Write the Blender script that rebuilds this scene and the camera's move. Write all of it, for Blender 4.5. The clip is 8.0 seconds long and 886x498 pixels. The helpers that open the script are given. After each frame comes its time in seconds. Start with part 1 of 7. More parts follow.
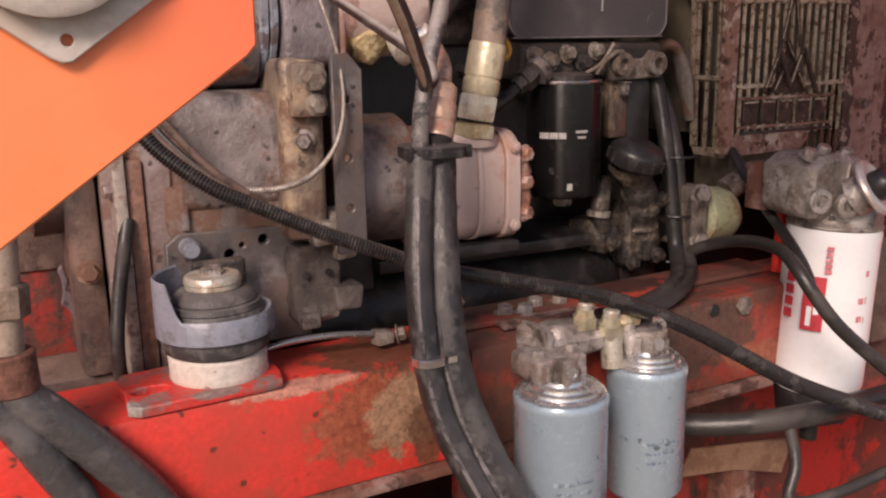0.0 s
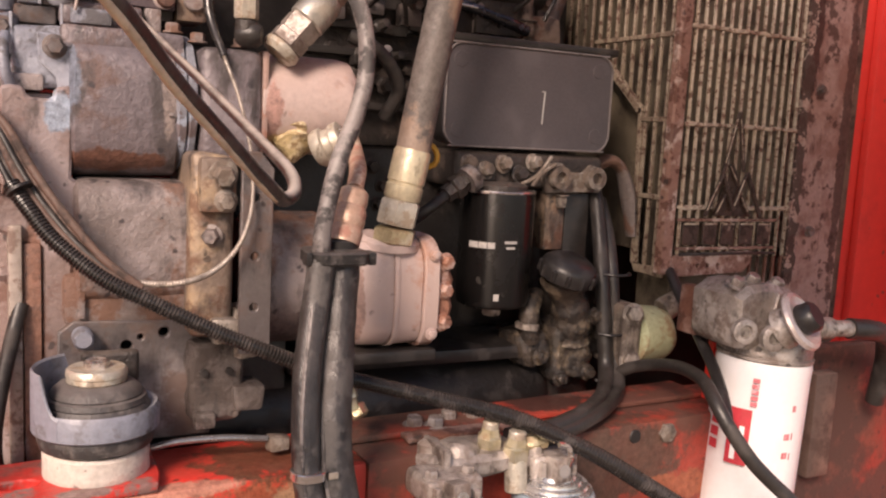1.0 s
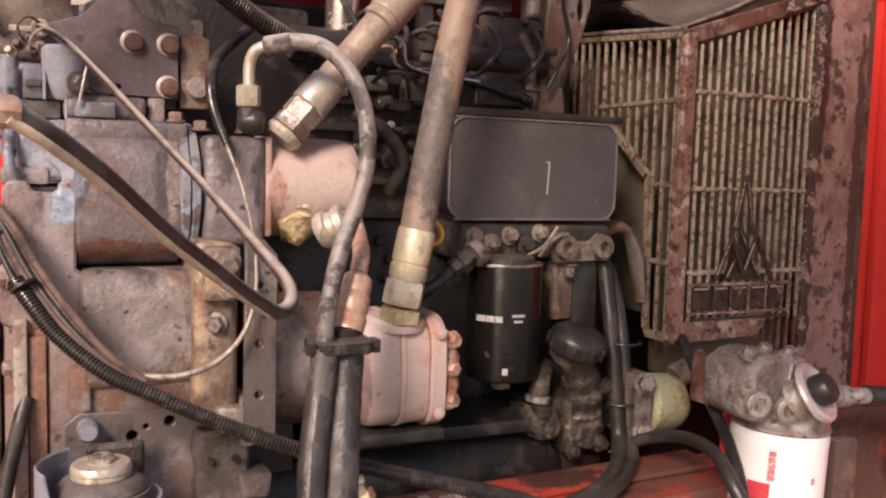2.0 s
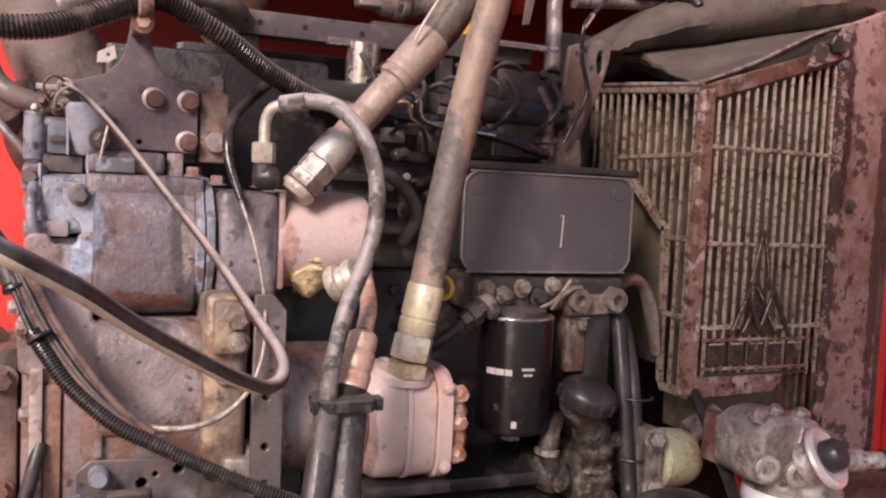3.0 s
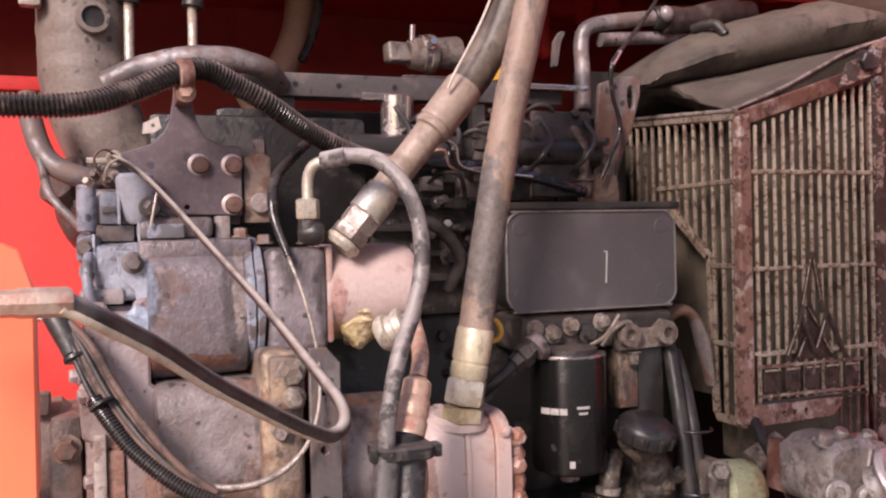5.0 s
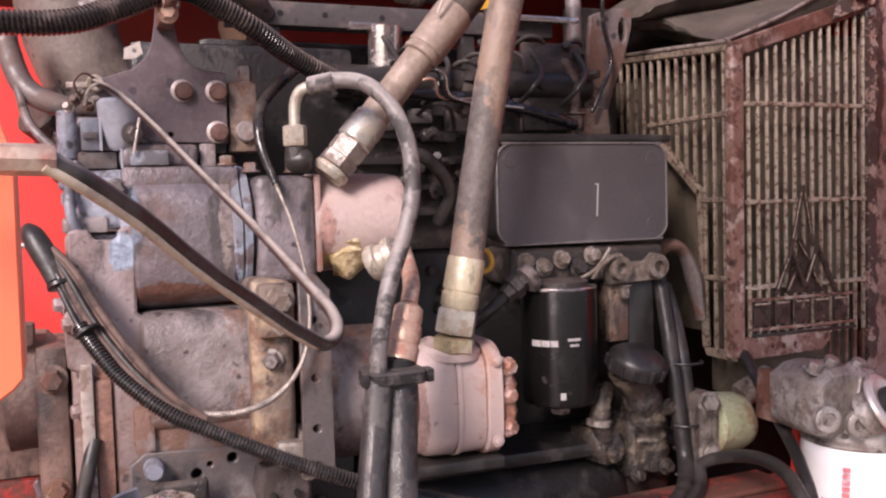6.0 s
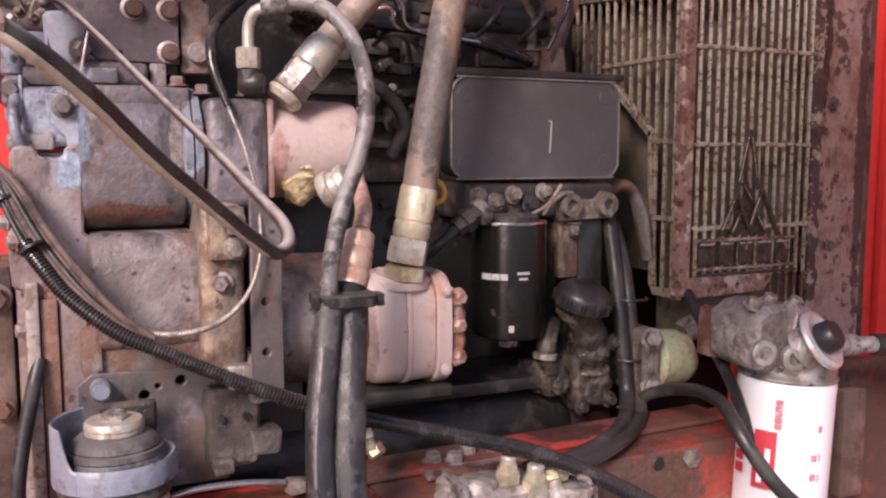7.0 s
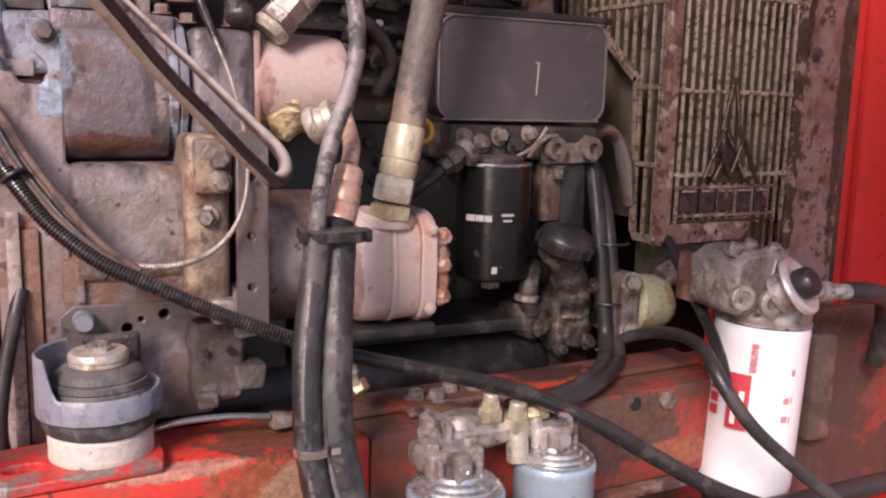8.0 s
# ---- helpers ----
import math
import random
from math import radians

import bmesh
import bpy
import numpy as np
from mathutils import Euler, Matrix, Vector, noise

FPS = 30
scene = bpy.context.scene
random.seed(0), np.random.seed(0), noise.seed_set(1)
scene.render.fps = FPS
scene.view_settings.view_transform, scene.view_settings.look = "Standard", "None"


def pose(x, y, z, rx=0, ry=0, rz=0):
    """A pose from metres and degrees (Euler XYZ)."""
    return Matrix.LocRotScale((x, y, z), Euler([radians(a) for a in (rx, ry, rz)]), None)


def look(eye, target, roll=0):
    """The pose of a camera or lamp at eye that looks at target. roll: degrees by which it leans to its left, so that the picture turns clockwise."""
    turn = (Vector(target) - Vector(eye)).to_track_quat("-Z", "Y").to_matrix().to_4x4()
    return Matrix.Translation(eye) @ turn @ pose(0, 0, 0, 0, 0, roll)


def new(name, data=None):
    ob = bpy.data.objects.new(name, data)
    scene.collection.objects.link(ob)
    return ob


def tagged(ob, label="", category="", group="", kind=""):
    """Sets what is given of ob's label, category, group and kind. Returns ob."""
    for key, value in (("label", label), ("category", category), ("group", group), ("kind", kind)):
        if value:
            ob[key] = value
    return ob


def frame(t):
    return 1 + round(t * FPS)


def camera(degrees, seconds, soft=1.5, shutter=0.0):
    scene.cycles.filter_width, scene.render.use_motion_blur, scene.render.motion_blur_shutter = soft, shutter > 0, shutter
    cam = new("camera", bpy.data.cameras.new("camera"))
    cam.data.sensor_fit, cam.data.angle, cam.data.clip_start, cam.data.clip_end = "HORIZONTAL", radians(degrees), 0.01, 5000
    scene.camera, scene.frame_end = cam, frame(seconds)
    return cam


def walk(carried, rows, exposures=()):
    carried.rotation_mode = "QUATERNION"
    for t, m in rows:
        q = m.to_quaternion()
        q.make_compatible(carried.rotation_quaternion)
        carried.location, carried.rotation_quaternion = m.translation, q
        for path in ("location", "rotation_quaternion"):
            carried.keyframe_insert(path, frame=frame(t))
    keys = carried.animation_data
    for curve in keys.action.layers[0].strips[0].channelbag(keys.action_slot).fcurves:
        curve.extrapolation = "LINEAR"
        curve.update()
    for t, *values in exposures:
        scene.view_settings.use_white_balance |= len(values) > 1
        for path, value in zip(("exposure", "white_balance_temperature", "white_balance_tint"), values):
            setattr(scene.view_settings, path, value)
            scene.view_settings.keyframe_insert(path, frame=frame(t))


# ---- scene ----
cam = camera(53.6, 8.0, soft=2.2)
METRES, EYE, TILT, LEAN, TURN = 0.36, 1.5, -13.0, 1.0, -27.0
ROWS = [
    (0.0, 0.0, 0.0, 0.0, 0.0, 0.0, -0.0),
    (0.5, 0.1619, 0.0455, 0.0367, 1.8, 1.83, -3.28),
    (1.0, 0.2706, 0.0562, 0.0849, -0.22, 5.51, -4.05),
    (1.5, 0.27, 0.06, 0.1479, 0.09, 7.17, -2.74),
    (3.0, 0.3867, 0.007, 0.3254, 3.3, 9.21, -4.52),
    (3.5, 0.3916, -0.0417, 0.3457, 4.55, 10.67, -3.66),
    (4.0, 0.3709, -0.0456, 0.3495, 5.7, 12.96, -2.09),
    (5.5, 0.3593, 0.0188, 0.2575, 6.28, 11.36, -0.88),
    (6.0, 0.3427, 0.0459, 0.2054, 5.54, 9.85, -0.66),
    (6.5, 0.3466, 0.0392, 0.1526, 4.21, 8.63, -0.87),
    (7.0, 0.3448, 0.0435, 0.1287, 2.26, 6.87, -1.57),
    (7.5, 0.3209, 0.0673, 0.1099, 1.02, 5.16, -2.44),
    (8.0, 0.2911, 0.049, 0.0923, 0.13, 3.69, -2.53),
]
walk(cam, [(t, pose(0, 0, EYE, TILT, LEAN, TURN) @ pose(METRES * x, METRES * y, METRES * z, 90 + pitch, roll, yaw)) for t, x, y, z, yaw, pitch, roll in ROWS],
     [(0.0, -0.1, 7300, 22), (0.25, 0.08, 7350, 23), (0.6, 0.16, 7650, 24), (1.2, 0.36, 7850, 23), (1.7, 0.36, 7800, 22), (2.8, 0.4, 6900, 25), (5.0, 0.5, 6750, 25), (6.2, 0.44, 6550, 25), (7.0, 0.4, 6550, 25), (8.0, 0.32, 6700, 26)])


# ---- world and light ----
scene.world = bpy.data.worlds.new("sky")
scene.world.use_nodes = True
wn = scene.world.node_tree
sky = wn.nodes.new("ShaderNodeTexSky")
sky.sky_type, sky.sun_disc = "NISHITA", False
sky.sun_elevation, sky.sun_rotation = radians(34), radians(225)
wn.links.new(sky.outputs[0], wn.nodes["Background"].inputs[0])
wn.nodes["Background"].inputs[1].default_value = 0.145
sun = new("sun", bpy.data.lights.new("sun", "SUN"))
sun.data.energy, sun.data.angle, sun.data.color = 4.0, radians(20), (1.0, 0.92, 0.84)
sun.matrix_world = look((-2.5, -2.5, 2.4), (0, 0, 0))


# ---- materials ----
def grime(name, base, stain, amount=0.5, rough=0.6, metal=0.0, scale=14.0, bump=0.25, spots=0.0,
          spot=(0.03, 0.02, 0.018), dust=0.0, dust_col=(0.36, 0.29, 0.25), second=None, second_amount=0.4, fine=160.0, depth=0.3, grease=0.0, grease_col=(0.03, 0.025, 0.022), crisp=0.08, dust_toplight=0.0, dust_toplight_col=(0.4, 0.31, 0.24), patches=()):
    m = bpy.data.materials.new(name)
    m.use_nodes = True
    t, n = m.node_tree, m.node_tree.nodes
    b = n["Principled BSDF"]
    co = n.new("ShaderNodeTexCoord").outputs["Object"]

    def noise_tex(s, detail, rough_, shift):
        mp = n.new("ShaderNodeMapping")
        mp.inputs["Location"].default_value = (shift, shift * 0.7, -shift)
        t.links.new(co, mp.inputs["Vector"])
        x = n.new("ShaderNodeTexNoise")
        x.inputs["Scale"].default_value, x.inputs["Detail"].default_value, x.inputs["Roughness"].default_value = s, detail, rough_
        t.links.new(mp.outputs[0], x.inputs["Vector"])
        return x.outputs[0]

    def ramp(src, lo, hi):
        r = n.new("ShaderNodeMapRange")
        r.inputs["From Min"].default_value, r.inputs["From Max"].default_value = lo, hi
        t.links.new(src, r.inputs["Value"])
        return r.outputs[0]

    def mix(fac, a, c):
        x = n.new("ShaderNodeMix")
        x.data_type = "RGBA"
        t.links.new(fac, x.inputs["Factor"])
        for sock, v in ((x.inputs["A"], a), (x.inputs["B"], c)):
            if isinstance(v, tuple):
                sock.default_value = (*v, 1)
            else:
                t.links.new(v, sock)
        return x.outputs["Result"]

    def times(a, k):
        x = n.new("ShaderNodeMath")
        x.operation = "MULTIPLY"
        t.links.new(a, x.inputs[0])
        x.inputs[1].default_value = k
        return x.outputs[0]

    grain = noise_tex(fine, 4, 0.6, 3.1)
    big = noise_tex(scale, 9, 0.66, 0.0)
    dark = tuple(c * (1 - depth) for c in base)
    col = mix(ramp(grain, 0.3, 0.7), dark, base)
    tint = noise_tex(scale * 0.3, 3, 0.5, 21.0)
    col = mix(times(ramp(tint, 0.35, 0.7), min(1.0, depth * 1.6)), col, tuple(c * (1 - 0.5 * depth) * k for c, k in zip(base, (1.0, 0.9, 0.84))))
    if second:
        col = mix(times(ramp(noise_tex(scale * 0.55, 5, 0.6, 7.7), 0.62 - second_amount * 0.3, 0.72 - second_amount * 0.3), 0.9), col, second)
    lo = 0.66 - 0.34 * amount
    stain_mask = ramp(big, lo, lo + crisp)
    col = mix(times(stain_mask, 0.85), col, stain)
    if grease:
        mp = n.new("ShaderNodeMapping")
        mp.inputs["Scale"].default_value = (1.0, 1.0, 0.4)
        t.links.new(co, mp.inputs["Vector"])
        drip = n.new("ShaderNodeTexNoise")
        drip.inputs["Scale"].default_value, drip.inputs["Detail"].default_value, drip.inputs["Roughness"].default_value = scale * 1.5, 8.0, 0.68
        t.links.new(mp.outputs[0], drip.inputs["Vector"])
        gl = 0.7 - 0.34 * grease
        col = mix(times(ramp(drip.outputs[0], gl, gl + 0.1), 0.9), col, grease_col)
    if dust:
        col = mix(times(ramp(noise_tex(scale * 2.3, 5, 0.7, 12.3), 0.35, 0.75), dust), col, dust_col)
    if spots:
        wob = n.new("ShaderNodeVectorMath")
        wob.operation = "MULTIPLY_ADD"
        wn_ = n.new("ShaderNodeTexNoise")
        wn_.inputs["Scale"].default_value, wn_.inputs["Detail"].default_value = 90.0, 3.0
        t.links.new(co, wn_.inputs["Vector"])
        t.links.new(wn_.outputs["Color"], wob.inputs[0])
        wob.inputs[1].default_value = (0.012, 0.012, 0.012)
        t.links.new(co, wob.inputs[2])
        v = n.new("ShaderNodeTexVoronoi")
        v.inputs["Scale"].default_value = 75.0
        t.links.new(wob.outputs[0], v.inputs["Vector"])
        sep = n.new("ShaderNodeSeparateColor")
        t.links.new(v.outputs["Color"], sep.inputs[0])
        rad = n.new("ShaderNodeMapRange")
        rad.inputs["From Min"].default_value, rad.inputs["To Min"].default_value, rad.inputs["To Max"].default_value = 0.45, -0.05, 0.42
        rad.clamp = False
        t.links.new(sep.outputs[0], rad.inputs["Value"])
        gap = n.new("ShaderNodeMath")
        gap.operation = "SUBTRACT"
        t.links.new(rad.outputs[0], gap.inputs[0])
        t.links.new(v.outputs["Distance"], gap.inputs[1])
        size = n.new("ShaderNodeMapRange")
        size.inputs["From Max"].default_value = 0.12
        t.links.new(gap.outputs[0], size.inputs["Value"])
        keep = ramp(noise_tex(22, 2, 0.5, 5.5), 0.62 - 0.3 * spots, 0.7 - 0.3 * spots)
        mul = n.new("ShaderNodeMath")
        mul.operation = "MULTIPLY"
        t.links.new(size.outputs[0], mul.inputs[0])
        t.links.new(keep, mul.inputs[1])
        col = mix(times(mul.outputs[0], 0.85), col, spot)
    # stains and other patches of their own shape: centre, reach and colour
    for centre, reach, tone in patches:
        off = n.new("ShaderNodeVectorMath")
        off.operation = "SUBTRACT"
        off.inputs[1].default_value = centre
        t.links.new(co, off.inputs[0])
        sq = n.new("ShaderNodeVectorMath")
        sq.operation = "DIVIDE"
        sq.inputs[1].default_value = reach
        t.links.new(off.outputs[0], sq.inputs[0])
        far = n.new("ShaderNodeVectorMath")
        far.operation = "LENGTH"
        t.links.new(sq.outputs[0], far.inputs[0])
        ragged = n.new("ShaderNodeMath")
        ragged.operation = "MULTIPLY_ADD"
        t.links.new(noise_tex(44, 9, 0.72, 31.0), ragged.inputs[0])
        ragged.inputs[1].default_value = 1.9
        t.links.new(far.outputs["Value"], ragged.inputs[2])
        edge = n.new("ShaderNodeMapRange")
        edge.inputs["From Min"].default_value, edge.inputs["From Max"].default_value = 1.95, 1.75
        t.links.new(ragged.outputs[0], edge.inputs["Value"])
        col = mix(times(edge.outputs[0], 0.9), col, mix(ramp(noise_tex(110, 9, 0.8, 41.0), 0.36, 0.64), tuple(0.4 * c for c in tone), tuple(1.1 * c for c in tone)))
    # dust and light from above, both mixed into the colour of whatever faces up
    if dust_toplight:
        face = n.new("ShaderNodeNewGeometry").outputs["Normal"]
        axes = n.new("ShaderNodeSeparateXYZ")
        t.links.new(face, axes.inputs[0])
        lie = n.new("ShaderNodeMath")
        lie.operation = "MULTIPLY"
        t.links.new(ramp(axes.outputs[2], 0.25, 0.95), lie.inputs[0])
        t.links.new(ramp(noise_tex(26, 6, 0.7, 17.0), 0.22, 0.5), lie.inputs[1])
        col = mix(times(lie.outputs[0], dust_toplight), col, dust_toplight_col)
    t.links.new(col, b.inputs["Base Color"])
    rr = n.new("ShaderNodeMapRange")
    rr.inputs["To Min"].default_value, rr.inputs["To Max"].default_value = rough, min(1.0, rough + 0.3)
    t.links.new(stain_mask, rr.inputs["Value"])
    t.links.new(rr.outputs[0], b.inputs["Roughness"])
    if metal:
        mm = n.new("ShaderNodeMapRange")
        mm.inputs["To Min"].default_value, mm.inputs["To Max"].default_value = metal, metal * 0.25
        t.links.new(stain_mask, mm.inputs["Value"])
        t.links.new(mm.outputs[0], b.inputs["Metallic"])
    if bump:
        add = n.new("ShaderNodeMath")
        add.operation = "ADD"
        t.links.new(grain, add.inputs[0])
        t.links.new(big, add.inputs[1])
        bp = n.new("ShaderNodeBump")
        bp.inputs["Strength"].default_value, bp.inputs["Distance"].default_value = bump, 0.004
        t.links.new(add.outputs[0], bp.inputs["Height"])
        t.links.new(bp.outputs[0], b.inputs["Normal"])
    return m


RUST = (0.13, 0.05, 0.028)
M_RED = grime("red paint", (0.78, 0.06, 0.05), (0.62, 0.05, 0.042), 0.35, 0.32, scale=5, bump=0.05, fine=60, depth=0.1, spots=0.1, spot=(0.2, 0.08, 0.06))
# duller copy of the red paint, with the rear wall's shade in its colour
M_RED_SHADE = grime("dusty red paint with shade in it", (0.6, 0.085, 0.075), (0.45, 0.085, 0.075), 0.45, 0.5, scale=4, bump=0.05, fine=60, depth=0.15, grease=0.3, grease_col=(0.2, 0.06, 0.052))
# the fourth patch is a paler strip along the rail's top edge
M_RED_WORN = grime("worn red paint", (0.84, 0.06, 0.045), (0.3, 0.09, 0.055), 0.22, 0.34, scale=8, bump=0.18, second=(0.5, 0.06, 0.042), second_amount=0.35, spots=0.45, spot=(0.08, 0.035, 0.022), grease=0.18, grease_col=(0.12, 0.07, 0.035), crisp=0.05, patches=[((0.33, 0.806, 1.12), (0.085, 0.2, 0.055), (0.42, 0.13, 0.07)), ((0.355, 0.806, 1.115), (0.045, 0.2, 0.05), (0.52, 0.31, 0.19)), ((0.385, 0.806, 1.09), (0.025, 0.2, 0.045), (0.22, 0.1, 0.06)), ((0.24, 0.806, 1.172), (0.08, 0.02, 0.012), (0.62, 0.3, 0.22)), ((0.36, 0.86, 1.18), (0.1, 0.07, 0.03), (0.17, 0.075, 0.045)), ((0.02, 0.83, 1.18), (0.04, 0.03, 0.02), (0.3, 0.22, 0.2))])
M_PAD = grime("scuffed red pad", (0.66, 0.05, 0.04), (0.2, 0.155, 0.14), 0.42, 0.45, scale=26, bump=0.4, second=(0.26, 0.12, 0.1), second_amount=0.36, grease=0.3, grease_col=(0.1, 0.08, 0.07), crisp=0.06, patches=[((0.081, 0.808, 1.18), (0.012, 0.02, 0.02), (0.42, 0.39, 0.36)), ((0.16, 0.806, 1.18), (0.03, 0.01, 0.006), (0.26, 0.21, 0.19))])
M_ORANGE = grime("orange red sheet with sunlight in it", (0.94, 0.27, 0.11), (0.93, 0.33, 0.13), 0.4, 0.3, scale=10, bump=0.06, fine=70, depth=0.06, crisp=0.35, spots=0.2, spot=(0.75, 0.45, 0.32))
# strong sun put into the colour: overexposed orange at one edge, red at the other
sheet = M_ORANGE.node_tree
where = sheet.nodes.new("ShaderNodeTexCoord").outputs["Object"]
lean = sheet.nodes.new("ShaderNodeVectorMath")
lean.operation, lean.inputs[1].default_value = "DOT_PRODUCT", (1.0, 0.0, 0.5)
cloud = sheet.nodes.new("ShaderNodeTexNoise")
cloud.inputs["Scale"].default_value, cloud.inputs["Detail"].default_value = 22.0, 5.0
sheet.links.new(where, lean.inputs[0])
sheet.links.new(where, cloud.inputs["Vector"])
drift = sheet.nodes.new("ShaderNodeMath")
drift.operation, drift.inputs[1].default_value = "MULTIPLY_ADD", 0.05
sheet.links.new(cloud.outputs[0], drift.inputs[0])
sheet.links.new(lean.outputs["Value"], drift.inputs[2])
sun_ramp = sheet.nodes.new("ShaderNodeMapRange")
sun_ramp.inputs["From Min"].default_value, sun_ramp.inputs["From Max"].default_value = 0.785, 0.89
sheet.links.new(drift.outputs[0], sun_ramp.inputs["Value"])
sun_mix = sheet.nodes.new("ShaderNodeMix")
sun_mix.data_type = "RGBA"
sun_mix.inputs["B"].default_value = (0.93, 0.18, 0.09, 1)
sheet.links.new(sun_ramp.outputs[0], sun_mix.inputs["Factor"])
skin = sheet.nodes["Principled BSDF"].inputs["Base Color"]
sheet.links.new(skin.links[0].from_socket, sun_mix.inputs["A"])
sheet.links.new(sun_mix.outputs["Result"], skin)
M_CAST = grime("dusty cast iron", (0.225, 0.19, 0.182), (0.16, 0.078, 0.05), 0.46, 0.42, metal=0.1, scale=11, bump=0.5, spots=0.95, spot=(0.04, 0.036, 0.04), second=(0.33, 0.283, 0.28), second_amount=0.4, grease=0.52, grease_col=(0.07, 0.06, 0.06), crisp=0.06)
M_CAST_BLUE = grime("mauve grey cast iron with blue overspray", (0.19, 0.163, 0.176), (0.125, 0.078, 0.068), 0.36, 0.4, metal=0.12, scale=15, bump=0.45, spots=0.8, spot=(0.045, 0.04, 0.045), second=(0.28, 0.245, 0.262), second_amount=0.4, grease=0.6, grease_col=(0.075, 0.064, 0.064), crisp=0.08, patches=[((0.157, 0.95, 1.56), (0.012, 0.2, 0.04), (0.2, 0.235, 0.3)), ((0.2, 0.95, 1.478), (0.06, 0.2, 0.012), (0.2, 0.09, 0.06)), ((0.255, 0.95, 1.55), (0.008, 0.2, 0.05), (0.33, 0.27, 0.25))])
M_BELL = grime("pink brown flange with blue paint", (0.26, 0.2, 0.19), (0.15, 0.08, 0.062), 0.42, 0.42, scale=15, bump=0.4, spots=0.9, spot=(0.06, 0.048, 0.048), second=(0.33, 0.275, 0.275), second_amount=0.42, grease=0.42, grease_col=(0.09, 0.07, 0.066), crisp=0.07, patches=[((0.148, 0.95, 1.522), (0.018, 0.3, 0.024), (0.36, 0.44, 0.55)), ((0.122, 0.95, 1.3), (0.012, 0.2, 0.16), (0.3, 0.15, 0.105))])
M_CAST_BROWN = grime("brown cast iron", (0.2, 0.145, 0.12), (0.12, 0.05, 0.032), 0.5, 0.5, scale=11, bump=0.45, spots=0.6, spot=(0.04, 0.035, 0.035), second=(0.38, 0.27, 0.19), second_amount=0.42, grease=0.6, grease_col=(0.045, 0.036, 0.033), crisp=0.06)
M_CAST_OCHRE = grime("ochre stained casting", (0.21, 0.16, 0.13), (0.14, 0.07, 0.045), 0.44, 0.45, scale=18, bump=0.45, spots=0.5, spot=(0.06, 0.045, 0.035), second=(0.4, 0.29, 0.19), second_amount=0.44, grease=0.5, grease_col=(0.06, 0.047, 0.042), crisp=0.07)
M_MOTOR = grime("greasy brown casting", (0.12, 0.08, 0.068), (0.065, 0.035, 0.028), 0.48, 0.5, scale=14, bump=0.35, second=(0.2, 0.13, 0.105), second_amount=0.4, grease=0.5, grease_col=(0.035, 0.028, 0.026), crisp=0.1, dust_toplight=0.35, dust_toplight_col=(0.3, 0.22, 0.18))
M_FOOT = grime("greasy grey casting", (0.11, 0.093, 0.088), (0.055, 0.042, 0.037), 0.48, 0.45, scale=30, bump=0.5, second=(0.17, 0.145, 0.135), second_amount=0.36, grease=0.45, grease_col=(0.03, 0.026, 0.025), crisp=0.07)
M_RUST = grime("rusty steel", (0.2, 0.085, 0.058), (0.09, 0.038, 0.028), 0.5, 0.7, scale=26, bump=0.4, second=(0.32, 0.21, 0.18), second_amount=0.35, grease=0.35)
M_BOLT = grime("dark rusty bolt", (0.14, 0.07, 0.055), (0.06, 0.032, 0.026), 0.45, 0.5, scale=50, bump=0.4, crisp=0.08)
M_STEEL = grime("grey steel plate", (0.15, 0.133, 0.133), (0.13, 0.085, 0.07), 0.45, 0.42, metal=0.25, scale=16, bump=0.25, spots=0.6, second=(0.29, 0.26, 0.26), second_amount=0.35, grease=0.45, grease_col=(0.07, 0.06, 0.06))
M_PLATE = grime("mauve steel plate", (0.17, 0.135, 0.15), (0.1, 0.075, 0.085), 0.5, 0.5, metal=0.25, scale=18, bump=0.15, spots=0.5, spot=(0.06, 0.05, 0.06))
M_BLUE = grime("flaking blue paint", (0.27, 0.285, 0.33), (0.13, 0.09, 0.085), 0.44, 0.45, scale=40, bump=0.4, second=(0.36, 0.43, 0.54), second_amount=0.46, crisp=0.05, spots=0.3)
M_PINK = grime("primer pink cast housing", (0.54, 0.43, 0.405), (0.4, 0.22, 0.16), 0.3, 0.45, scale=9, bump=0.16, spots=0.55, spot=(0.14, 0.095, 0.095), second=(0.46, 0.345, 0.315), second_amount=0.45, depth=0.18, grease=0.24, grease_col=(0.2, 0.14, 0.125), patches=[((0.366, 0.94, 1.53), (0.011, 0.2, 0.05), (0.5, 0.29, 0.25)), ((0.39, 0.94, 1.505), (0.04, 0.2, 0.012), (0.5, 0.34, 0.17)), ((0.458, 0.89, 1.32), (0.008, 0.2, 0.05), (0.36, 0.23, 0.2)), ((0.535, 0.89, 1.27), (0.03, 0.2, 0.008), (0.32, 0.17, 0.13))])
M_OCHRE = grime("rusty orange cap", (0.36, 0.17, 0.115), (0.17, 0.075, 0.052), 0.46, 0.5, scale=40, bump=0.4, second=(0.5, 0.37, 0.33), second_amount=0.5, crisp=0.06)
M_PINK_EDGE = grime("rust stained primer", (0.45, 0.31, 0.275), (0.38, 0.15, 0.1), 0.46, 0.45, scale=26, bump=0.2, spots=0.4, spot=(0.14, 0.09, 0.085), crisp=0.12)
M_RUBBER = grime("dusty black rubber", (0.024, 0.0225, 0.0225), (0.055, 0.047, 0.043), 0.42, 0.42, scale=24, bump=0.15, dust=0.22, dust_col=(0.12, 0.1, 0.09), depth=0.4)
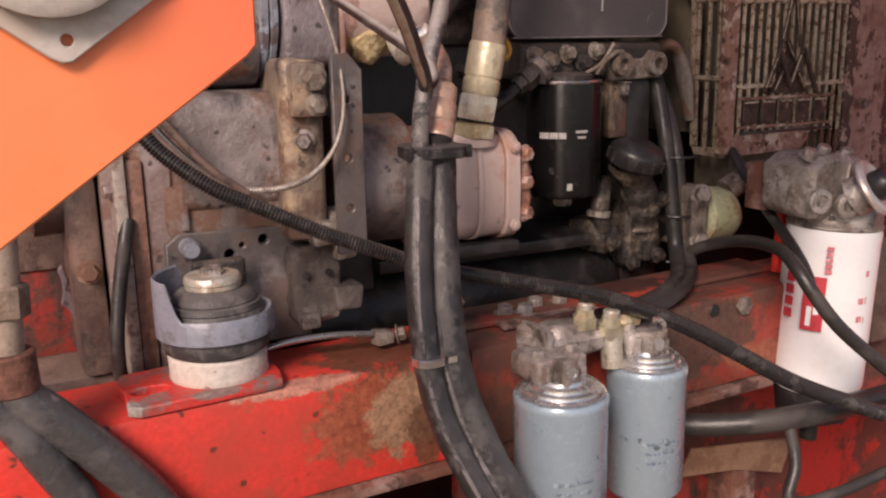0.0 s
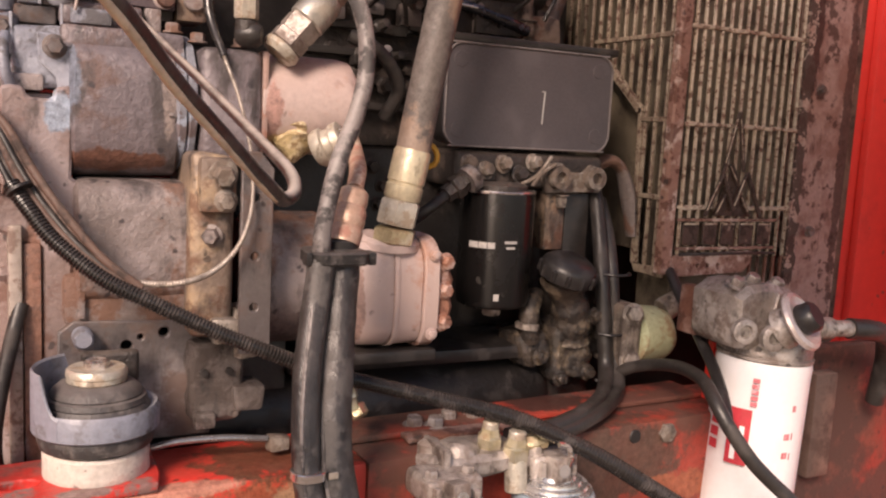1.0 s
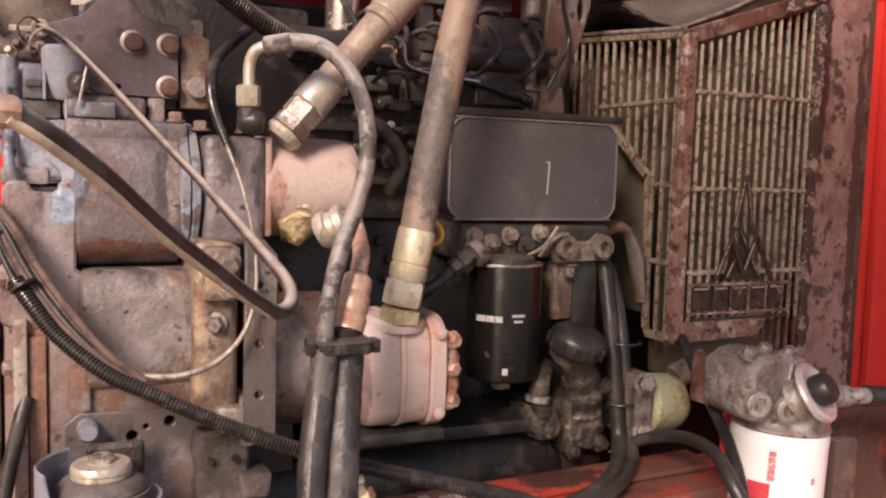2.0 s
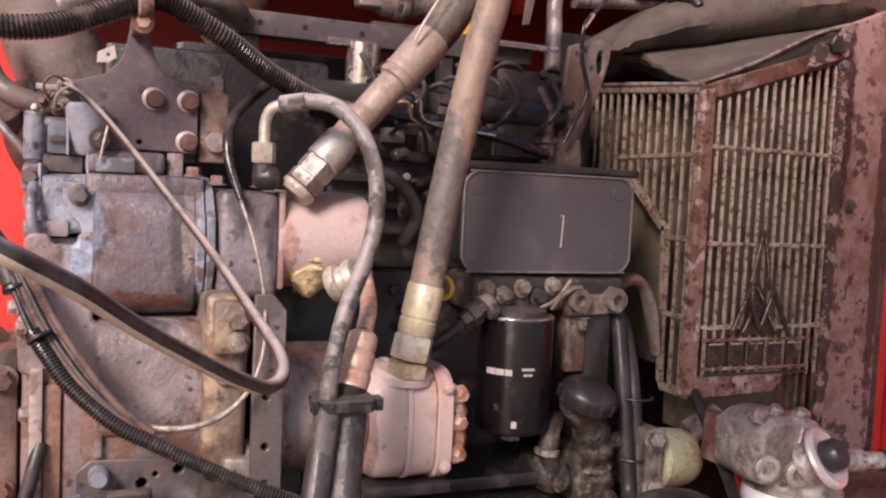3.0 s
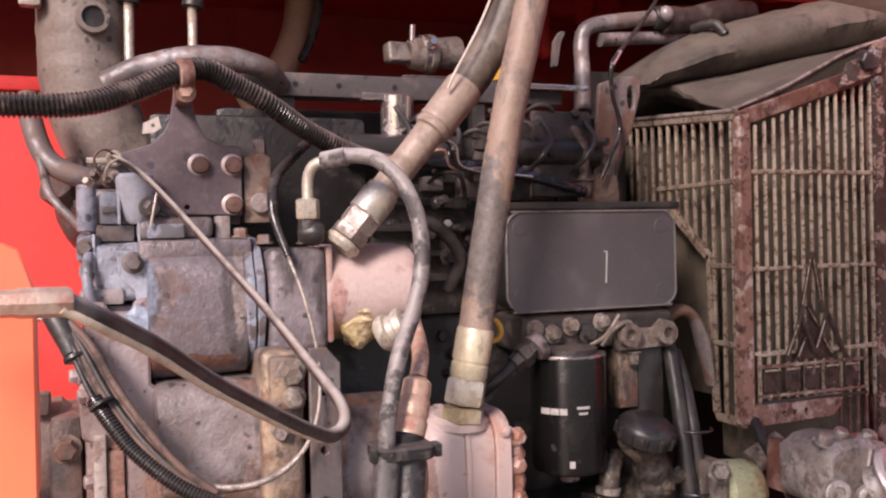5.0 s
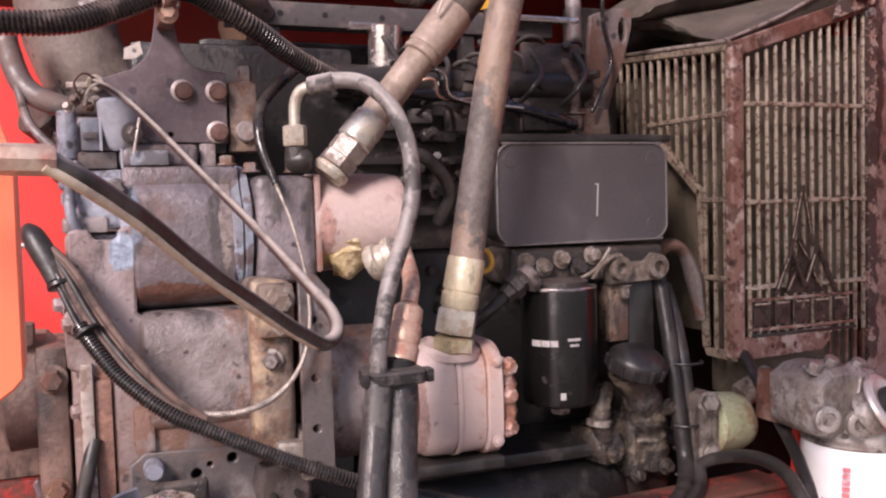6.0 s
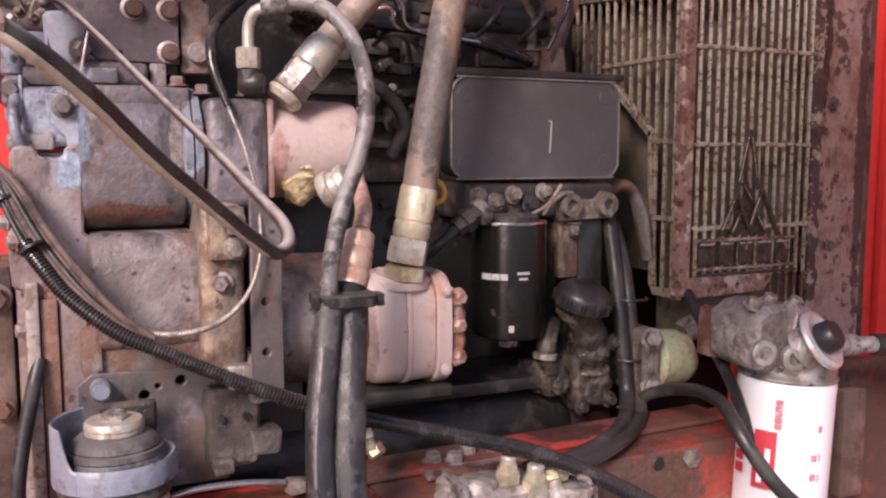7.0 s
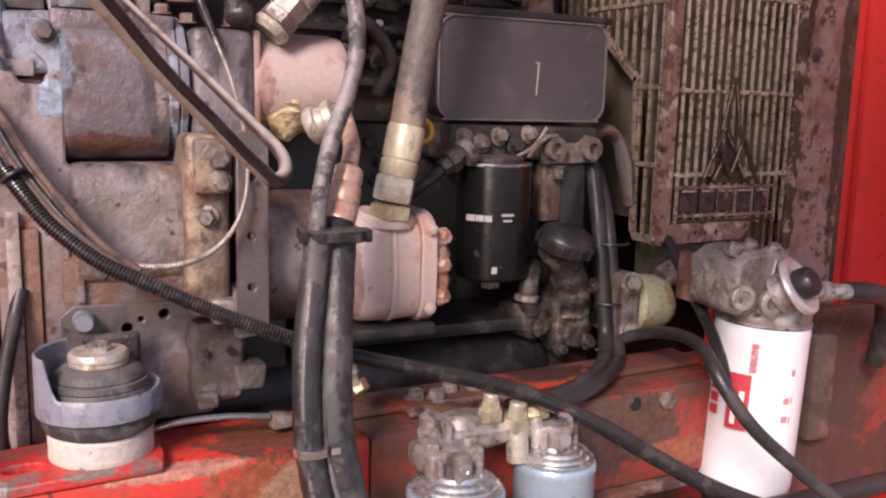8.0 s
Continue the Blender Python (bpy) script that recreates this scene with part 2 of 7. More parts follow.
M_RUBBER_TAN = grime("tan dusted rubber", (0.34, 0.255, 0.205), (0.1, 0.082, 0.074), 0.42, 0.55, scale=13, bump=0.25, second=(0.25, 0.17, 0.125), second_amount=0.45, spots=0.5, spot=(0.06, 0.048, 0.042), grease=0.42, grease_col=(0.1, 0.08, 0.07), crisp=0.14, patches=[((0.53, 0.88, 1.6), (0.03, 0.2, 0.11), (0.13, 0.115, 0.11))])
M_RUBBER_BROWN = grime("brown black dusted rubber", (0.1, 0.08, 0.066), (0.035, 0.029, 0.026), 0.46, 0.5, scale=20, bump=0.25, second=(0.17, 0.135, 0.11), second_amount=0.38, crisp=0.12)
M_AIRHOSE = grime("brown dusted air hose", (0.4, 0.25, 0.17), (0.2, 0.12, 0.08), 0.4, 0.6, scale=10, bump=0.12, crisp=0.25)
# the hose's lit pale top is put into the upward-face colour
M_RUBBER_GREY = grime("grey dusted rubber", (0.2, 0.18, 0.175), (0.028, 0.025, 0.025), 0.5, 0.42, scale=34, bump=0.3, crisp=0.06, dust_toplight=0.75, dust_toplight_col=(0.54, 0.49, 0.465), spots=0.4, spot=(0.03, 0.027, 0.027))
M_SLEEVE = grime("worn black sleeve", (0.03, 0.0275, 0.028), (0.085, 0.077, 0.073), 0.45, 0.34, scale=34, bump=0.35, spots=0.6, spot=(0.012, 0.011, 0.012), crisp=0.08, dust_toplight=0.55, dust_toplight_col=(0.28, 0.24, 0.22), dust=0.18, dust_col=(0.14, 0.12, 0.112))
M_BLACK = grime("black plastic", (0.026, 0.024, 0.0245), (0.038, 0.034, 0.033), 0.4, 0.35, scale=30, bump=0.08)
M_CLIP = grime("dusty black clip", (0.02, 0.018, 0.018), (0.1, 0.085, 0.08), 0.42, 0.4, scale=40, bump=0.2, dust_toplight=0.4, dust_toplight_col=(0.22, 0.185, 0.17), crisp=0.1)
M_DARK = grime("oily black iron", (0.03, 0.027, 0.026), (0.056, 0.047, 0.043), 0.45, 0.38, scale=14, bump=0.2, dust=0.08, dust_col=(0.06, 0.05, 0.045), dust_toplight=0.15, dust_toplight_col=(0.09, 0.073, 0.063))
M_SUMP = grime("black oily iron", (0.02, 0.018, 0.018), (0.036, 0.03, 0.028), 0.42, 0.35, scale=18, bump=0.3, spots=0.3, spot=(0.06, 0.05, 0.046))
M_DARKBLK = grime("dark engine block", (0.032, 0.027, 0.026), (0.075, 0.055, 0.047), 0.42, 0.4, scale=24, bump=0.6, dust=0.2, dust_col=(0.13, 0.105, 0.09), grease=0.5, grease_col=(0.018, 0.015, 0.015), dust_toplight=0.3, dust_toplight_col=(0.2, 0.16, 0.135))
M_BRASS = grime("yellow zinc fitting", (0.66, 0.58, 0.38), (0.3, 0.2, 0.12), 0.45, 0.28, metal=0.65, scale=40, bump=0.15, second=(0.66, 0.6, 0.48), second_amount=0.4)
M_ZINC = grime("dusty zinc ferrule", (0.62, 0.58, 0.5), (0.3, 0.23, 0.17), 0.46, 0.4, metal=0.5, scale=42, bump=0.2, grease=0.35, grease_col=(0.14, 0.11, 0.085), crisp=0.07)
M_COLLAR = grime("bright zinc collar", (0.68, 0.66, 0.6), (0.3, 0.25, 0.2), 0.42, 0.34, metal=0.7, scale=36, bump=0.06, crisp=0.1)
M_CREAM = grime("cream zinc ferrule", (0.74, 0.66, 0.48), (0.46, 0.36, 0.25), 0.38, 0.3, metal=0.4, scale=34, bump=0.15, crisp=0.1, grease=0.25, grease_col=(0.2, 0.15, 0.11))
M_COPPER = grime("dusty copper fitting", (0.58, 0.39, 0.3), (0.36, 0.16, 0.12), 0.45, 0.38, metal=0.35, scale=40, bump=0.2, second=(0.68, 0.54, 0.42), second_amount=0.42, crisp=0.08)
M_CHROME = grime("bright metal", (0.72, 0.68, 0.66), (0.4, 0.33, 0.3), 0.3, 0.2, metal=0.9, scale=30, bump=0.05)
M_RING = grime("dull plated ring", (0.68, 0.6, 0.58), (0.45, 0.38, 0.36), 0.35, 0.38, metal=0.5, scale=30, bump=0.04, crisp=0.2)
M_PIPE = grime("bare silver pipe", (0.36, 0.36, 0.37), (0.16, 0.145, 0.14), 0.45, 0.24, metal=0.75, scale=24, bump=0.06, crisp=0.15)
M_ALU = grime("dirty cast aluminium", (0.34, 0.3, 0.265), (0.15, 0.11, 0.085), 0.5, 0.4, metal=0.3, scale=28, bump=0.4, spots=0.3, grease=0.55, grease_col=(0.07, 0.055, 0.048), crisp=0.06)
M_ALU_CLEAN = grime("dirty cast aluminium head", (0.37, 0.325, 0.3), (0.15, 0.105, 0.085), 0.47, 0.34, metal=0.3, scale=30, bump=0.4, spots=0.45, second=(0.5, 0.45, 0.42), second_amount=0.38, grease=0.5, grease_col=(0.085, 0.066, 0.058), crisp=0.09, dust_toplight=0.22, dust_toplight_col=(0.55, 0.48, 0.43))
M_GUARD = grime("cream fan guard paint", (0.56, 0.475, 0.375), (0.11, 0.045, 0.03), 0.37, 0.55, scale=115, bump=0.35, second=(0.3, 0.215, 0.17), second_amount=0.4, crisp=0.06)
# darker copy of the guard paint: the return face's shade put into its colour
M_GUARD_SHADED = grime("shaded copy of cream guard paint", (0.34, 0.28, 0.215), (0.09, 0.042, 0.03), 0.42, 0.55, scale=90, bump=0.35, second=(0.2, 0.145, 0.11), second_amount=0.45, crisp=0.06)
M_GUARD_STRIP = grime("flaked cream paint", (0.47, 0.35, 0.3), (0.035, 0.018, 0.015), 0.62, 0.6, scale=48, bump=0.6, second=(0.27, 0.14, 0.11), second_amount=0.36, crisp=0.025)
M_GUARD_OUTER = grime("rust stained pink sheet", (0.42, 0.29, 0.26), (0.07, 0.034, 0.028), 0.36, 0.55, scale=30, bump=0.35, second=(0.22, 0.12, 0.1), second_amount=0.42, spots=0.5, spot=(0.06, 0.03, 0.024), crisp=0.05, grease=0.3, grease_col=(0.09, 0.045, 0.037), patches=[((1.215, 0.95, 1.75), (0.016, 0.2, 0.16), (0.06, 0.03, 0.025)), ((1.3, 0.95, 1.55), (0.012, 0.2, 0.3), (0.09, 0.05, 0.042))])
M_EMBLEM = grime("dark rusted relief", (0.07, 0.043, 0.034), (0.03, 0.018, 0.014), 0.45, 0.5, scale=70, bump=0.5, crisp=0.06, spots=0.4, spot=(0.26, 0.19, 0.15))
M_COOLER = grime("dusty cooler fins", (0.17, 0.14, 0.1), (0.07, 0.052, 0.04), 0.42, 0.8, scale=12, bump=0.6, second=(0.21, 0.17, 0.125), second_amount=0.4, fine=400)
M_PANEL = grime("charcoal plastic cover", (0.085, 0.076, 0.085), (0.1, 0.089, 0.097), 0.4, 0.5, scale=9, bump=0.02, fine=300, dust=0.15, dust_col=(0.14, 0.12, 0.12))
M_FILTER = grime("satin black enamel", (0.008, 0.0075, 0.0075), (0.013, 0.011, 0.01), 0.25, 0.26, scale=20, bump=0.0, depth=0.1, spots=0.2, spot=(0.05, 0.045, 0.042))
# drawn cans: fine grooves round the wall stretch the highlight along the height
drawn = M_FILTER.node_tree.nodes["Principled BSDF"]
drawn.inputs["Anisotropic"].default_value, drawn.inputs["Anisotropic Rotation"].default_value = 0.9, 0.25
groove = M_FILTER.node_tree.nodes.new("ShaderNodeTangent")
groove.direction_type, groove.axis = "RADIAL", "Z"
M_FILTER.node_tree.links.new(groove.outputs[0], drawn.inputs["Tangent"])
M_WHITE = grime("white enamel", (0.84, 0.83, 0.84), (0.77, 0.74, 0.74), 0.25, 0.32, scale=7, bump=0.01, depth=0.04)
M_LABELRED = grime("red print", (0.62, 0.05, 0.07), (0.5, 0.05, 0.06), 0.3, 0.4, scale=30, bump=0.0)
M_LABELPINK = grime("red print", (0.7, 0.2, 0.23), (0.72, 0.4, 0.42), 0.4, 0.4, scale=120, bump=0.0)
M_LABELGREY = grime("pale grey print", (0.5, 0.49, 0.48), (0.3, 0.29, 0.28), 0.4, 0.4, scale=120, bump=0.0)
M_LABELDARK = grime("smudged blue print", (0.13, 0.18, 0.24), (0.3, 0.37, 0.41), 0.5, 0.5, scale=160, bump=0.0)
M_CAN = grime("grey blue enamel", (0.36, 0.455, 0.525), (0.27, 0.34, 0.385), 0.42, 0.2, metal=0.3, scale=14, bump=0.03, spots=0.3, spot=(0.1, 0.12, 0.14), depth=0.1, crisp=0.2)
M_CANRIM = grime("dirty tin rim", (0.68, 0.68, 0.69), (0.24, 0.22, 0.21), 0.4, 0.22, metal=0.85, scale=50, bump=0.1, crisp=0.06)
M_RUBBER_BLUE = grime("blue grey rubber cup", (0.25, 0.27, 0.33), (0.14, 0.135, 0.15), 0.42, 0.4, scale=30, bump=0.2, spots=0.5, spot=(0.08, 0.075, 0.08), crisp=0.08, dust_toplight=0.3, dust_toplight_col=(0.38, 0.38, 0.41))
M_SOLENOID = grime("blue grey connector enamel", (0.25, 0.265, 0.32), (0.1, 0.095, 0.1), 0.46, 0.42, scale=30, bump=0.3, second=(0.36, 0.38, 0.44), second_amount=0.35, grease=0.4, grease_col=(0.08, 0.07, 0.072), spots=0.3, crisp=0.06)
M_SOLCAN = grime("pale blue solenoid enamel", (0.47, 0.5, 0.58), (0.25, 0.25, 0.28), 0.32, 0.4, scale=22, bump=0.1, spots=0.3, crisp=0.1)
M_CONC = grime("chalky white spacer", (0.66, 0.6, 0.55), (0.4, 0.3, 0.27), 0.38, 0.8, scale=26, bump=0.3, spots=0.85, spot=(0.16, 0.12, 0.11), crisp=0.12)
M_GREEN = grime("pale green paint", (0.48, 0.53, 0.34), (0.3, 0.2, 0.11), 0.32, 0.45, scale=22, bump=0.15, spots=0.3)
M_CLOTH = grime("dusty rubber sheet", (0.105, 0.09, 0.072), (0.05, 0.041, 0.034), 0.5, 0.55, scale=12, bump=0.45, second=(0.135, 0.11, 0.09), second_amount=0.4, grease=0.45, grease_col=(0.036, 0.029, 0.025), crisp=0.14, dust_toplight=0.3, dust_toplight_col=(0.17, 0.14, 0.115))
M_HOOD = grime("dusty hood lining", (0.4, 0.29, 0.25), (0.29, 0.2, 0.165), 0.5, 0.85, scale=8, bump=0.08, fine=240, crisp=0.25, spots=0.4, spot=(0.2, 0.14, 0.12))
M_TANPIPE = grime("heat stained exhaust", (0.2, 0.162, 0.14), (0.12, 0.08, 0.066), 0.44, 0.6, scale=9, bump=0.3, spots=0.95, spot=(0.035, 0.032, 0.034), grease=0.45, grease_col=(0.07, 0.055, 0.05), crisp=0.2)
M_GROUND = grime("dusty earth ground", (0.24, 0.19, 0.145), (0.17, 0.13, 0.1), 0.5, 0.95, scale=1.2, bump=0.4, fine=25)
M_FLANGE = grime("grey white lamp flange", (0.6, 0.55, 0.5), (0.46, 0.38, 0.33), 0.4, 0.5, scale=40, bump=0.1)
M_YELLOW = grime("yellow plastic", (0.75, 0.42, 0.05), (0.5, 0.28, 0.06), 0.3, 0.45, scale=60, bump=0.05)
M_BLUEFILM = grime("black wire film", (0.012, 0.012, 0.015), (0.035, 0.038, 0.055), 0.35, 0.14, scale=60, bump=0.2)
M_GREASE = grime("greasy wet casting", (0.075, 0.06, 0.05), (0.022, 0.019, 0.018), 0.52, 0.12, metal=0.1, scale=55, bump=0.75, second=(0.19, 0.15, 0.11), second_amount=0.32, crisp=0.06, grease=0.4, grease_col=(0.016, 0.014, 0.013))
M_OILY = grime("yellow oily casting", (0.5, 0.39, 0.21), (0.24, 0.15, 0.075), 0.45, 0.3, scale=60, bump=0.7, second=(0.66, 0.56, 0.38), second_amount=0.45, grease=0.35, grease_col=(0.12, 0.085, 0.05), crisp=0.07)
M_RED_RUST = grime("rusted red paint", (0.42, 0.06, 0.04), (0.095, 0.05, 0.036), 0.6, 0.5, scale=9, bump=0.4, second=(0.18, 0.072, 0.048), second_amount=0.5, spots=0.4, spot=(0.05, 0.03, 0.024), grease=0.36, grease_col=(0.045, 0.032, 0.027), crisp=0.09, patches=[((0.78, 0.806, 1.13), (0.1, 0.2, 0.06), (0.12, 0.068, 0.05)), ((0.9, 0.806, 1.09), (0.1, 0.2, 0.02), (0.42, 0.13, 0.07)), ((0.72, 0.9, 1.187), (0.06, 0.04, 0.02), (0.06, 0.035, 0.028))])
M_LOOM = grime("dusty black conduit", (0.022, 0.02, 0.02), (0.05, 0.042, 0.04), 0.4, 0.2, scale=30, bump=0.1, dust_toplight=0.16, dust_toplight_col=(0.22, 0.18, 0.16))
# brown dust and the ridges' highlights share the upward-face colour
M_LOOM_DUSTY = grime("brown dusted conduit", (0.028, 0.024, 0.023), (0.1, 0.075, 0.066), 0.42, 0.18, scale=30, bump=0.1, dust_toplight=0.55, dust_toplight_col=(0.32, 0.25, 0.22), crisp=0.12)
M_GUARD_POST = grime("rust bled cream paint", (0.3, 0.165, 0.13), (0.11, 0.045, 0.032), 0.42, 0.6, scale=55, bump=0.45, second=(0.52, 0.41, 0.36), second_amount=0.36, crisp=0.04, spots=0.5)
M_PALE_EDGE = grime("pale worn edge", (0.44, 0.38, 0.34), (0.16, 0.1, 0.08), 0.45, 0.45, metal=0.3, scale=60, bump=0.2)
M_BAR = grime("dark painted steel bar", (0.075, 0.066, 0.068), (0.13, 0.095, 0.085), 0.4, 0.5, scale=14, bump=0.15, spots=0.3)
# the cable's tan dust and light upper rim share the upward-face colour
M_CABLE = grime("tan dusted black cable", (0.03, 0.026, 0.025), (0.1, 0.082, 0.072), 0.45, 0.32, scale=24, bump=0.15, crisp=0.12, dust_toplight=0.85, dust_toplight_col=(0.5, 0.43, 0.38))
M_WIRE_BROWN = grime("brown wire sheath", (0.11, 0.062, 0.048), (0.035, 0.026, 0.024), 0.5, 0.6, scale=36, bump=0.2, dust_toplight=0.35, dust_toplight_col=(0.3, 0.215, 0.17), crisp=0.1)
M_WIRE_PALE = grime("pale braided wire sheath", (0.4, 0.35, 0.31), (0.13, 0.105, 0.09), 0.42, 0.35, metal=0.3, scale=60, bump=0.35, crisp=0.1)
M_HOSE_NEAR = grime("scuffed grey black hose", (0.075, 0.07, 0.071), (0.13, 0.12, 0.118), 0.42, 0.27, scale=20, bump=0.2, spots=0.35, spot=(0.2, 0.18, 0.17), crisp=0.12, dust_toplight=0.35, dust_toplight_col=(0.2, 0.18, 0.175))
# pale tone for the sunlit line on the control cable
M_STRIPE = grime("pale lit sheath", (0.8, 0.66, 0.5), (0.5, 0.37, 0.27), 0.36, 0.42, scale=60, bump=0.2, crisp=0.1)
M_FERRULE = grime("tan dusted ferrule", (0.37, 0.29, 0.24), (0.2, 0.145, 0.115), 0.44, 0.5, metal=0.1, scale=26, bump=0.25, spots=0.5, spot=(0.1, 0.07, 0.055), crisp=0.12)
M_PALE_WASHER = grime("pale worn washer", (0.55, 0.47, 0.45), (0.34, 0.26, 0.25), 0.38, 0.4, metal=0.3, scale=60, bump=0.15)
M_RED_MID = grime("scuffed red paint", (0.42, 0.035, 0.028), (0.075, 0.036, 0.026), 0.5, 0.42, scale=9, bump=0.35, second=(0.2, 0.045, 0.032), second_amount=0.5, spots=0.6, grease=0.45, grease_col=(0.035, 0.02, 0.016), crisp=0.04)
# brown stains and the shade beside the separator, both in the colour
M_RED_STAIN_SHADE = grime("stained and shaded red paint", (0.32, 0.045, 0.035), (0.06, 0.034, 0.028), 0.62, 0.45, scale=8, bump=0.35, second=(0.14, 0.06, 0.045), second_amount=0.55, spots=0.5, spot=(0.03, 0.02, 0.018), grease=0.5, grease_col=(0.035, 0.025, 0.022), crisp=0.08, patches=[((1.43, 0.83, 1.1), (0.05, 0.2, 0.12), (0.5, 0.06, 0.045))])
M_MOUNT = grime("dusty mount rubber", (0.045, 0.042, 0.044), (0.12, 0.105, 0.1), 0.45, 0.5, scale=34, bump=0.35, grease=0.4, crisp=0.08, dust_toplight=0.5, dust_toplight_col=(0.2, 0.175, 0.165))
M_PANELRIM = grime("worn charcoal edge", (0.2, 0.18, 0.18), (0.1, 0.09, 0.09), 0.4, 0.5, scale=40, bump=0.05)
M_TAN = grime("rusty tan sheet", (0.32, 0.19, 0.12), (0.2, 0.1, 0.06), 0.5, 0.75, scale=16, bump=0.25)


# ---- builders ----
def thing(name, at, label, category, group="", kind=""):
    ob = new(name)
    ob.empty_display_size = 0.02
    ob.location = at
    return tagged(ob, label, category, group, kind)


def smooth(me, angle=40):
    me.polygons.foreach_set("use_smooth", [True] * len(me.polygons))
    me.set_sharp_from_angle(angle=radians(angle))


def mesh(name, bm, material):
    bmesh.ops.recalc_face_normals(bm, faces=bm.faces)
    me = bpy.data.meshes.new(name)
    bm.to_mesh(me)
    bm.free()
    me.materials.append(material)
    smooth(me)
    return me


def part(name, bm, material, parent, label=""):
    ob = new(name, mesh(name, bm, material))
    ob.parent = parent
    base = parent if parent.type == "EMPTY" else parent.parent
    shift = base.location if base else Vector()
    if parent.type == "EMPTY":
        ob.matrix_parent_inverse = Matrix.Translation(-Vector(shift))
    return tagged(ob, label)


def solid(name, bm, material, label, category, group="", kind=""):
    return tagged(new(name, mesh(name, bm, material)), label, category, group, kind)


def box(lo, hi, bevel=0.003, bm=None, turn=None, seg=2):
    bm = bm or bmesh.new()
    lo, hi = Vector(lo), Vector(hi)
    mid, size = (lo + hi) / 2, hi - lo
    m = Matrix.Translation(mid) @ (turn or Matrix.Identity(4)) @ Matrix.Diagonal((*size, 1))
    made = bmesh.ops.create_cube(bm, size=1, matrix=m)
    if bevel:
        edges = list({e for v in made["verts"] for e in v.link_edges})
        bmesh.ops.bevel(bm, geom=edges, offset=min(bevel, min(size) * 0.45), segments=seg, profile=0.6, affect="EDGES")
    return bm


def axis_frame(d):
    d = Vector(d).normalized()
    up = Vector((0, 0, 1)) if abs(d.z) < 0.9 else Vector((0, -1, 0))
    u = d.cross(up).normalized()
    return u, d.cross(u).normalized(), d


def lathe(p, d, profile, n=28, bm=None, caps=True, squash=1.0):
    """A turned solid: profile rows are (distance along d, radius)."""
    bm = bm or bmesh.new()
    u, v, d = axis_frame(d)
    p, rings = Vector(p), []
    for h, r in profile:
        rings.append([bm.verts.new(p + d * h + u * (r * math.cos(2 * math.pi * i / n)) + v * (squash * r * math.sin(2 * math.pi * i / n))) for i in range(n)])
    for a, b in zip(rings, rings[1:]):
        for i in range(n):
            bm.faces.new((a[i], a[(i + 1) % n], b[(i + 1) % n], b[i]))
    if caps:
        bm.faces.new(rings[0][::-1])
        bm.faces.new(rings[-1])
    return bm


def rod(p, q, r, r2=None, n=20, chamfer=0.0015, bm=None):
    p, q = Vector(p), Vector(q)
    h, r2 = (q - p).length, r if r2 is None else r2
    c = min(chamfer, h * 0.3, r * 0.4)
    return lathe(p, q - p, [(0, r - c), (c, r), (h - c, r2), (h, r2 - c)], n, bm)


def hexbolt(p, d=(0, -1, 0), r=0.009, h=0.007, washer=True, bm=None):
    """A hex head with a chamfered rim, on a washer, standing out of p along d."""
    bm = bm or bmesh.new()
    w = 0.002 if washer else 0.0
    if washer:
        lathe(p, d, [(0, r * 1.35), (w * 0.7, r * 1.35), (w, r * 1.25)], 20, bm)
    lathe(Vector(p) + Vector(d).normalized() * w * 0.9, d, [(0, r), (h * 0.8, r), (h, r * 0.82)], 6, bm)
    return bm


def curve_points(pts, step):
    """Points at even steps along a smooth line through pts, with a fraction for each."""
    p = [Vector(q[:3]) for q in pts]
    p = [p[0] * 2 - p[1]] + p + [p[-1] * 2 - p[-2]]
    fine = []
    for i in range(1, len(p) - 2):
        a, b, c, e = p[i - 1:i + 3]
        for k in range(24):
            s = k / 24
            fine.append((0.5 * (2 * b + (c - a) * s + (2 * a - 5 * b + 4 * c - e) * s * s + (3 * b - a - 3 * c + e) * s ** 3), i - 1 + s))
    fine.append((p[-2], len(p) - 3))
    total = sum((fine[i + 1][0] - fine[i][0]).length for i in range(len(fine) - 1))
    n = max(4, round(total / step))
    out, gone, j = [], 0.0, 0
    for k in range(n + 1):
        want = total * k / n
        while j < len(fine) - 2 and gone + (fine[j + 1][0] - fine[j][0]).length < want:
            gone += (fine[j + 1][0] - fine[j][0]).length
            j += 1
        seg = (fine[j + 1][0] - fine[j][0])
        s = 0 if seg.length < 1e-9 else min(1, (want - gone) / seg.length)
        out.append((fine[j][0] + seg * s, fine[j][1] + (fine[j + 1][1] - fine[j][1]) * s))
    return out


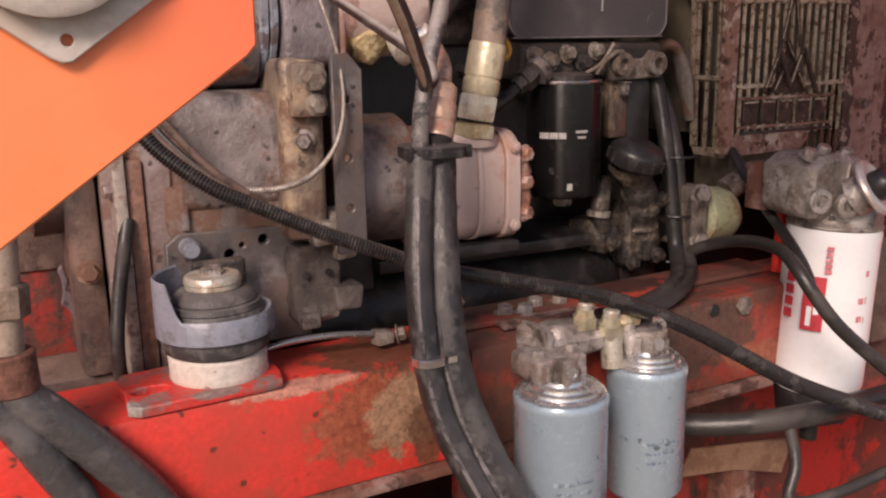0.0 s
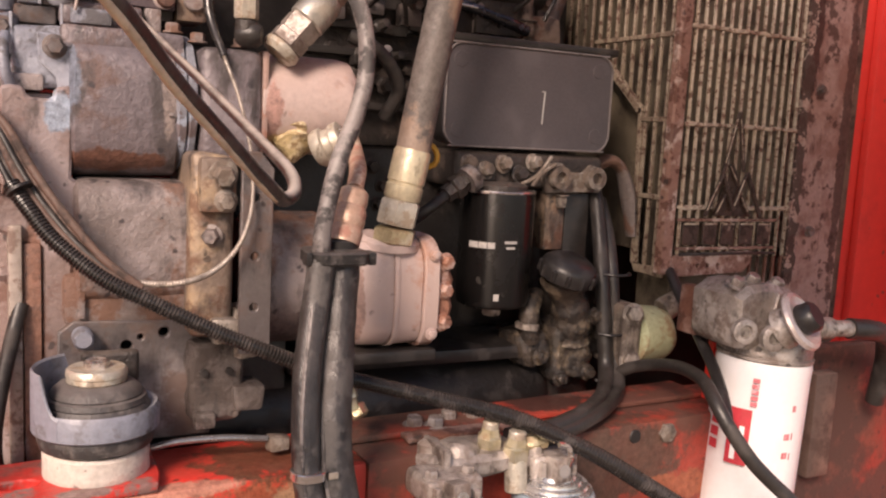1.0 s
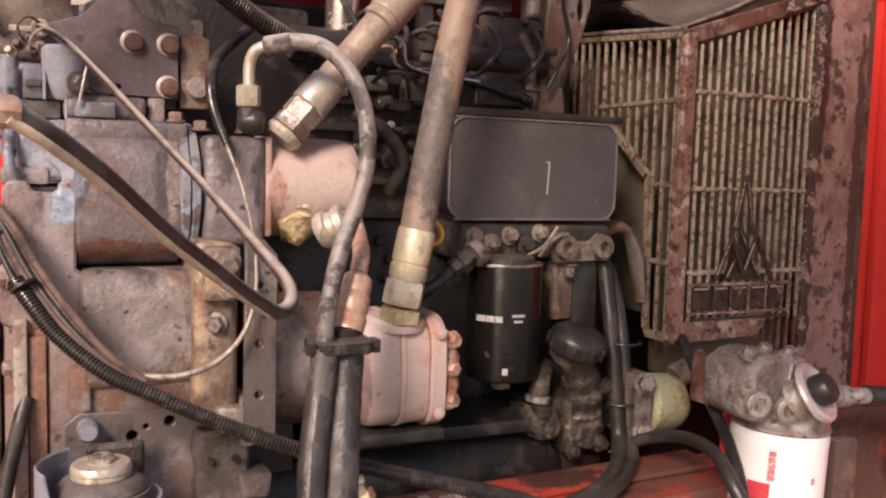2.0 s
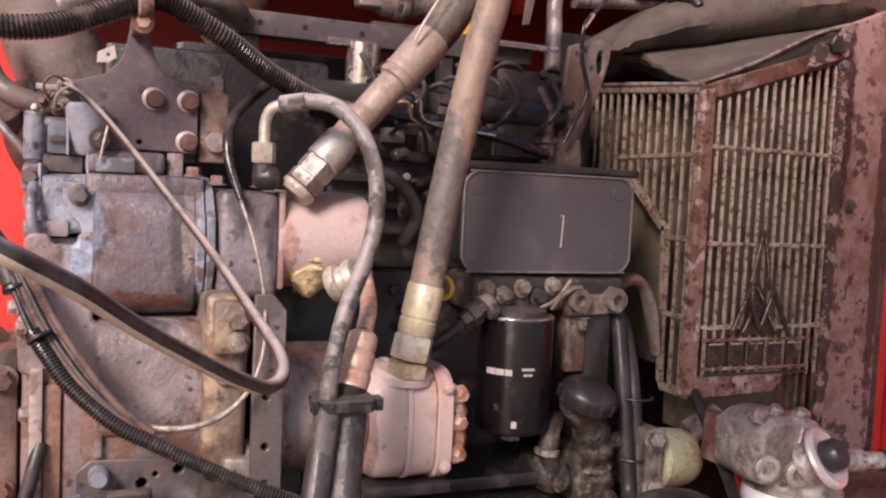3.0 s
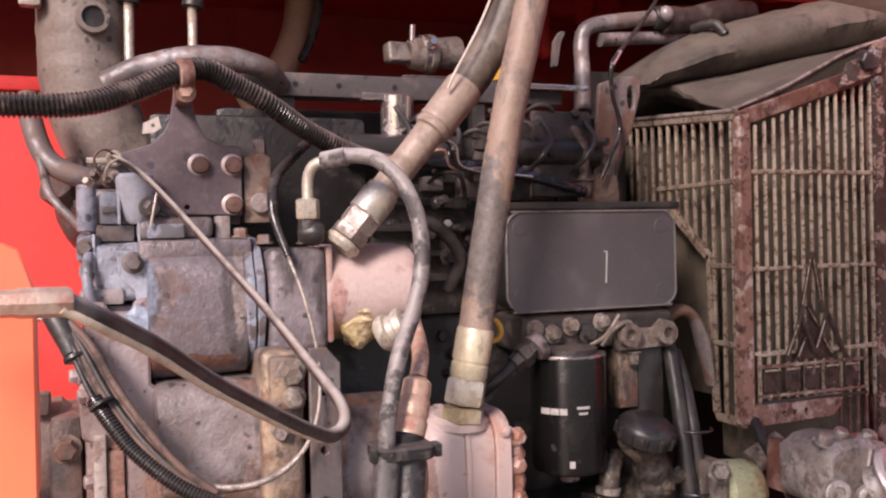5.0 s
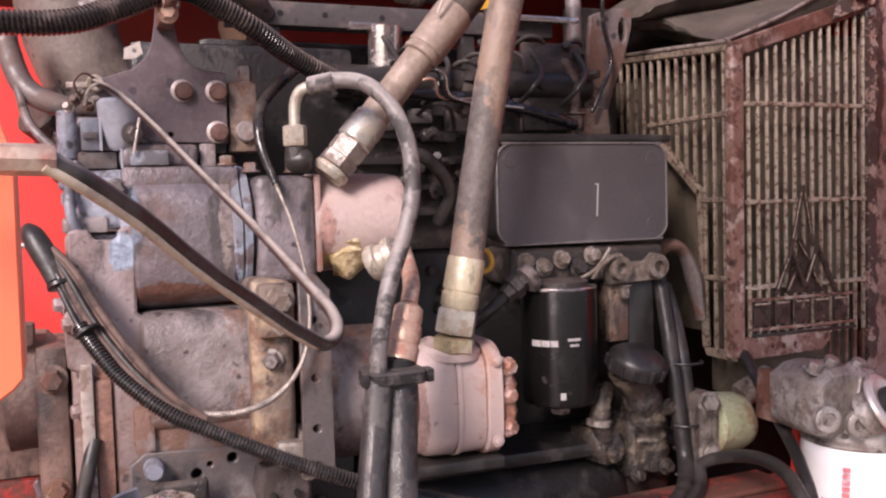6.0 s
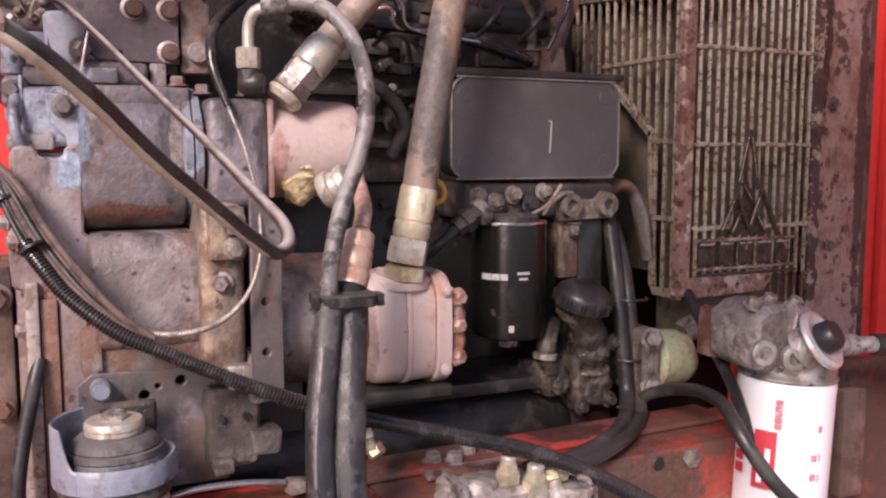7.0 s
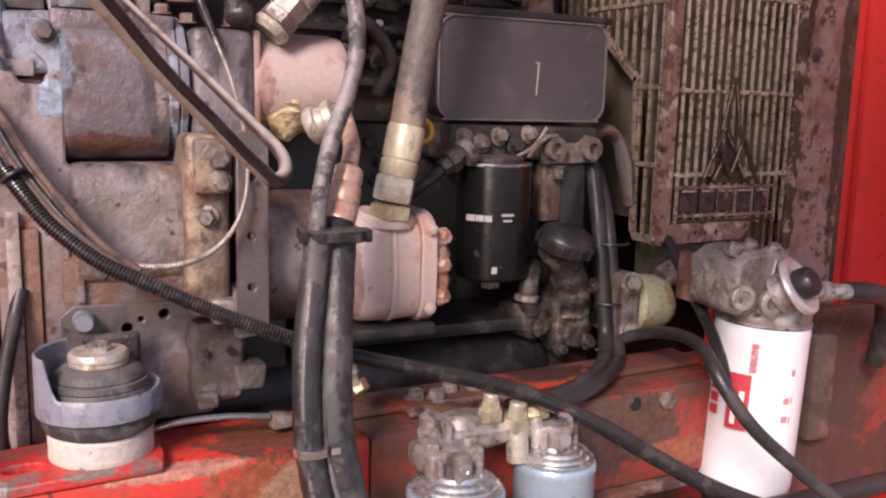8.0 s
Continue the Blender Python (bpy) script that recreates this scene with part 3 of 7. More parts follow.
def tube(pts, r, n=14, step=0.006, radii=None, ridge=0.0, pitch=0.005, bm=None, squash=1.0, wobble=0.0, flute=0.0):
    """A hose through pts. radii: one for each of pts. ridge: depth of the corrugation. flute: depth of lengthwise ribs."""
    bm = bm or bmesh.new()
    line = curve_points(pts, pitch / 4 if ridge else step)
    u, rings = None, []
    for i, (q, s) in enumerate(line):
        d = (line[min(i + 1, len(line) - 1)][0] - line[max(i - 1, 0)][0]).normalized()
        if u is None:
            u = axis_frame(d)[0]
        u = (u - d * u.dot(d)).normalized()
        v = d.cross(u)
        rr = r
        if radii:
            k = min(int(s), len(radii) - 2)
            rr = radii[k] + (radii[k + 1] - radii[k]) * (s - k)
        if ridge and i % 4 in (2, 3):
            rr -= ridge
        if wobble:
            rr *= 1 + wobble * noise.noise(q * 60)
        ring = []
        for a in range(n):
            k = rr * (1 - flute * (a % 4 == 0))
            ring.append(bm.verts.new(q + u * (k * math.cos(2 * math.pi * a / n)) + v * (k * squash * math.sin(2 * math.pi * a / n))))
        rings.append(ring)
    for a, b in zip(rings, rings[1:]):
        for i in range(n):
            bm.faces.new((a[i], a[(i + 1) % n], b[(i + 1) % n], b[i]))
    bm.faces.new(rings[0][::-1])
    bm.faces.new(rings[-1])
    return bm


def loft(stations, n=44):
    """A rounded box drawn out along x: rows of (x, y, z, half depth, half height, power)."""
    bm = bmesh.new()
    rings = []
    for x, y, z, hy, hz, p in stations:
        ring = []
        for i in range(n):
            a = 2 * math.pi * i / n
            c, w = math.cos(a), math.sin(a)
            ring.append(bm.verts.new((x, y + hy * math.copysign(abs(c) ** (2 / p), c), z + hz * math.copysign(abs(w) ** (2 / p), w))))
        rings.append(ring)
    for a, b in zip(rings, rings[1:]):
        for i in range(n):
            bm.faces.new((a[i], a[(i + 1) % n], b[(i + 1) % n], b[i]))
    bm.faces.new(rings[0][::-1])
    bm.faces.new(rings[-1])
    return bm


def plate(outline, thick, place, holes=(), bevel=0.0):
    """A flat plate: outline and round holes (u, v, r) in its own plane, its front at place's z = 0, its body behind."""
    bm = bmesh.new()
    loops = [list(outline)] + [[(u + r * math.cos(2 * math.pi * i / 14), v + r * math.sin(2 * math.pi * i / 14)) for i in range(14)] for u, v, r in [h for h in holes if len(h) == 3]] + [list(h) for h in holes if len(h) > 3]
    edges = []
    for loop in loops:
        vs = [bm.verts.new((u, v, 0)) for u, v in loop]
        edges += [bm.edges.new((vs[i], vs[(i + 1) % len(vs)])) for i in range(len(vs))]
    bmesh.ops.triangle_fill(bm, use_beauty=True, use_dissolve=False, edges=edges)
    made = bmesh.ops.extrude_face_region(bm, geom=list(bm.faces))
    bmesh.ops.translate(bm, vec=(0, 0, -thick), verts=[g for g in made["geom"] if isinstance(g, bmesh.types.BMVert)])
    bmesh.ops.recalc_face_normals(bm, faces=bm.faces)
    if bevel:
        rim = [e for e in bm.edges if len(e.link_faces) == 2 and e.calc_face_angle(0) > 1.0]
        bmesh.ops.bevel(bm, geom=rim, offset=bevel, segments=1, affect="EDGES")
    bmesh.ops.transform(bm, matrix=place, verts=bm.verts)
    return bm


def facing(y):
    """The plane at y whose front looks along -y: u is x, v is z."""
    return Matrix(((1, 0, 0, 0), (0, 0, -1, y), (0, 1, 0, 0), (0, 0, 0, 1)))


def facing_left(x):
    """The plane at x whose front looks along -x: u is y, v is z."""
    return Matrix(((0, 0, -1, x), (1, 0, 0, 0), (0, 1, 0, 0), (0, 0, 0, 1)))


def rounded(x0, z0, x1, z1, r, n=5):
    out = []
    for cx, cz, a0 in ((x1 - r, z1 - r, 0), (x0 + r, z1 - r, 90), (x0 + r, z0 + r, 180), (x1 - r, z0 + r, 270)):
        out += [(cx + r * math.cos(radians(a0 + 90 * i / n)), cz + r * math.sin(radians(a0 + 90 * i / n))) for i in range(n + 1)]
    return out


def roughen(bm, amount, scale=40.0, cuts=0):
    """Uneven cast surface: pushes vertices along a noise."""
    if cuts:
        bmesh.ops.subdivide_edges(bm, edges=list(bm.edges), cuts=cuts, use_grid_fill=True)
    for v in bm.verts:
        v.co += Vector(noise.noise_vector(v.co * scale)) * amount
    return bm


# ---- the bay: walls, floor, hood ----
def setting(name, bm, material, label, category="wall"):
    return solid(name, bm, material, label, category, kind="structure")


g = bmesh.new()
bmesh.ops.create_grid(g, x_segments=24, y_segments=24, size=400)
setting("ground", g, M_GROUND, "bare dusty earth around the machine", "ground")
setting("wall_back", box((-1.2, 1.9, 0.3), (1.75, 1.94, 2.35), 0.004), M_RED_SHADE, "red painted rear wall of the engine bay, shade in its colour")
setting("wall_right", box((1.48, 0.62, 0.3), (1.52, 1.9, 2.35), 0.004), M_RED, "red painted side wall of the engine bay")
setting("floor", box((-1.2, 0.75, 0.55), (1.48, 1.9, 0.58), 0.003), M_DARK, "oily dark belly plate under the engine", "floor")
# added dark sheet, so the depth behind the cooler reads as unlit
setting("backing_rear", box((0.9, 1.32, 0.6), (1.47, 1.345, 1.9), 0.003), M_DARK, "dark backing sheet added behind the cooler for its shade")
# end wall, header and roof are unseen; placed to keep sky light out
setting("wall_left", box((-1.24, 0.75, 0.3), (-1.2, 1.94, 2.12), 0.004), M_RED, "unseen red end wall added to close the bay to light")
setting("shade_header", box((-1.2, 1.262, 2.035), (1.47, 1.29, 2.119), 0.006), M_RED, "unseen red header rail added to cut sky light", "trim")
setting("ceiling", box((-1.2, 1.08, 2.12), (1.75, 1.9, 2.15), 0.004), M_RED, "unseen red underside of the bay roof, carried forward for shade", "ceiling")

# ---- frame rail and what stands on it ----
def frame_rail():
    t = thing("frame_rail", (0.5, 0.86, 1.055), "worn red steel frame rail with rust and grease", "frame rail")

    def on_slope(bm):
        for v in bm.verts:
            v.co.z += (v.co.x - 0.8) * 0.017
        return bm

    part("beam", on_slope(box((-0.4, 0.806, 1.055), (0.44, 0.925, 1.180), 0.007)), M_RED_WORN, t)
    part("beam_section", on_slope(box((0.4405, 0.807, 1.056), (1.09, 0.924, 1.179), 0.007)), M_RED_RUST, t, "rusted brown section of the rail")
    part("lower_flange", on_slope(box((-0.4, 0.795, 1.043), (0.9, 0.94, 1.0545), 0.003)), M_RUST, t)
    pad = [(0.079, 0.812), (0.09, 0.803), (0.15, 0.804), (0.226, 0.806), (0.231, 0.83), (0.232, 0.905), (0.15, 0.908), (0.084, 0.903), (0.076, 0.88), (0.081, 0.85)]
    part("pad_plate", on_slope(plate(pad, 0.0105, Matrix.Translation((0, 0, 1.191)), [tuple((0.105 + 0.019 * math.cos(radians(20 * k)), 0.846 + 0.011 * math.sin(radians(20 * k))) for k in range(18))], 0.0015)), M_PAD, t, "red pad plate with a worn bare edge")
    part("bolt", hexbolt((0.846, 0.807, 1.163), r=0.013, h=0.006, washer=False), M_ALU, t, "pale painted bolt head")
    part("hole", lathe((0.796, 0.8065, 1.163), (0, -1, 0), [(0, 0.009), (0.0012, 0.008)], 16), M_BLACK, t, "dark bolt hole")
    part("weld_strip", on_slope(roughen(box((0.42, 0.86, 1.1805), (0.95, 0.922, 1.188), 0.003), 0.001)), M_RED_RUST, t)
    part("end_plate", plate(rounded(1.094, 0.93, 1.476, 1.248, 0.01), 0.02, facing(0.84), bevel=0.003), M_RED_STAIN_SHADE, t, "red end plate with brown stains")
    part("stiffener", box((1.12, 0.815, 1.06), (1.165, 0.839, 1.215), 0.006), M_MOTOR, t)
    return t


frame_rail()


def engine_mount():
    x, y = 0.176, 0.862
    t = thing("engine_mount", (x, y, 1.1785), "rubber engine mount with blue grey cup on a chalky spacer", "engine mount")
    part("spacer", roughen(lathe((x, y, 1.1785), (0, 0, 1), [(0, 0.048), (0.003, 0.0495), (0.012, 0.049), (0.024, 0.0495), (0.027, 0.047)], 40), 0.0008, 60), M_CONC, t, "chalky white spacer ring")
    part("lower_rubber", lathe((x, y, 1.205), (0, 0, 1), [(0, 0.044), (0.004, 0.052), (0.013, 0.0545), (0.02, 0.052)], 40), M_MOUNT, t)
    part("cup", lathe((x, y, 1.2225), (0, 0, 1), [(0, 0.054), (0.003, 0.0585), (0.022, 0.0585), (0.026, 0.056), (0.022, 0.051)], 44), M_RUBBER_BLUE, t)
    shell = bmesh.new()
    rows = []
    for k in range(25):
        a = radians(95 + 135 * k / 24)
        top = 1.247 + 0.038 * min(1, 4 * math.sin(math.pi * k / 24) ** 2)
        rows.append([shell.verts.new((x + r * math.cos(a), y + r * math.sin(a), z)) for r, z in ((0.0588, 1.226), (0.0588, top - 0.002), (0.0572, top), (0.0552, top - 0.002), (0.0552, 1.226))])
    for p, q in zip(rows, rows[1:]):
        for i in range(5):
            shell.faces.new((p[i], q[i], q[(i + 1) % 5], p[(i + 1) % 5]))
    shell.faces.new(rows[0])
    shell.faces.new(rows[-1][::-1])
    part("cup_wall", shell, M_RUBBER_BLUE, t, "raised back wall of the cup")
    part("back_lug", roughen(box((x - 0.01, y + 0.04, 1.25), (x + 0.045, y + 0.056, 1.286), 0.01, seg=3), 0.003, 40, cuts=1), M_DARKBLK, t)
    part("upper_rubber", lathe((x, y, 1.243), (0, 0, 1), [(0, 0.05), (0.003, 0.0495), (0.007, 0.0465), (0.0085, 0.0472), (0.013, 0.0455), (0.0145, 0.0425), (0.016, 0.043), (0.02, 0.0405), (0.0255, 0.034), (0.0265, 0.028)], 40), M_MOUNT, t)
    part("washer", lathe((x, y, 1.2690), (0, 0, 1), [(0, 0.0265), (0.002, 0.028), (0.006, 0.0275), (0.007, 0.0285), (0.012, 0.028), (0.014, 0.026)], 32), M_ZINC, t)
    part("bolt_head", hexbolt((x, y, 1.2825), (0, 0, 1), 0.012, 0.008, False), M_CHROME, t)


engine_mount()


def mount_bracket():
    t = thing("mount_bracket", (0.21, 0.94, 1.178), "grey steel mounting bracket plate with drilled holes", "bracket")
    part("bracket_plate", plate([(0.145, 1.178), (0.30, 1.178), (0.30, 1.30), (0.272, 1.308), (0.16, 1.312), (0.145, 1.30)], 0.012, facing(0.935),
                                [(0.25, 1.296, 0.0055), (0.226, 1.292, 0.003), (0.212, 1.283, 0.006), (0.285, 1.22, 0.005)], 0.0015), M_STEEL, t)
    part("lug", lathe((0.168, 0.934, 1.297), (0, -1, 0), [(0, 0.0105), (0.018, 0.0105), (0.021, 0.008)], 20), M_SOLENOID, t)
    part("foot", roughen(box((0.273, 0.908, 1.2), (0.33, 0.96, 1.29), 0.01, seg=3), 0.006, 55, cuts=3), M_FOOT, t)
    for hx, hz in ((0.287, 1.256), (0.314, 1.256)):
        part("hole", lathe((hx, 0.912, hz), (0, -1, 0), [(0, 0.0045), (0.008, 0.004)], 14), M_BLACK, t)
    for k, (lx, lz, lw) in enumerate(((0.305, 1.305, 0.03), (0.33, 1.285, 0.026), (0.325, 1.315, 0.02))):
        part("lump", roughen(box((lx - lw / 2, 0.888 + 0.004 * k, lz - 0.014), (lx + lw / 2, 0.93, lz + 0.012), 0.006, seg=2), 0.004, 60, cuts=1), M_ALU, t)
    part("spur", roughen(box((0.318, 0.9, 1.212), (0.352, 0.94, 1.24), 0.005), 0.003, 50), M_FOOT, t)
    part("toe", box((0.276, 0.893, 1.197), (0.298, 0.91, 1.214), 0.004), M_FOOT, t)


mount_bracket()


# ---- transmission side of the engine ----
def transmission():
    t = thing("transmission_housing", (0.22, 1.05, 1.1), "dusty brown cast transmission housing with bolted flanges", "transmission")
    bell = [(0.094, 1.547), (0.104, 1.549), (0.116, 1.5485), (0.119, 1.538), (0.142, 1.537), (0.145, 1.549), (0.162, 1.552), (0.161, 1.5), (0.1595, 1.459), (0.169, 1.452), (0.1685, 1.42), (0.163, 1.398), (0.1595, 1.34), (0.1595, 1.06), (0.132, 1.06), (0.132, 1.385), (0.104, 1.397), (0.089, 1.405), (0.087, 1.455), (0.091, 1.475), (0.094, 1.5)]
    part("bell_plate", roughen(plate(bell, 0.03, facing(0.953), bevel=0.003), 0.0008, 60), M_BELL, t, "pink brown bell housing plate with blue paint")
    part("bell_ring", roughen(box((0.0905, 0.9835, 1.06), (0.158, 1.3, 1.544), 0.006), 0.0015), M_BELL, t)
    part("edge_strip", roughen(box((0.1, 0.944, 1.06), (0.113, 0.983, 1.41), 0.003), 0.0012, 40), M_PALE_EDGE, t, "pale worn edge strip")
    part("rust_strip", roughen(box((0.1138, 0.95, 1.06), (0.1312, 0.983, 1.392), 0.003), 0.0012, 40), M_BELL, t)
    for x, y, z in ((0.088, 0.962, 1.472), (0.096, 0.95, 1.452), (0.1, 0.955, 1.36), (0.1, 0.955, 1.26), (0.1, 0.955, 1.15)):
        part("flange_bolt", hexbolt((x, y, z), (-1, -0.2, 0), 0.008, 0.008), M_BELL, t)
    def swell(x0, x1, y, z, hy, hz, p):
        return loft([(x0, y, z, hy * 0.9, hz * 0.9, p), (x0 + 0.004, y, z, hy, hz, p), (x0 + 0.3 * (x1 - x0), y, z, hy * 1.01, hz * 1.01, p), (x0 + 0.6 * (x1 - x0), y, z, hy, hz, p), (x1 - 0.006, y, z, hy * 0.985, hz * 0.985, p), (x1, y, z, hy * 0.88, hz * 0.9, p)])
    part("upper_body", roughen(swell(0.158, 0.268, 1.015, 1.532, 0.07, 0.074, 3.2), 0.002, 30), M_CAST_BLUE, t, "mottled mauve grey upper body with blue overspray")
    part("blue_flange", roughen(lathe((0.262, 1.012, 1.54), (1, 0, 0), [(0, 0.07), (0.002, 0.076), (0.009, 0.076), (0.0105, 0.071), (0.013, 0.076), (0.02, 0.075), (0.022, 0.07)], 44), 0.0012, 60), M_BLUE, t, "flange with flaking blue paint")
    part("valve_block", roughen(box((0.286, 0.94, 1.482), (0.353, 1.08, 1.603), 0.012, seg=3), 0.0015, 40), M_CAST_BLUE, t)
    part("lower_body", roughen(swell(0.162, 0.304, 0.99, 1.392, 0.062, 0.066, 4.2), 0.002, 25), M_CAST, t, "rounded lower body with dark spots")
    part("lower_shelf", roughen(box((0.15, 0.938, 1.306), (0.305, 1.1, 1.36), 0.008), 0.0015), M_CAST, t)
    part("rib", box((0.163, 0.932, 1.315), (0.171, 0.99, 1.40), 0.002), M_CAST, t)
    part("side_column", roughen(box((0.27, 0.9, 1.295), (0.315, 1.0, 1.49), 0.01, seg=3), 0.003, 35), M_CAST_OCHRE, t, "side column with ochre stains")
    part("plug_block", box((0.276, 0.885, 1.43), (0.314, 0.93, 1.487), 0.006), M_CAST_OCHRE, t)
    part("hex_plug", hexbolt((0.299, 0.886, 1.47), (0, -1, -0.2), 0.0115, 0.012), M_ALU, t, "bare metal hex plug")
    part("hex_plug", hexbolt((0.302, 0.886, 1.443), (0, -1, -0.1), 0.009, 0.01), M_ALU, t, "bare metal hex plug")
    part("small_plug", hexbolt((0.291, 0.9, 1.405), (-0.4, -1, 0), 0.009, 0.011), M_CAST, t)
    holes = [(0.331, z, 0.0045) for z in (1.447, 1.386, 1.332, 1.292)]
    part("drilled_plate", plate([(0.316, 1.282), (0.3495, 1.282), (0.3495, 1.478), (0.335, 1.495), (0.316, 1.495)], 0.008, facing(0.875), holes, 0.001), M_STEEL, t, "grey drilled steel plate")
    part("rear_case", roughen(lathe((0.345, 0.99, 1.345), (1, 0, 0), [(0, 0.072), (0.004, 0.078), (0.085, 0.078), (0.09, 0.074)], 40), 0.001, 30), M_CAST, t)
    part("top_pad", roughen(box((0.15, 0.962, 1.59), (0.272, 1.08, 1.614), 0.006), 0.002, 40, cuts=2), M_CAST_BLUE, t)
    part("top_block", roughen(box((0.15, 0.978, 1.6145), (0.232, 1.08, 1.64), 0.008, seg=3), 0.002, 40), M_CAST_BLUE, t)
    for x, z in ((0.262, 1.615), (0.288, 1.607), (0.335, 1.606)):
        part("top_bolt", hexbolt((x, 0.975, z), (0, 0, 1), 0.008, 0.009), M_CAST, t)
    for k in range(6):
        a = radians(150 + 42 * k)
        part("flange_bolt", hexbolt((0.262, 1.012 + 0.063 * math.cos(a), 1.54 + 0.063 * math.sin(a)), (-1, 0, 0), 0.006, 0.006), M_STEEL, t)
    # the blue corner bracket at the front end
    part("corner_bracket", plate([(0.128, 1.604), (0.163, 1.6), (0.163, 1.522), (0.15, 1.53), (0.146, 1.56), (0.13, 1.575)], 0.008, facing(0.965), bevel=0.0015), M_SOLENOID, t, "corner bracket with blue grey paint")
    part("corner_bolt", hexbolt((0.145, 0.965, 1.59), (0, -1, 0), 0.009, 0.009), M_STEEL, t)
    # added dark box, so the bracket's holes look into shade
    part("dark_backing", box((0.136, 0.985, 1.03), (0.4, 1.25, 1.305), 0.004), M_DARK, t)
    part("top_notch", box((0.09, 0.97, 1.545), (0.135, 1.1, 1.562), 0.004), M_CAST, t)


transmission()


def primer_pump():
    """The upper gear pump, sprayed in primer."""
    t = thing("upper_gear_pump", (0.4, 1.0, 1.495), "primer pink gear pump bolted to the transmission", "pump")
    part("body", roughen(lathe((0.352, 1.002, 1.547), (1, 0, 0), [(0, 0.054), (0.003, 0.059), (0.1, 0.059), (0.112, 0.057), (0.118, 0.05)], 40, squash=0.97), 0.0008, 30), M_PINK, t)
    part("flange", box((0.3525, 0.945, 1.492), (0.3605, 1.06, 1.603), 0.004), M_PINK_EDGE, t, "flange edge with rusty red stain")
    part("outlet_boss", roughen(lathe((0.392, 0.97, 1.512), (0.1, -0.6, -0.8), [(0, 0.027), (0.004, 0.026), (0.008, 0.021), (0.012, 0.02), (0.016, 0.023), (0.02, 0.016), (0.026, 0.013), (0.032, 0.006)], 36), 0.006, 60), M_OILY, t, "oily yellow outlet boss")
    part("outlet_nut", lathe((0.413, 0.935, 1.497), (0.75, -0.55, 0.45), [(0, 0.019), (0.004, 0.022), (0.013, 0.022), (0.015, 0.018), (0.023, 0.018), (0.025, 0.021), (0.034, 0.021), (0.036, 0.017)], 12), M_ZINC, t)
    part("outlet_neck", rod((0.425, 0.925, 1.505), (0.448, 0.905, 1.515), 0.0135), M_CHROME, t)
    for x, z in ((0.375, 1.58), (0.39, 1.575), (0.405, 1.58), (0.418, 1.57)):
        part("screw", lathe((x, 0.963, z), (0, -1, 0.6), [(0, 0.003), (0.003, 0.0025)], 10), M_DARK, t)


primer_pump()


def lower_pump():
    t = thing("lower_gear_pump", (0.51, 0.96, 1.276), "pale pink gear pump with a rusty orange end cap", "pump")
    part("mount_flange", lathe((0.432, 0.972, 1.335), (1, 0, 0), [(0, 0.066), (0.003, 0.072), (0.022, 0.072), (0.025, 0.068)], 36), M_RUST, t)
    y, z = 0.962, 1.334
    part("body", roughen(loft([(0.444, y, z, 0.045, 0.045, 2.2), (0.45, y, z, 0.055, 0.052, 2.6), (0.458, y, z, 0.063, 0.06, 3.2), (0.468, y, z, 0.068, 0.0645, 3.8), (0.498, y, z, 0.0685, 0.065, 4.0), (0.5, y, z, 0.067, 0.0635, 4.0)]), 0.0015, 30), M_PINK, t)
    part("parting_rib", roughen(loft([(0.5005, y, z, 0.069, 0.0655, 4.0), (0.502, y, z, 0.0705, 0.067, 4.0), (0.5055, y, z, 0.0705, 0.067, 4.0), (0.507, y, z, 0.069, 0.0655, 4.0), (0.535, y, z, 0.068, 0.0645, 4.0), (0.5365, y, z, 0.0665, 0.063, 4.0)]), 0.001, 40), M_PINK, t, "middle section with a raised seam")
    part("cover", roughen(loft([(0.537, y, z, 0.0705, 0.0665, 4.5), (0.5385, y, z, 0.072, 0.068, 4.5), (0.555, y, z, 0.072, 0.068, 4.5), (0.5575, y, z, 0.069, 0.065, 4.5)]), 0.001, 40), M_PINK, t)
    cap = [(0.558, 1.284), (0.558, 1.388), (0.57, 1.378), (0.574, 1.362), (0.58, 1.35), (0.576, 1.335), (0.58, 1.318), (0.576, 1.3), (0.568, 1.286)]
    part("end_cap", roughen(plate(cap, 0.13, facing(0.9), bevel=0.005), 0.002, 40), M_OCHRE, t, "rusty orange end cap")
    for z in (1.3, 1.338, 1.372):
        part("cap_bolt", hexbolt((0.5665, 0.9, z), (0.3, -1, 0), 0.0085, 0.008), M_OCHRE, t)
    for x, z in ((0.5475, 1.288), (0.5475, 1.382)):
        part("body_bolt", hexbolt((x, 0.8905, z), (0, -1, 0), 0.0055, 0.0035), M_PINK, t)
    part("port_boss", lathe((0.503, 0.925, 1.388), (0.02, -0.1, 1), [(0, 0.036), (0.008, 0.036), (0.013, 0.031)], 28), M_PINK, t)
    part("bracket", box((0.45, 0.9, 1.253), (0.56, 0.95, 1.2665), 0.003), M_DARK, t)


lower_pump()


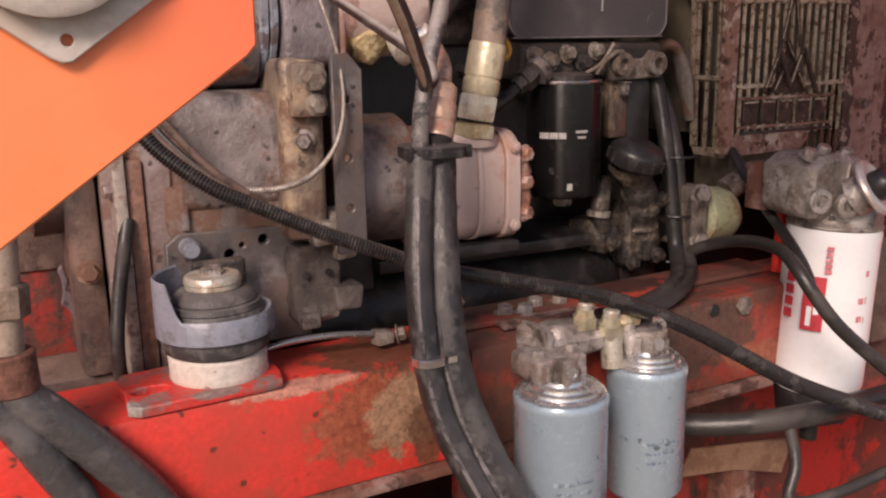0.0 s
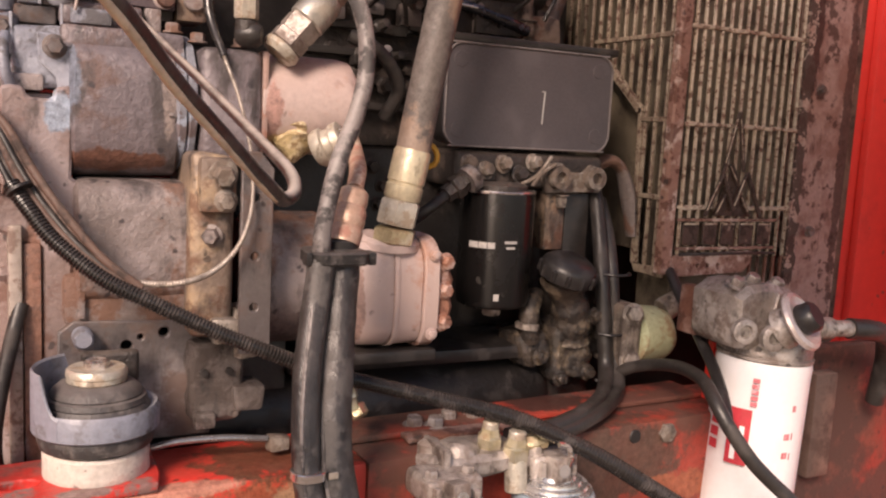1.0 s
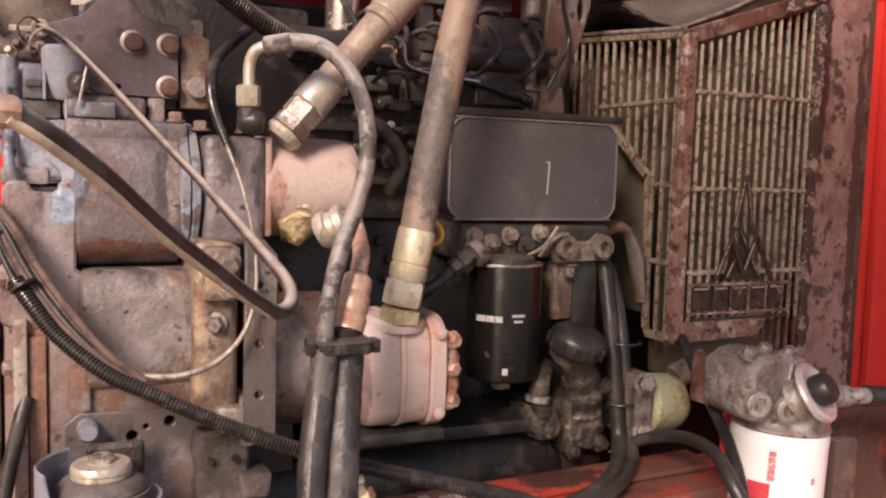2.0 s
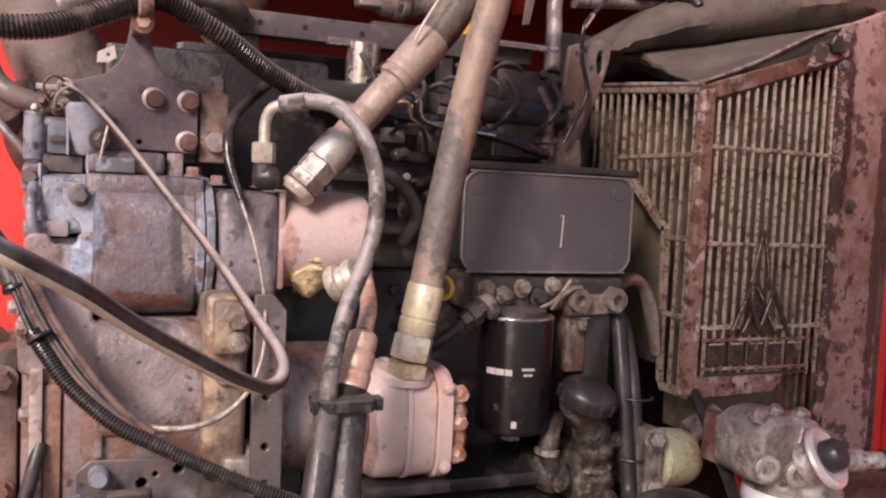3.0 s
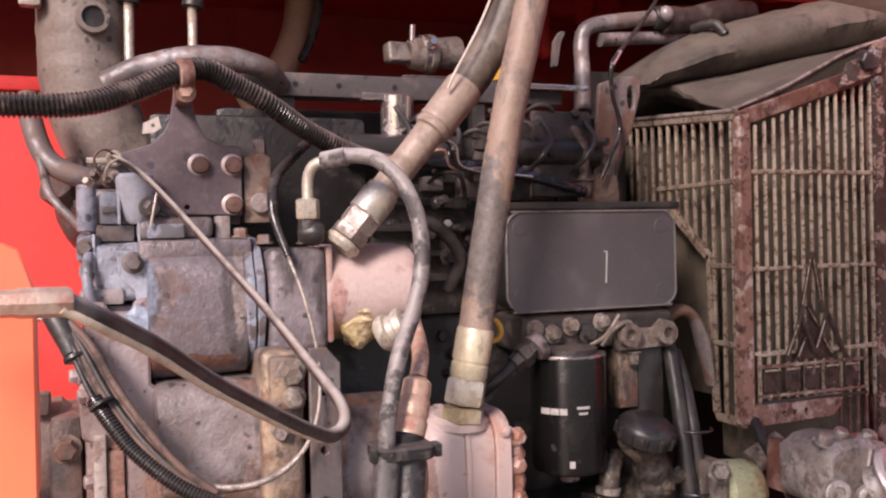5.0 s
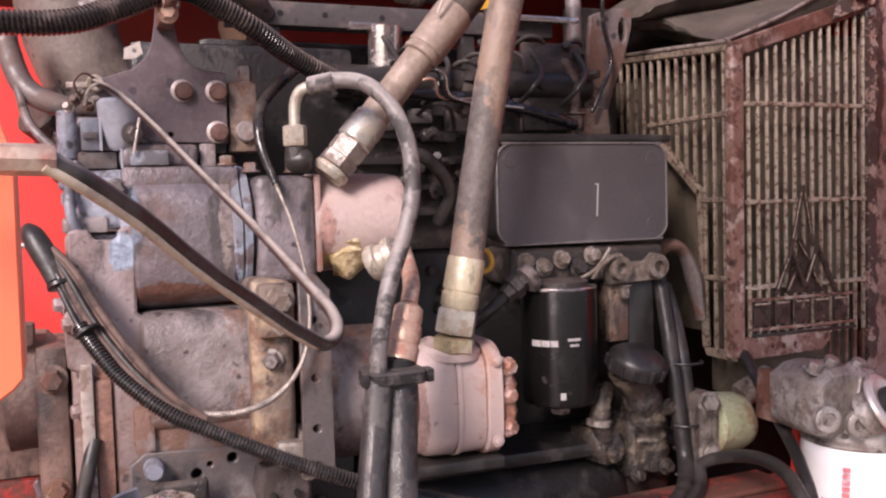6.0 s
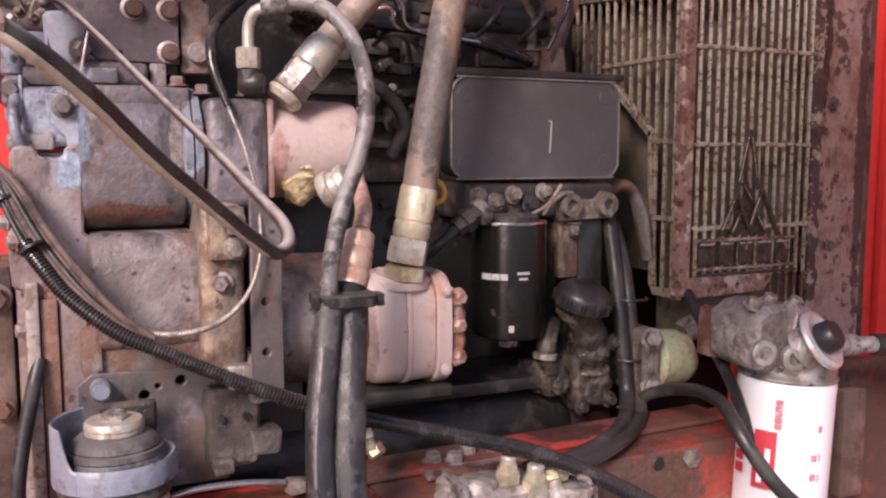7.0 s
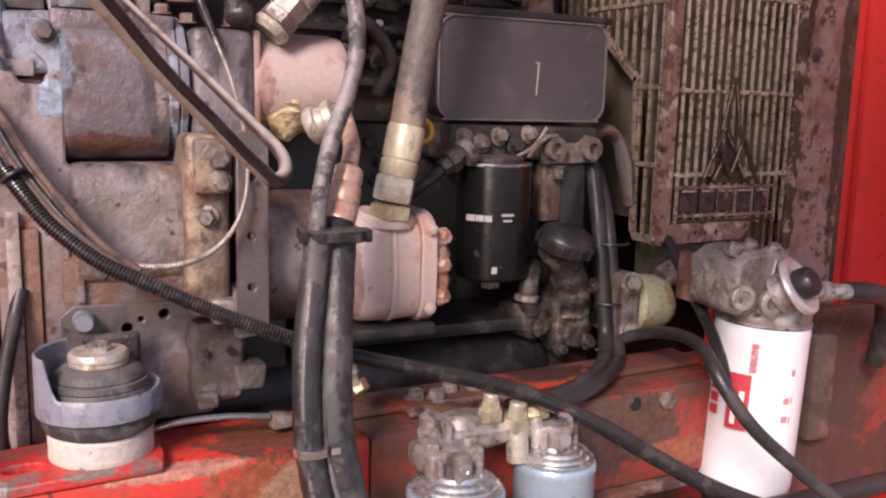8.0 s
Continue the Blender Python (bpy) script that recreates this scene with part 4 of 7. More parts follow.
def control_valve():
    t = thing("control_valve", (0.22, 1.05, 1.61), "mauve steel bracket plate over a grey control valve", "valve")
    out = [(0.195, 1.797), (0.211, 1.797), (0.214, 1.77), (0.219, 1.748), (0.228, 1.731), (0.244, 1.723), (0.268, 1.721), (0.268, 1.641),
           (0.182, 1.643), (0.165, 1.655), (0.15, 1.678), (0.128, 1.696), (0.124, 1.703), (0.133, 1.711), (0.168, 1.723), (0.182, 1.736), (0.189, 1.752), (0.193, 1.775)]
    pl = part("bracket_plate", plate(out, 0.007, facing(1.0), [(0.2055, 1.651, 0.0028)], 0.001), M_PLATE, t, "mauve steel bracket plate")
    for x, z in ((0.2195, 1.7), (0.257, 1.7), (0.2565, 1.654)):
        part("washer", lathe((x, 1.0, z), (0, -1, 0), [(0, 0.0125), (0.0012, 0.0125), (0.0018, 0.0117)], 24), M_PALE_WASHER, pl, "pale worn washer")
        part("bolt", lathe((x + 0.0015, 0.9985, z - 0.001), (0, -1, 0), [(0, 0.0105), (0.006, 0.0102), (0.008, 0.0085), (0.0085, 0.005)], 12), M_BOLT, pl, "rusty hex bolt")
    part("valve_body", box((0.2, 1.012, 1.63), (0.268, 1.08, 1.72), 0.004), M_DARKBLK, t)
    part("side_block", box((0.2705, 1.005, 1.632), (0.303, 1.07, 1.712), 0.004), M_CAST_BROWN, t)
    part("side_bolt", hexbolt((0.292, 1.02, 1.712), (0, 0, 1), 0.009, 0.018), M_CAST, t)
    part("side_stub", rod((0.289, 1.01, 1.655), (0.289, 0.998, 1.655), 0.012), M_CAST, t)
    can = part("solenoid", lathe((0.152, 0.988, 1.633), (-0.06, -0.05, 1), [(0, 0.008), (0.004, 0.0125), (0.018, 0.0165), (0.036, 0.02), (0.052, 0.0205), (0.056, 0.016)], 26), M_SOLCAN, t, "pale blue solenoid can")
    part("end_nut", hexbolt((0.163, 0.972, 1.65), (0.5, -1, -0.1), 0.009, 0.008), M_STEEL, can)
    part("foot", box((0.16, 0.97, 1.6155), (0.2, 0.9775, 1.632), 0.003), M_SOLENOID, t)
    part("foot_bolt", hexbolt((0.178, 0.995, 1.632), (0, 0, 1), 0.009, 0.008), M_DARK, t)
    part("leg", box((0.235, 0.99, 1.6125), (0.252, 1.0, 1.6405), 0.002), M_CAST, t)
    part("pale_tab", plate([(0.16, 1.738), (0.161, 1.75), (0.178, 1.759), (0.181, 1.745), (0.172, 1.739)], 0.004, facing(1.03), [(0.172, 1.748, 0.0025)]), M_FLANGE, t, "pale tab with a hole")
    part("cable_ear", rod((0.129, 0.999, 1.705), (0.129, 0.986, 1.705), 0.009), M_ZINC, t)


control_valve()


def connector_stack():
    t = thing("solenoid_connector", (0.12, 1.0, 1.555), "blue grey connector blocks with copper terminals", "connector")
    part("lower_block", roughen(box((0.102, 0.985, 1.562), (0.14, 1.04, 1.612), 0.008, seg=3), 0.002), M_SOLENOID, t)
    part("side_boss", roughen(box((0.088, 0.985, 1.59), (0.112, 1.03, 1.622), 0.008, seg=3), 0.003, 60), M_SOLENOID, t)
    part("side_plug", hexbolt((0.098, 0.985, 1.607), (-0.2, -1, 0), 0.008, 0.008), M_STEEL, t)
    part("side_clip", box((0.09, 0.98, 1.575), (0.104, 1.0, 1.588), 0.002), M_RUBBER_BLUE, t)
    part("cable_boot", tube([(0.1, 0.98, 1.6), (0.098, 0.965, 1.585), (0.1, 0.96, 1.56), (0.108, 0.97, 1.54)], 0.0055, 10), M_SOLENOID, t)
    part("middle_block", box((0.108, 0.99, 1.613), (0.148, 1.03, 1.632), 0.004), M_STEEL, t)
    part("plug_body", box((0.112, 0.986, 1.6325), (0.132, 1.02, 1.668), 0.004), M_RUBBER_BLUE, t)
    part("plug_clip", box((0.134, 0.988, 1.6325), (0.15, 1.015, 1.672), 0.003), M_STEEL, t)
    part("latch", box((0.114, 0.981, 1.645), (0.129, 0.9855, 1.652), 0.001), M_STEEL, t)
    part("hose_stub", rod((0.098, 1.02, 1.625), (0.098, 1.02, 1.678), 0.0105), M_SOLENOID, t)
    for k in range(5):
        part("terminal", hexbolt((0.103 + 0.006 * k, 0.99 - 0.003 * (k % 2), 1.678 + 0.007 * (k % 3)), (-0.5 + 0.2 * k, -0.8, 0.3), 0.0045, 0.007), M_WIRE_BROWN if k % 2 else M_PALE_EDGE, t)
    part("back_block", roughen(box((0.1, 1.04, 1.55), (0.16, 1.09, 1.675), 0.008), 0.002, 40), M_CAST_BLUE, t)
    part("lower_fill", roughen(box((0.105, 0.975, 1.548), (0.156, 1.035, 1.6115), 0.01, seg=3), 0.003, 50, cuts=1), M_SOLENOID, t)
    for x0, z0, x1, z1 in ((0.1305, 1.632, 0.1335, 1.675), (0.151, 1.61, 0.1535, 1.672), (0.104, 1.58, 0.107, 1.622)):
        part("pale_clip", box((x0, 0.978, z0), (x1, 0.986, z1), 0.001), M_SOLCAN, t, "pale plastic clip edge")
    part("jumper_wire", tube([(0.118, 0.98, 1.68), (0.122, 0.972, 1.695), (0.135, 0.975, 1.703), (0.148, 0.985, 1.69)], 0.0018, 8), M_PALE_EDGE, t)
    part("jumper_wire", tube([(0.112, 0.98, 1.69), (0.108, 0.975, 1.704), (0.118, 0.978, 1.714), (0.13, 0.985, 1.708)], 0.0015, 8), M_WIRE_BROWN, t)
    part("stay_wire", tube([(0.172, 0.968, 1.668), (0.168, 0.964, 1.65), (0.164, 0.966, 1.628)], 0.0016, 8), M_PALE_WASHER, t)
    part("terminal_bar", box((0.1, 0.99, 1.7), (0.126, 0.996, 1.706), 0.001), M_PALE_EDGE, t)


connector_stack()


def drive_motor():
    t = thing("drive_motor", (0.05, 1.05, 1.1), "brown cast drive motor beside the bell flange", "motor")
    part("casing", roughen(lathe((0.02, 1.06, 1.37), (1, 0, 0), [(0, 0.06), (0.004, 0.068), (0.045, 0.066), (0.06, 0.05)], 36), 0.002, 30), M_MOTOR, t)
    part("flange", roughen(box((0.055, 0.99, 1.15), (0.089, 1.12, 1.425), 0.01), 0.002), M_MOTOR, t)
    part("foot", box((-0.02, 1.0, 1.05), (0.089, 1.1, 1.149), 0.006), M_MOTOR, t)
    part("bolt", hexbolt((0.072, 0.99, 1.39), (0, -1, 0), 0.012, 0.012), M_CAST_BROWN, t)
    part("bolt", hexbolt((0.072, 0.99, 1.27), (0, -1, 0), 0.01, 0.01), M_CAST_BROWN, t)
    part("lug", box((0.034, 1.0, 1.426), (0.056, 1.03, 1.45), 0.004), M_MOTOR, t)


drive_motor()


# ---- engine block and its fittings ----
def engine_block():
    t = thing("engine_block", (0.75, 1.3, 1.0), "oily dark engine block with bolts and ribs", "engine")
    part("crankcase", box((0.36, 1.1, 1.08), (0.93, 1.6, 1.5), 0.012), M_SUMP, t)
    part("head", box((0.40, 1.12, 1.5005), (0.86, 1.55, 1.69), 0.01), M_DARKBLK, t)
    part("sump", lathe((0.14, 1.03, 1.165), (1, 0, 0), [(0, 0.05), (0.01, 0.062), (0.62, 0.062), (0.64, 0.05)], 30), M_SUMP, t)
    part("sump_flange", box((0.4, 0.965, 1.2275), (0.86, 1.1, 1.245), 0.003), M_SUMP, t)
    part("tag_plate", box((0.5, 0.958, 1.247), (0.56, 0.9645, 1.257), 0.001), M_STEEL, t)
    rnd = random.Random(5)
    for k in range(7):
        x = 0.47 + 0.055 * k
        part("injector_clamp", box((x, 1.095, 1.665 + 0.01 * (k % 2)), (x + 0.03, 1.118, 1.695), 0.003), M_STEEL if k % 2 else M_CAST, t)
        part("head_bolt", hexbolt((x + 0.02, 1.12, 1.63 - 0.012 * (k % 3)), (0, -1, 0), 0.008, 0.01), M_DARKBLK, t)
    for k in range(10):
        x, z = 0.5 + 0.1 * rnd.random(), 1.42 + 0.22 * rnd.random()
        part("block_bolt", hexbolt((x, 1.1, z), (0, -1, 0), 0.007 + 0.003 * rnd.random(), 0.012), M_DARKBLK, t)
    for k in range(4):
        z = 1.55 + 0.035 * k
        part("block_rib", box((0.45, 1.1, z), (0.6, 1.119, z + 0.01), 0.002), M_DARK, t)
    part("side_lever", tube([(0.49, 1.05, 1.64), (0.53, 1.04, 1.62), (0.56, 1.05, 1.58), (0.55, 1.07, 1.54)], 0.009), M_RUBBER, t)
    part("intake_runner", rod((0.42, 1.1, 1.73), (0.80, 1.1, 1.73), 0.022), M_DARK, t)
    for k in range(5):
        x = 0.47 + 0.07 * k
        part("fuel_pipe", tube([(x, 1.09, 1.70), (x + 0.01, 1.06, 1.72), (x + 0.03, 1.07, 1.75), (x + 0.02, 1.1, 1.79)], 0.004, 8), M_DARK, t)
    # two added black boxes standing for the dark gaps behind hoses and bracket
    part("dark_fill_rear", roughen(box((0.26, 1.2, 1.56), (0.92, 1.5, 1.80), 0.015), 0.002), M_SUMP, t)
    part("dark_fill_front", box((0.17, 1.11, 1.5), (0.45, 1.3, 1.775), 0.01), M_SUMP, t)
    kit = random.Random(23)
    for k in range(34):
        x, z = 0.46 + 0.33 * kit.random(), 1.60 + 0.19 * kit.random()
        y = 1.075 + 0.03 * kit.random()
        stock = (M_DARKBLK, M_DARK, M_DARKBLK, M_STEEL, M_DARK)[k % 5]
        way = (kit.random() - 0.5, -1, kit.random() - 0.3)
        if k % 3 == 0:
            part("union_nut", lathe((x, y, z), way, [(0, 0.006), (0.002, 0.0095), (0.012, 0.0095), (0.014, 0.007), (0.026, 0.006)], 6), stock, t)
        elif k % 3 == 1:
            part("pipe_clip", roughen(box((x - 0.014, y - 0.006, z - 0.007), (x + 0.014, y + 0.02, z + 0.007), 0.003), 0.003, 60), stock, t)
        else:
            part("leak_pipe", tube([(x, y + 0.02, z), (x + 0.012, y - 0.01, z + 0.012), (x + 0.035, y - 0.012, z + 0.006), (x + 0.05, y + 0.01, z - 0.02)], 0.0032, 8), stock, t)
    part("end_cover", roughen(box((0.63, 1.1, 1.66), (0.79, 1.2, 1.775), 0.012), 0.003, 30), M_DARKBLK, t)
    part("end_plate", roughen(box((0.69, 1.088, 1.665), (0.785, 1.099, 1.79), 0.004), 0.0015, 40), M_DARKBLK, t, "brown end plate")


engine_block()


def cover_panel():
    t = thing("control_unit_cover", (0.734, 1.03, 1.508), "charcoal plastic cover with rounded corners and a scratch", "cover")
    part("case", plate(rounded(0.607, 1.511, 0.862, 1.639, 0.024, 10), 0.045, facing(1.006)), M_BLACK, t)
    part("lid", plate(rounded(0.604, 1.508, 0.865, 1.642, 0.024, 10), 0.006, facing(1.0), bevel=0.0012), M_PANEL, t)
    edge = rounded(0.605, 1.509, 0.864, 1.641, 0.0232, 8)
    part("rim_bead", tube([(u, 0.999, w) for u, w in edge + edge[:2]], 0.0014, 6, step=0.002), M_PANELRIM, t, "lighter worn rim")
    for x in (0.625, 0.842):
        for z in (1.53, 1.62):
            part("dimple", lathe((x, 1.0, z), (0, -1, 0), [(0, 0.0105), (0.0006, 0.010)], 22), M_PANEL, t)
    part("scratch", box((0.7525, 0.9986, 1.543), (0.7542, 0.9998, 1.587), 0, turn=pose(0, 0, 0, 0, 3, 0)), M_LABELGREY, t)
    part("scratch", box((0.7495, 0.9986, 1.5855), (0.755, 0.9998, 1.587), 0), M_LABELGREY, t)
    part("top_rail", roughen(box((0.61, 1.015, 1.6435), (0.885, 1.06, 1.655), 0.003), 0.002, 60, cuts=3), M_DARK, t)


cover_panel()


def oil_filter():
    x, y, z0, z1 = 0.685, 0.99, 1.298, 1.45
    t = thing("oil_filter", (x, y, z0), "gloss black spin-on oil filter with pale print", "oil filter")
    h = z1 - z0
    part("can", lathe((x, y, z0), (0, 0, 1), [(0, 0.03), (0.001, 0.042), (0.004, 0.0475), (0.009, 0.0492), (h - 0.006, 0.05), (h, 0.0495)], 56), M_FILTER, t)
    part("rim", lathe((x, y, z1), (0, 0, 1), [(0.0003, 0.05), (0.0022, 0.0508), (0.0036, 0.05)], 56), M_CHROME, t, "bright seamed rim")
    part("hex", hexbolt((x, y, z0), (0, 0, -1), 0.014, 0.014, False), M_ALU_CLEAN, t)
    # printed marks follow the round of the can; the last row is a plain pale rectangle
    for a0, a1, zz, hh in ((-42, -26, 1.38, 0.008), (-25, -12, 1.38, 0.008), (-11, 0, 1.38, 0.008), (14, 34, 1.387, 0.0035), (17, 31, 1.38, 0.003), (2, 10, 1.312, 0.009)):
        bm = bmesh.new()
        for k in range(5):
            a = radians(-90 - 30 + a0 + (a1 - a0) * k / 4)
            for dz in (0, hh):
                bm.verts.new((x + 0.0504 * math.cos(a), y + 0.0504 * math.sin(a), zz + dz))
        bm.verts.ensure_lookup_table()
        for k in range(4):
            bm.faces.new([bm.verts[i] for i in (2 * k, 2 * k + 2, 2 * k + 3, 2 * k + 1)])
        part("printed_bar", bm, M_LABELGREY, t)


oil_filter()


def filter_head():
    t = thing("oil_manifold", (0.72, 1.05, 1.455), "dirty cast oil filter head with bolts and pipe unions", "filter head")
    part("casting", roughen(box((0.625, 1.0, 1.455), (0.86, 1.1, 1.503), 0.01, seg=3), 0.004, 45), M_DARKBLK, t)
    part("filter_seat", lathe((0.685, 0.995, 1.4538), (0, 0, 1), [(0, 0.042), (0.006, 0.042), (0.01, 0.03)], 32), M_DARKBLK, t)
    part("bracket", plate([(0.762, 1.449), (0.852, 1.452), (0.856, 1.485), (0.835, 1.49), (0.822, 1.479), (0.795, 1.479), (0.785, 1.492), (0.766, 1.49), (0.757, 1.47)], 0.012, facing(0.99), bevel=0.002), M_ALU, t)
    for x in (0.777, 0.836):
        part("union", lathe((x, 0.99, 1.472), (0, -1, 0), [(0, 0.016), (0.003, 0.0165), (0.012, 0.0155), (0.0125, 0.008), (0.005, 0.0075)], 24), M_ALU, t, "round union with a recessed centre")
    part("stud", hexbolt((0.789, 0.995, 1.448), (0, 0, -1), 0.0085, 0.016), M_ALU, t)
    rnd = random.Random(11)
    for x, z in ((0.642, 1.486), (0.668, 1.478), (0.695, 1.487), (0.72, 1.474), (0.742, 1.49)):
        part("bolt", hexbolt((x, 1.0 - 0.004 * rnd.random(), z), (0.2 * rnd.random(), -1, 0.2), 0.0095, 0.011), M_ALU if rnd.random() > 0.5 else M_DARKBLK, t)
    part("spring_wire", tube([(0.72, 0.99, 1.462), (0.738, 0.983, 1.472), (0.752, 0.98, 1.49), (0.76, 0.982, 1.50)], 0.0028, 8), M_ALU, t)
    part("spring_wire", tube([(0.735, 0.985, 1.46), (0.746, 0.98, 1.478), (0.765, 0.978, 1.49)], 0.0028, 8), M_ALU, t)
    part("sensor", lathe((0.594, 0.965, 1.447), (0.8, 0.1, 0.5), [(0, 0.011), (0.012, 0.012), (0.014, 0.0155), (0.026, 0.0155), (0.028, 0.012), (0.04, 0.013), (0.055, 0.011)], 6), M_DARKBLK, t)
    part("sensor_nut", lathe((0.624, 0.966, 1.465), (0.8, 0.1, 0.5), [(0, 0.017), (0.003, 0.0185), (0.012, 0.0185), (0.014, 0.016)], 16), M_STEEL, t)
    part("sensor_cable", tube([(0.596, 0.965, 1.448), (0.57, 0.96, 1.43), (0.552, 0.98, 1.41), (0.55, 1.03, 1.40)], 0.007), M_BLACK, t)
    part("low_bracket", box((0.768, 1.0, 1.37), (0.8, 1.03, 1.452), 0.003), M_CAST_BROWN, t)


filter_head()


def water_elbow():
    t = thing("thermostat_housing", (0.78, 0.98, 1.18), "wet greasy cast housing with a dark ribbed cap", "housing")
    cap = part("cap", lathe((0.77, 0.945, 1.336), (0.1, -0.3, 0.95), [(0, 0.03), (0.004, 0.037), (0.02, 0.0385), (0.026, 0.036), (0.032, 0.028), (0.036, 0.02)], 30), M_BLACK, t, "dark ribbed filler cap")
    for k in range(12):
        a = 2 * math.pi * k / 12
        u, v, d = axis_frame((0.1, -0.3, 0.95))
        q = Vector((0.77, 0.945, 1.336)) + (u * math.cos(a) + v * math.sin(a)) * 0.038 + d * 0.005
        part("cap_rib", rod(q, q + d * 0.016, 0.0032, n=8), M_BLACK, cap)
    part("neck", tube([(0.772, 0.952, 1.342), (0.782, 0.955, 1.318), (0.795, 0.96, 1.285), (0.8, 0.968, 1.25)], 0.025, 18, radii=[0.03, 0.023, 0.026, 0.03], wobble=0.25), M_GREASE, t)
    part("body", roughen(box((0.765, 0.95, 1.19), (0.832, 1.04, 1.275), 0.018, seg=3), 0.007, 45, cuts=2), M_GREASE, t)
    part("side_lug", roughen(box((0.718, 0.955, 1.215), (0.765, 1.03, 1.262), 0.012, seg=2), 0.007, 50, cuts=2), M_GREASE, t)
    part("side_pipe", tube([(0.735, 0.965, 1.25), (0.728, 0.962, 1.275), (0.735, 0.97, 1.297), (0.755, 0.99, 1.308)], 0.0125, 14, wobble=0.25), M_GREASE, t)
    part("clamp", lathe((0.726, 0.962, 1.268), (0.1, 0, 1), [(0, 0.0145), (0.001, 0.0165), (0.008, 0.0165), (0.009, 0.0145)], 20), M_ALU, t)
    for x, z in ((0.826, 1.285), (0.775, 1.2), (0.82, 1.205), (0.74, 1.232)):
        part("bolt", hexbolt((x, 0.948, z), (0.1, -1, 0.1), 0.0085, 0.009), M_GREASE, t)
    part("flange", roughen(box((0.755, 0.985, 1.16), (0.85, 1.04, 1.19), 0.008), 0.004, 40), M_DARKBLK, t)
    part("back_arm", box((0.80, 1.0, 1.25), (0.842, 1.06, 1.45), 0.006), M_DARK, t)


water_elbow()


def green_valve():
    t = thing("drain_valve", (0.91, 0.95, 1.2), "pale green painted valve with a dirty flange", "valve")
    part("body", roughen(lathe((0.885, 0.95, 1.255), (1, 0.05, -0.05), [(0, 0.036), (0.004, 0.042), (0.05, 0.04), (0.062, 0.036), (0.07, 0.026)], 26), 0.0015, 40), M_GREEN, t)
    part("flange", roughen(box((0.852, 0.915, 1.213), (0.886, 0.99, 1.303), 0.009, seg=3), 0.003, 45), M_ALU, t)
    for z in (1.226, 1.292):
        part("flange_bolt", hexbolt((0.866, 0.915, z), (-0.3, -1, 0.2), 0.0115, 0.01), M_ALU, t)
    part("inlet", rod((0.95, 0.955, 1.285), (1.0, 0.95, 1.31), 0.018), M_ALU, t)


green_valve()


def lift_arm():
    t = thing("guide_bracket", (0.93, 1.04, 1.36), "pale bent steel arm beside the fan guard", "bracket")
    part("arm", tube([(0.872, 1.04, 1.485), (0.892, 1.032, 1.497), (0.915, 1.03, 1.485), (0.932, 1.03, 1.445), (0.944, 1.03, 1.385)], 0.013, 14, radii=[0.017, 0.016, 0.013, 0.017, 0.011], squash=0.6), M_CAST, t)


lift_arm()


